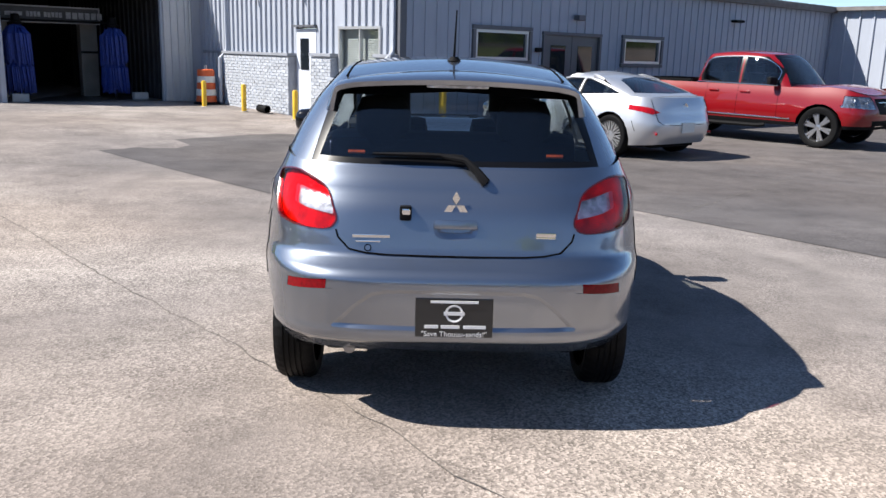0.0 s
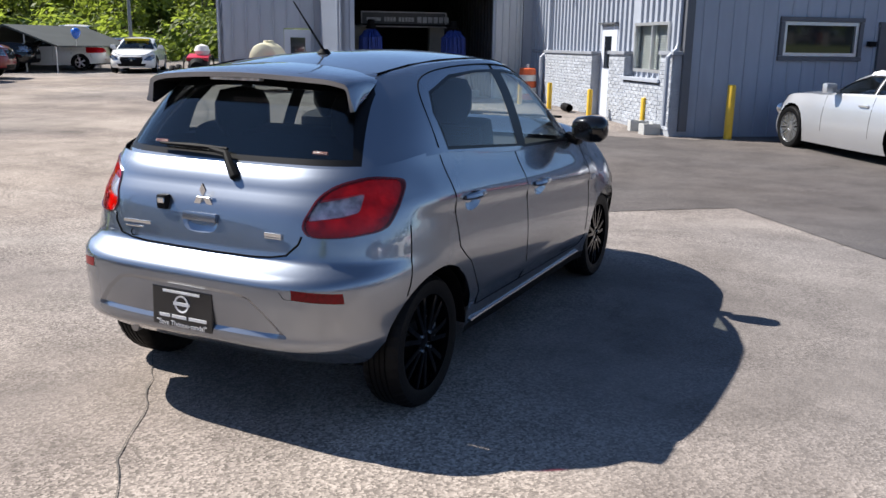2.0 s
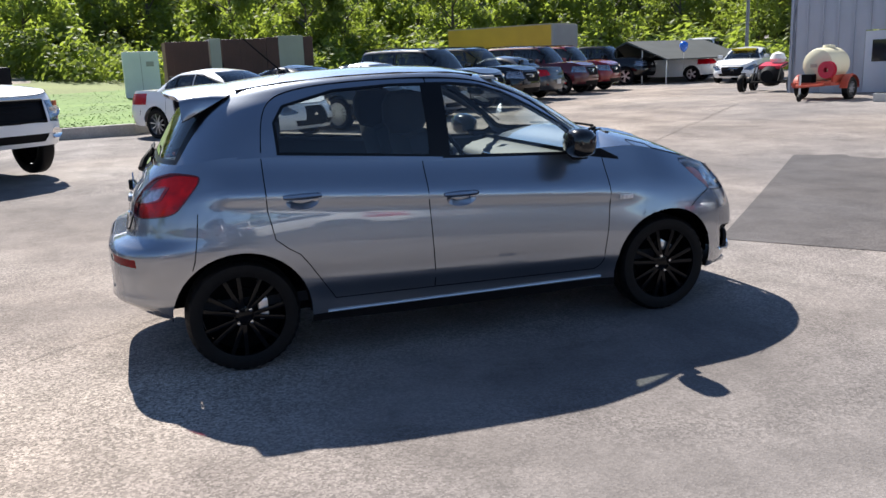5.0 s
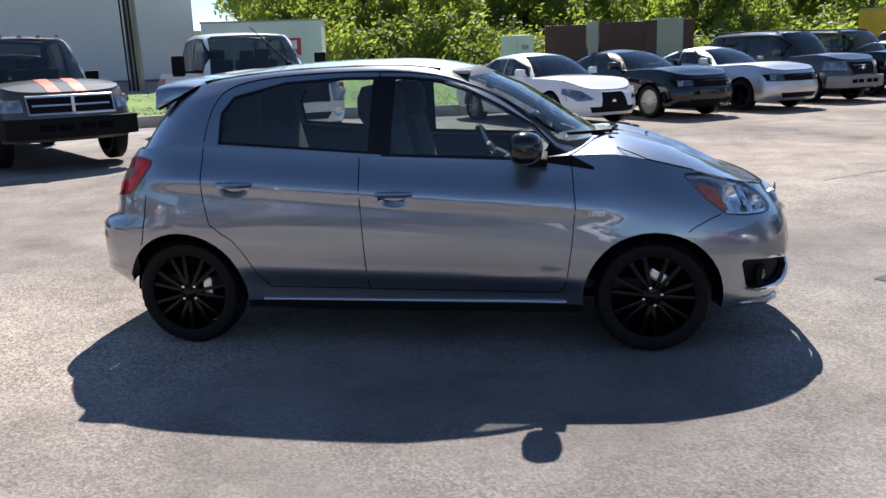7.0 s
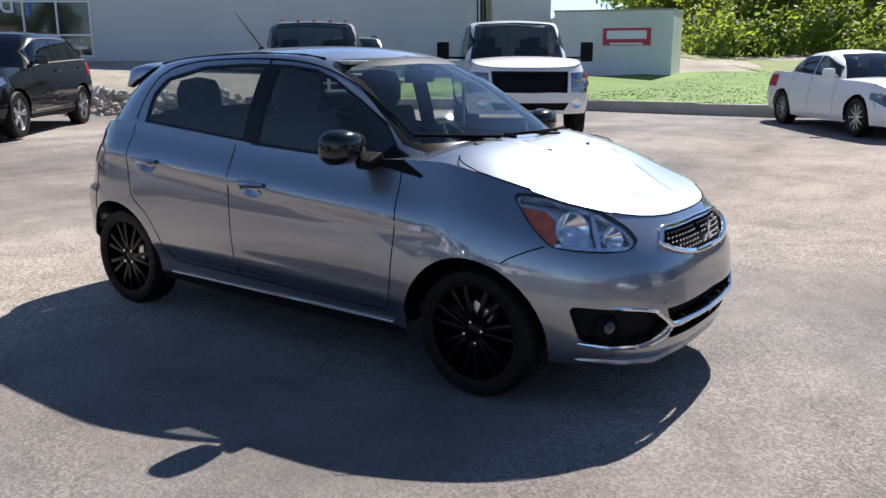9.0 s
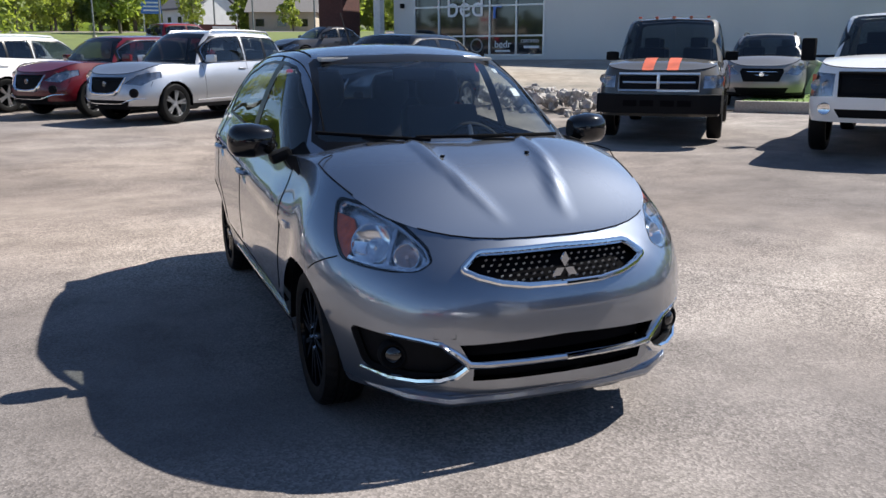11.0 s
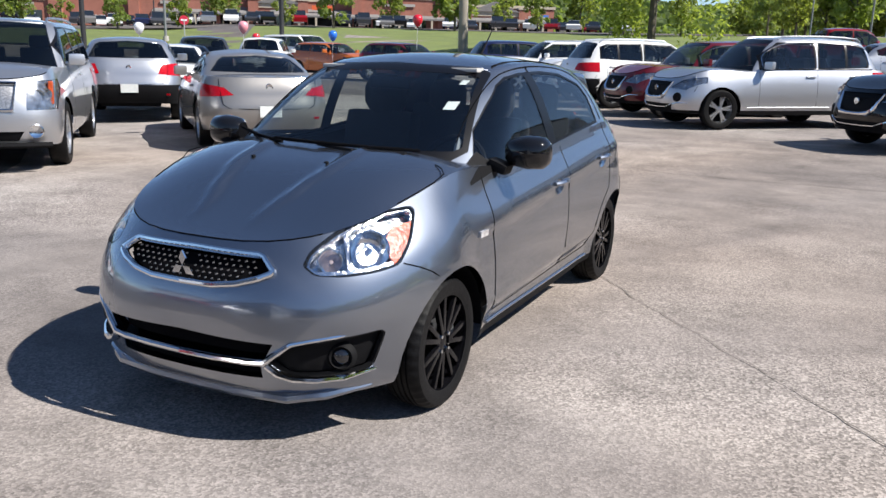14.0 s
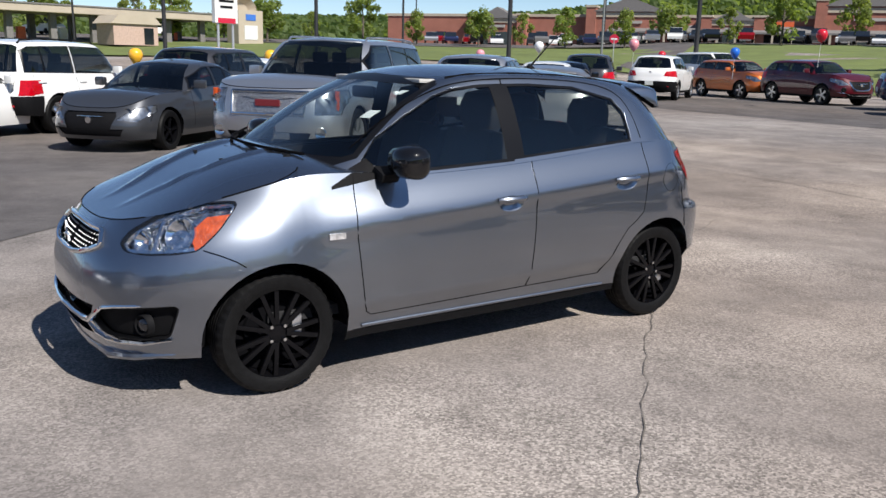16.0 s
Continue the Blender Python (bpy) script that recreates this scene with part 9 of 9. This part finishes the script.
        row = [a, a.lerp(b, 0.35) + bulge * 0.7, a.lerp(b, 0.7) + bulge, a.lerp(b, 0.94) + bulge * 0.6, b, b + inw * 0.020 + Vector((0, 0.008, 0)),
               b.lerp(a, 0.30) + inw * 0.030, b.lerp(a, 0.75) + inw * 0.040]
        verts += [(sgn * p.x, p.y, p.z) for p in row]
    for k in range(nrow - 1):
        for j in range(7):
            a = k * 8 + j
            faces.append((a, a + 1, a + 9, a + 8))
    for a in (0, (nrow - 1) * 8):
        faces.append([a + j for j in range(8)])
    bm = bmesh.new()
    vs = [bm.verts.new(v) for v in verts]
    dark = []
    for n, f in enumerate(faces):
        face = bm.faces.new([vs[i] for i in f])
        if n < (nrow - 1) * 7 and n % 7 >= 5:
            dark.append(face)
    bmesh.ops.recalc_face_normals(bm, faces=bm.faces)
    inner = bmesh.new()
    for f in dark:
        inner.faces.new([inner.verts.new(v.co) for v in f.verts])
    bmesh.ops.remove_doubles(inner, verts=inner.verts, dist=1e-5)
    bmesh.ops.delete(bm, geom=dark, context="FACES_ONLY")
    sp = part("spoiler", bm, P, car, "body-coloured roof spoiler with turned-down ends", True)
    part("spoiler_underside", inner, M_TRIM, sp, "black spoiler underside", True)
    part("brake_light", box((0, -1.462, 1.376), (0.26, 0.03, 0.016), None, 0.005), M_CLEARLAMP, sp, "clear high brake light")
    # aerial
    part("aerial_base", lathe([(0, 0.022), (0.018, 0.02), (0.035, 0.0)], "z", 16, (0, -0.83, 1.474)), M_TRIM, car, "", True)
    part("aerial", tube([(0, -0.835, 1.49), (0, -1.06, 1.70)], [0.006, 0.003], 6), M_TRIM, car)
    # windscreen wipers and washer jets
    for pts in ([(0.30, 1.045, 1.055), (0.45, 0.93, 1.075), (0.625, 0.80, 1.095)], [(-0.22, 1.065, 1.055), (-0.02, 1.07, 1.072), (0.22, 1.052, 1.072)]):
        wp = part("front_wiper", tube([(pts[0][0], pts[0][1] + 0.02, pts[0][2]), tuple((a + b) / 2 for a, b in zip(pts[0], pts[1])), pts[1]], [0.012, 0.009, 0.007], 6), M_TRIM, car, "", True)
    for pts in ([(0.18, 1.07, 1.070), (0.38, 0.985, 1.082), (0.63, 0.805, 1.095)], [(-0.50, 0.965, 1.065), (-0.25, 1.055, 1.075), (0.0, 1.075, 1.080), (0.24, 1.045, 1.082)]):
        part("wiper_blade", tube(pts, 0.008, 6), M_SEAM, car)
    part("cowl_panel", box((0, 1.06, 1.040), (0.92, 0.10, 0.014), Matrix.Rotation(radians(-20), 3, "X"), 0.006), M_TRIM, car)
    for sx in (0.20, -0.195):
        part("washer_jet", box((sx, 1.26, 1.021), (0.014, 0.020, 0.008), None, 0.003), M_TRIM, car)
    for x0, x1, z0, z1 in ((0.43, 0.46, 1.345, 1.365), (0.445, 0.495, 1.232, 1.268)):
        stk, _ = cut(wind, [(x0, z0), (x1, z0), (x1, z1), (x0, z1)], end_view)
        skin_part("sticker", mirrored(stk), M_WHITEMARK, car, "small white windscreen sticker", -0.004)
    # inside
    part("cabin_floor", box((0, -0.1, 0.34), (1.42, 2.7, 0.05)), M_INTERIOR, car)
    dash = prism([(0.42, 0.62), (0.46, 0.86), (0.55, 0.94), (0.80, 0.985), (0.96, 0.99), (0.96, 0.62)], "x", -0.68, 0.68)
    bmesh.ops.bevel(dash, geom=list(dash.edges), offset=0.025, segments=2, affect="EDGES")
    db = part("dashboard", dash, M_DASH, car, "", True)
    for x in (-0.07, 0.07):
        part("air_vent", box((x, 0.452, 0.905), (0.11, 0.02, 0.045), None, 0.008), M_CHROME, db)
        part("vent_slats", box((x, 0.444, 0.905), (0.095, 0.02, 0.032)), M_SEAM, db)
    part("centre_console", box((0, 0.15, 0.52), (0.22, 0.9, 0.30), None, 0.03), M_DASH, car)
    sw = new("steering_wheel")
    sw.parent = car
    sw.matrix_local = pose(-0.36, 0.33, 0.90, -62)
    ring_ = bmesh.new()
    add_tube(ring_, [(0.182 * math.cos(a), 0.182 * math.sin(a), 0) for a in np.linspace(0, 2 * math.pi, 33)], 0.016, 8, False)
    part("rim", ring_, M_TRIM, sw, "", True)
    part("boss", lathe([(0, 0.03), (0.07, 0.022), (0.085, -0.02), (0, -0.03)], "z", 16), M_DASH, sw, "", True)
    for a in (0, math.pi, -math.pi / 2):
        part("spoke", tube([(0.05 * math.cos(a), 0.05 * math.sin(a), 0), (0.175 * math.cos(a), 0.175 * math.sin(a), 0)], 0.016, 6), M_RIMDARK, sw)
    part("steering_column", tube([(-0.36, 0.34, 0.89), (-0.36, 0.6, 0.76)], 0.05, 10), M_DASH, car)

    def seat(x, y, w, name):
        st = new(name)
        st.parent = car
        st.matrix_local = pose(x, y, 0)
        part("seat_cushion", box((0, 0.22, 0.50), (w, 0.52, 0.18), Matrix.Rotation(radians(6), 3, "X"), 0.05), M_INTERIOR, st, "", True)
        bm = box((0, -0.10, 0.84), (w * 0.95, 0.16, 0.62), Matrix.Rotation(radians(14), 3, "X"), 0.06)
        part("backrest", bm, M_INTERIOR, st, "", True)
        n = 1 if w < 0.7 else 2
        for k in range(n):
            hx = 0 if n == 1 else (-0.33 + 0.66 * k)
            part("headrest", lathe([(0, -0.12), (0.09, -0.11), (0.128, -0.04), (0.128, 0.05), (0.10, 0.11), (0, 0.13)], "z", 20, (hx, -0.19 if n == 1 else -0.16, 1.235 if n == 1 else 1.19)), M_INTERIOR, st, "", True)
            for px in (-0.05, 0.05):
                part("headrest_post", tube([(hx + px, -0.18, 1.05), (hx + px, -0.19, 1.18)], 0.006, 6), M_CHROME, st)
    seat(0.35, -0.02, 0.48, "front_seat")
    seat(-0.35, -0.02, 0.48, "front_seat")
    seat(0.0, -0.88, 1.22, "rear_seat")
    part("parcel_shelf", box((0, -1.30, 0.92), (1.15, 0.36, 0.03), None, 0.01), M_INTERIOR, car)
    # added bar that stops sun leaking between the tail and the cabin frame
    part("boot_sill", box((0, -1.475, 0.985), (0.84, 0.21, 0.03), None, 0.008), M_TRIM, car)
    part("inside_mirror", box((0, 0.36, 1.335), (0.23, 0.03, 0.065), None, 0.015), M_TRIM, car)
    for sx in (1, -1):
        part("sun_visor", box((sx * 0.30, 0.22, 1.41), (0.34, 0.15, 0.02), None, 0.008), M_HEADLINER, car)
        part("warning_label", box((sx * 0.42, -1.475, 1.095), (0.07, 0.01, 0.012), Matrix.Rotation(radians(-35), 3, "X")), M_AMBER, car, "small orange label")
    # underneath
    # unseen tray and beam, added to stop sun leaking through the front bumper
    part("undertray", prism([(-0.40, 1.2), (-0.40, 1.5), (-0.70, 1.575), (-0.60, 1.70), (-0.42, 1.855), (-0.2, 1.895), (0.2, 1.895), (0.42, 1.855), (0.60, 1.70), (0.70, 1.575), (0.40, 1.5), (0.40, 1.2)], "z", 0.215, 0.235), M_TRIM, car)
    part("inner_bumper", box((0, 1.50, 0.44), (1.24, 0.10, 0.42)), M_SEAM, car)
    part("underbody", box((0, 0.05, 0.27), (1.1, 3.1, 0.1), None, 0.03), M_TRIM, car)
    part("bumper_filler", box((0, -1.60, 0.43), (0.9, 0.16, 0.14)), M_SEAM, car)
    part("front_filler", box((0, 1.70, 0.46), (0.92, 0.10, 0.42)), M_SEAM, car)
    part("front_lip", tube([(-0.690, 1.585, 0.245), (-0.655, 1.67, 0.232), (-0.55, 1.80, 0.215), (-0.42, 1.875, 0.20), (-0.2, 1.905, 0.20), (0, 1.91, 0.20), (0.2, 1.905, 0.20), (0.42, 1.875, 0.20), (0.55, 1.80, 0.215), (0.655, 1.67, 0.232), (0.690, 1.585, 0.245)], [0.006, 0.014, 0.020, 0.022, 0.022, 0.022, 0.022, 0.022, 0.020, 0.014, 0.006], 8), P, car, "", True)
    part("silencer", lathe([(0, -0.2), (0.08, -0.19), (0.085, 0.19), (0, 0.2)], "x", 16, (-0.28, -1.46, 0.33)), M_TRIM, car, "", True)
    part("exhaust_tip", tube([(-0.42, -1.50, 0.31), (-0.43, -1.70, 0.30)], 0.025, 10), M_RIMDARK, car)
    return car


M_HEADLINER = material("pale_headliner", (0.45, 0.44, 0.42), 0.95)
M_HLBACK = material("headlight_housing", (0.84, 0.86, 0.89), 0.20, 1.0, grain=0.25, scale=26, bump=0.9, bump_scale=30)
M_HLWALL = material("headlight_wall", (0.80, 0.81, 0.84), 0.20, 1.0, grain=0.2, scale=40, bump=0.7, bump_scale=34)
M_DULLCHROME = material("dull_chrome", (0.30, 0.30, 0.31), 0.35, 0.8)
M_AMBERSOFT = material("pale_amber_reflector", (0.66, 0.50, 0.46), 0.2, 0.3, coat=0.6)
M_REDREFL = material("red_reflector", (0.17, 0.002, 0.005), 0.35, coat=0.3, spec=0.1, grain=0.3, scale=60)
M_REDGLASS = glass("red_lamp_glass", (0.97, 0.11, 0.12), 0.0, 0.045, 0.5)
M_REDPAN = material("red_lamp_reflector", (0.66, 0.035, 0.045), 0.32, 0.15, grain=0.45, scale=16, bump=0.6, bump_scale=34)
M_REDDARK = material("dark_red_lens", (0.10, 0.004, 0.006), 0.2, coat=0.6)
M_CLEARLAMP = material("clear_ribbed_lamp", (0.52, 0.51, 0.52), 0.25, 0.35, coat=1.0, grain=0.55, scale=30, bump=0.5, bump_scale=30)
M_STOREBLACK = material("black_glass", (0.01, 0.01, 0.012), 0.05, coat=0.8)
M_REARGLASS = glass("rear_window_glass", (0.60, 0.65, 0.66))
hero = hatchback()


# ---------------------------------------------------------------- parked cars
M_STRIPE = material("faded_orange_stripe", (0.55, 0.10, 0.04), 0.5, stain=0.35, stain_scale=3)
M_MESHGRILLE = material("chrome_mesh", (0.34, 0.34, 0.35), 0.35, 0.8, grain=0.6, scale=70)
M_LETTERRED = material("dull_red_badge", (0.13, 0.015, 0.02), 0.4)
M_BANNER = material("yellow_banner", (0.75, 0.62, 0.03), 0.6)
parked_car("low silver two-door sports coupe beside the workshop", "car", "bright_silver", 2.65, 9.9, 127, "sport", rims="mesh",
           rear=[(0.58, 0.73), (0.70, 0.70), (0.91, 0.78), (0.91, 0.845), (0.70, 0.80)])
parked_car("bright red crew-cab pickup truck by the workshop", "truck", "red", 6.8, 12.65, -47, "pickup", rims="six", H=1.78, wb=3.2, fo=0.9, ro=1.1, mirror=M_TRIM, belt=M_CHROME,
           tint=M_PRIVACY, steps=M_TRIM, wheel_r=0.385, belt_f=1.10, belt_r=1.12, cowl_z=1.13, nose_z=1.0)
parked_car("white sport sedan with a dark spindle grille", "car", "white", -13.7, 0.17, 39, "sedan", rims="ten", grille=[(0, 0.28), (0.36, 0.28), (0.26, 0.66), (0, 0.66)], bars=M_TRIM, tint=M_PRIVACY)
parked_car("black muscle coupe with bright wheels", "car", "black", -15.25, 2.25, 38, "coupe", rims="mesh", nose_z=0.87, cowl_z=1.02, belt_f=0.99, belt_r=1.06, deck_z=1.07, H=1.45, capf=0.48, plain_front=True, grille=[(0, 0.64), (0.82, 0.65), (0.84, 0.80), (0, 0.80)], head=[(0.48, 0.665), (0.76, 0.668), (0.76, 0.785), (0.48, 0.785)], bars=M_TRIM, tint=M_PRIVACY)
parked_car("silver muscle coupe with black wheels", "car", "silver", -16.9, 4.4, 38, "coupe", rims="black", nose_z=0.87, cowl_z=1.02, belt_f=0.99, belt_r=1.06, deck_z=1.07, H=1.45, capf=0.48, plain_front=True, grille=[(0, 0.64), (0.82, 0.65), (0.84, 0.80), (0, 0.80)], head=[(0.48, 0.665), (0.76, 0.668), (0.76, 0.785), (0.48, 0.785)], bars=M_TRIM, tint=M_PRIVACY)
parked_car("dark boxy off-road wagon with a roof rack", "car", "darkgrey", -19.1, 6.4, 38, "boxsuv", rails=M_TRIM, bumper=M_POLE)
parked_car("black mid-size wagon with roof rails", "car", "black", -21.2, 8.5, 38, "boxsuv", rails=M_TRIM)
parked_car("grey compact sedan parked tail out", "car", "grey", -22.7, 9.9, 218, "sedan")
parked_car("maroon boxy wagon with roof rails", "car", "maroon", -24.7, 12.55, 38, "boxsuv", rails=M_TRIM)
parked_car("red boxy wagon with roof rails", "car", "red", -26.2, 14.4, 38, "boxsuv", rails=M_TRIM)
parked_car("black pickup truck at the end of the row", "truck", "black", -30.3, 18.3, 38, "pickup", wb=3.2, H=1.78)
parked_car("grey crossover near the carport", "car", "pewter", -32.5, 23.0, 60, "suv")
parked_car("white pickup truck parked under the carport", "truck", "white", -33.5, 26.0, 218, "pickup", wb=3.2, H=1.8)
parked_car("white sedan under the carport canopy", "car", "white", -29.9, 21.7, 218, "sedan")
parked_car("white sedan with a yellow windscreen banner", "car", "white", -25.95, 22.97, -52, "sedan", visor=M_BANNER)
parked_car("white full-size pickup truck with tow mirrors", "truck", "white", -9.75, -5.0, 37.5, "pickup", wb=3.68, H=1.93, roof_w=0.71, nose_z=1.13, cowl_z=1.25, belt_f=1.22, belt_r=1.24, sill=0.45, wheel_r=0.42, mirror=M_TRIM, tow=True, steps=M_TRIM,
           grille=[(0, 0.79), (0.55, 0.79), (0.57, 1.07), (0, 1.07)], head=[(0.62, 0.78), (0.94, 0.76), (0.94, 1.08), (0.62, 1.06)], bars=M_TRIM, face=M_TRIM, plain_sill=True, fogs=True, plain_front=True, corner_amber=True)
parked_car("weathered dark pickup with faded orange stripes", "truck", "rusty", -7.9, -8.1, 49, "pickup", wb=3.5, H=1.92, W=0.93, roof_w=0.67, wheel_r=0.42, mirror=M_TRIM, stripe=M_STRIPE, cab_lamps=True,
           grille=[(0, 0.76), (0.58, 0.76), (0.58, 1.0), (0, 1.0)], head=[(0.64, 0.80), (0.93, 0.80), (0.93, 0.98), (0.64, 0.98)], face=M_RIMSILVER, bars=M_TRIM, bumper=M_TRIM, plain_sill=True, plain_front=True, cross_bars=M_RIMSILVER, corner_amber=True)
parked_car("pewter crossover on the side road", "car", "pewter", -13.9, -12.4, 45, "suv", rails=M_TRIM)
parked_car("glossy black crossover with chrome window line", "car", "black", -3.96, -11.8, 39, "suv", rtop=-1.50, belt_r=1.20, belt=M_CHROME, tint=M_DARKGLASS, face=M_CHROME, bars=M_TRIM)
parked_car("silver three-row crossover with roof rails", "car", "silver", -0.4, -14.25, 39, "suv", wb=2.9, H=1.77, belt=M_CHROME, rails=M_RIMSILVER, face=M_CHROME, bars=M_TRIM)
parked_car("deep red crossover with a dark grille", "car", "crimson", 1.1, -16.4, 39, "suv", belt=M_CHROME, face=M_CHROME, bars=M_TRIM)
parked_car("white crossover parked tail out", "car", "white", 2.9, -18.6, 219, "suv", tail_trim=True, rails=M_RIMSILVER)
parked_car("white crossover with silver wheels", "car", "white", 4.65, -20.9, 39, "suv", rims="ten", face=M_CHROME, bars=M_TRIM)
parked_car("white three-row crossover with roof rails", "car", "white", 7.4, -23.8, 39, "suv", rails=M_RIMSILVER)
parked_car("navy blue crossover parked tail out", "car", "navy", 9.2, -26.2, 219, "suv")
parked_car("red pickup truck behind the row of crossovers", "truck", "red", -1.5, -30.0, 200, "pickup", wb=3.2, H=1.78)
parked_car("dark grey small hatchback near the shop", "car", "darkgrey", -7.4, -31.5, 20, "sedan", deck_z=None, H=1.5)
parked_car("silver-grey sedan behind the black crossover", "car", "silver", -3.3, -25.5, 200, "sedan")
parked_car("silver full-size wagon with a mesh grille", "car", "silver", 8.54, -3.8, 133, "bigsuv", grille=[(0, 0.74), (0.52, 0.74), (0.56, 1.04), (0, 1.04)], head=[(0.66, 0.74), (0.96, 0.74), (0.96, 1.07), (0.66, 1.07)],
           grille_mat=M_MESHGRILLE, face=M_CHROME, bars=M_MESHGRILLE, badge=M_LETTERRED, rails=M_RIMSILVER, tint=M_PRIVACY, fogs=True, corner_amber=True, low_mesh=M_MESHGRILLE)
parked_car("silver-grey luxury coupe parked tail out", "car", "pewter", 7.0, -7.06, -42, "coupe", rear=[(0.50, 0.80), (0.91, 0.76), (0.91, 0.95), (0.62, 0.90)])
parked_car("silver compact crossover parked tail out", "car", "silver", 11.6, -9.2, -47, "suv", wb=2.65, H=1.6, tail_trim=True)
parked_car("white sedan beyond the compact crossover", "car", "white", 14.6, -13.6, 133, "sedan")
parked_car("black sedan in the middle row", "car", "black", 16.8, -16.4, 133, "sedan")
parked_car("dark grey crossover in the middle row", "car", "darkgrey", 18.4, -19.0, -47, "suv")
parked_car("dark grey family sedan with black wheels", "car", "grey", 11.3, -1.85, 133, "sedan", rims="black", tint=M_PRIVACY, bars=M_CHROME)
parked_car("white boxy small wagon parked tail out", "car", "white", 15.2, -0.9, -50, "boxsuv", wb=2.57, rails=M_TRIM, tail_trim=True)
parked_car("dark small crossover in the back row", "car", "darkgrey", 15.5, -4.5, -50, "suv")
parked_car("white sedan parked tail out", "car", "white", 13.6, 1.4, -50, "sedan")
parked_car("white sedan in the back row", "car", "white", 18.6, -6.8, -50, "sedan")
parked_car("maroon small crossover facing the road", "car", "maroon", 14.7, -27, 165, "suv", wb=2.61, H=1.6, face=M_CHROME)
parked_car("burnt orange small crossover facing the road", "car", "orange", 19.3, -28.5, 165, "suv", wb=2.61, H=1.6)
parked_car("white crossover parked tail out", "car", "white", 19.5, -24, -60, "suv", tail_trim=True)
parked_car("white delivery van beyond the orange crossover", "van", "white", 24.0, -33.0, 165, "bigsuv", wb=3.0, name="delivery_van")
parked_car("small red hatchback beyond the pickup", "car", "red", 13.2, 15.5, -47, "sedan", deck_z=None)
parked_car("white sedan at the end of the workshop", "car", "white", 16.5, 17.0, -47, "sedan")


# ---------------------------------------------------------------- bricks of the painted plinths, last
def brick_verts(w, h, d):
    i = 0.006
    return [(0, -w, -h), (0, w, -h), (0, w, h), (0, -w, h), (-d, -w + i, -h + i), (-d, w - i, -h + i), (-d, w - i, h - i), (-d, -w + i, h - i)]


BRICK_FACES = [(4, 7, 6, 5), (0, 4, 5, 1), (1, 5, 6, 2), (2, 6, 7, 3), (3, 7, 4, 0)]
BRICKS = {}


def brick_mesh(w):
    """A painted brick of a given half length, shared by its equals."""
    k = round(w, 3)
    if k not in BRICKS:
        me = bpy.data.meshes.new("brick")
        me.from_pydata(brick_verts(k, 0.033, 0.014), [], BRICK_FACES)
        me.materials.append(M_BRICK)
        BRICKS[k] = me
    return BRICKS[k]


rb = random.Random(77)
for a, b, h, plinth in PLINTHS:
    far_v, far_f = [], []
    for row in range(int((h - 0.05) / 0.0735)):
        z = 0.012 + 0.0735 * row + 0.033
        y = a + 0.004 - (0.1105 if row % 2 else 0.0)
        while y < b - 0.03:
            y0, y1 = max(y, a + 0.004), min(y + 0.212, b - 0.004)
            y += 0.221
            if y1 - y0 < 0.03:
                continue
            at = (-0.2 + rb.uniform(-0.001, 0.005), (y0 + y1) / 2, z + rb.uniform(-0.002, 0.002))
            if at[1] < 5.2:
                o = new("brick", brick_mesh((y1 - y0) / 2))
                o.parent = plinth
                o.location = at
                o.rotation_euler = (rb.gauss(0, 0.006), 0, rb.gauss(0, 0.01))
            else:
                n = len(far_v)
                far_v += [(at[0] + p[0], at[1] + p[1], at[2] + p[2]) for p in brick_verts((y1 - y0) / 2, 0.033, 0.014)]
                far_f += [tuple(n + q for q in f) for f in BRICK_FACES]
    if far_f:
        field = mesh_object("brick_field", far_v, far_f, M_BRICK, plinth)
        field["kind"] = "stuff"
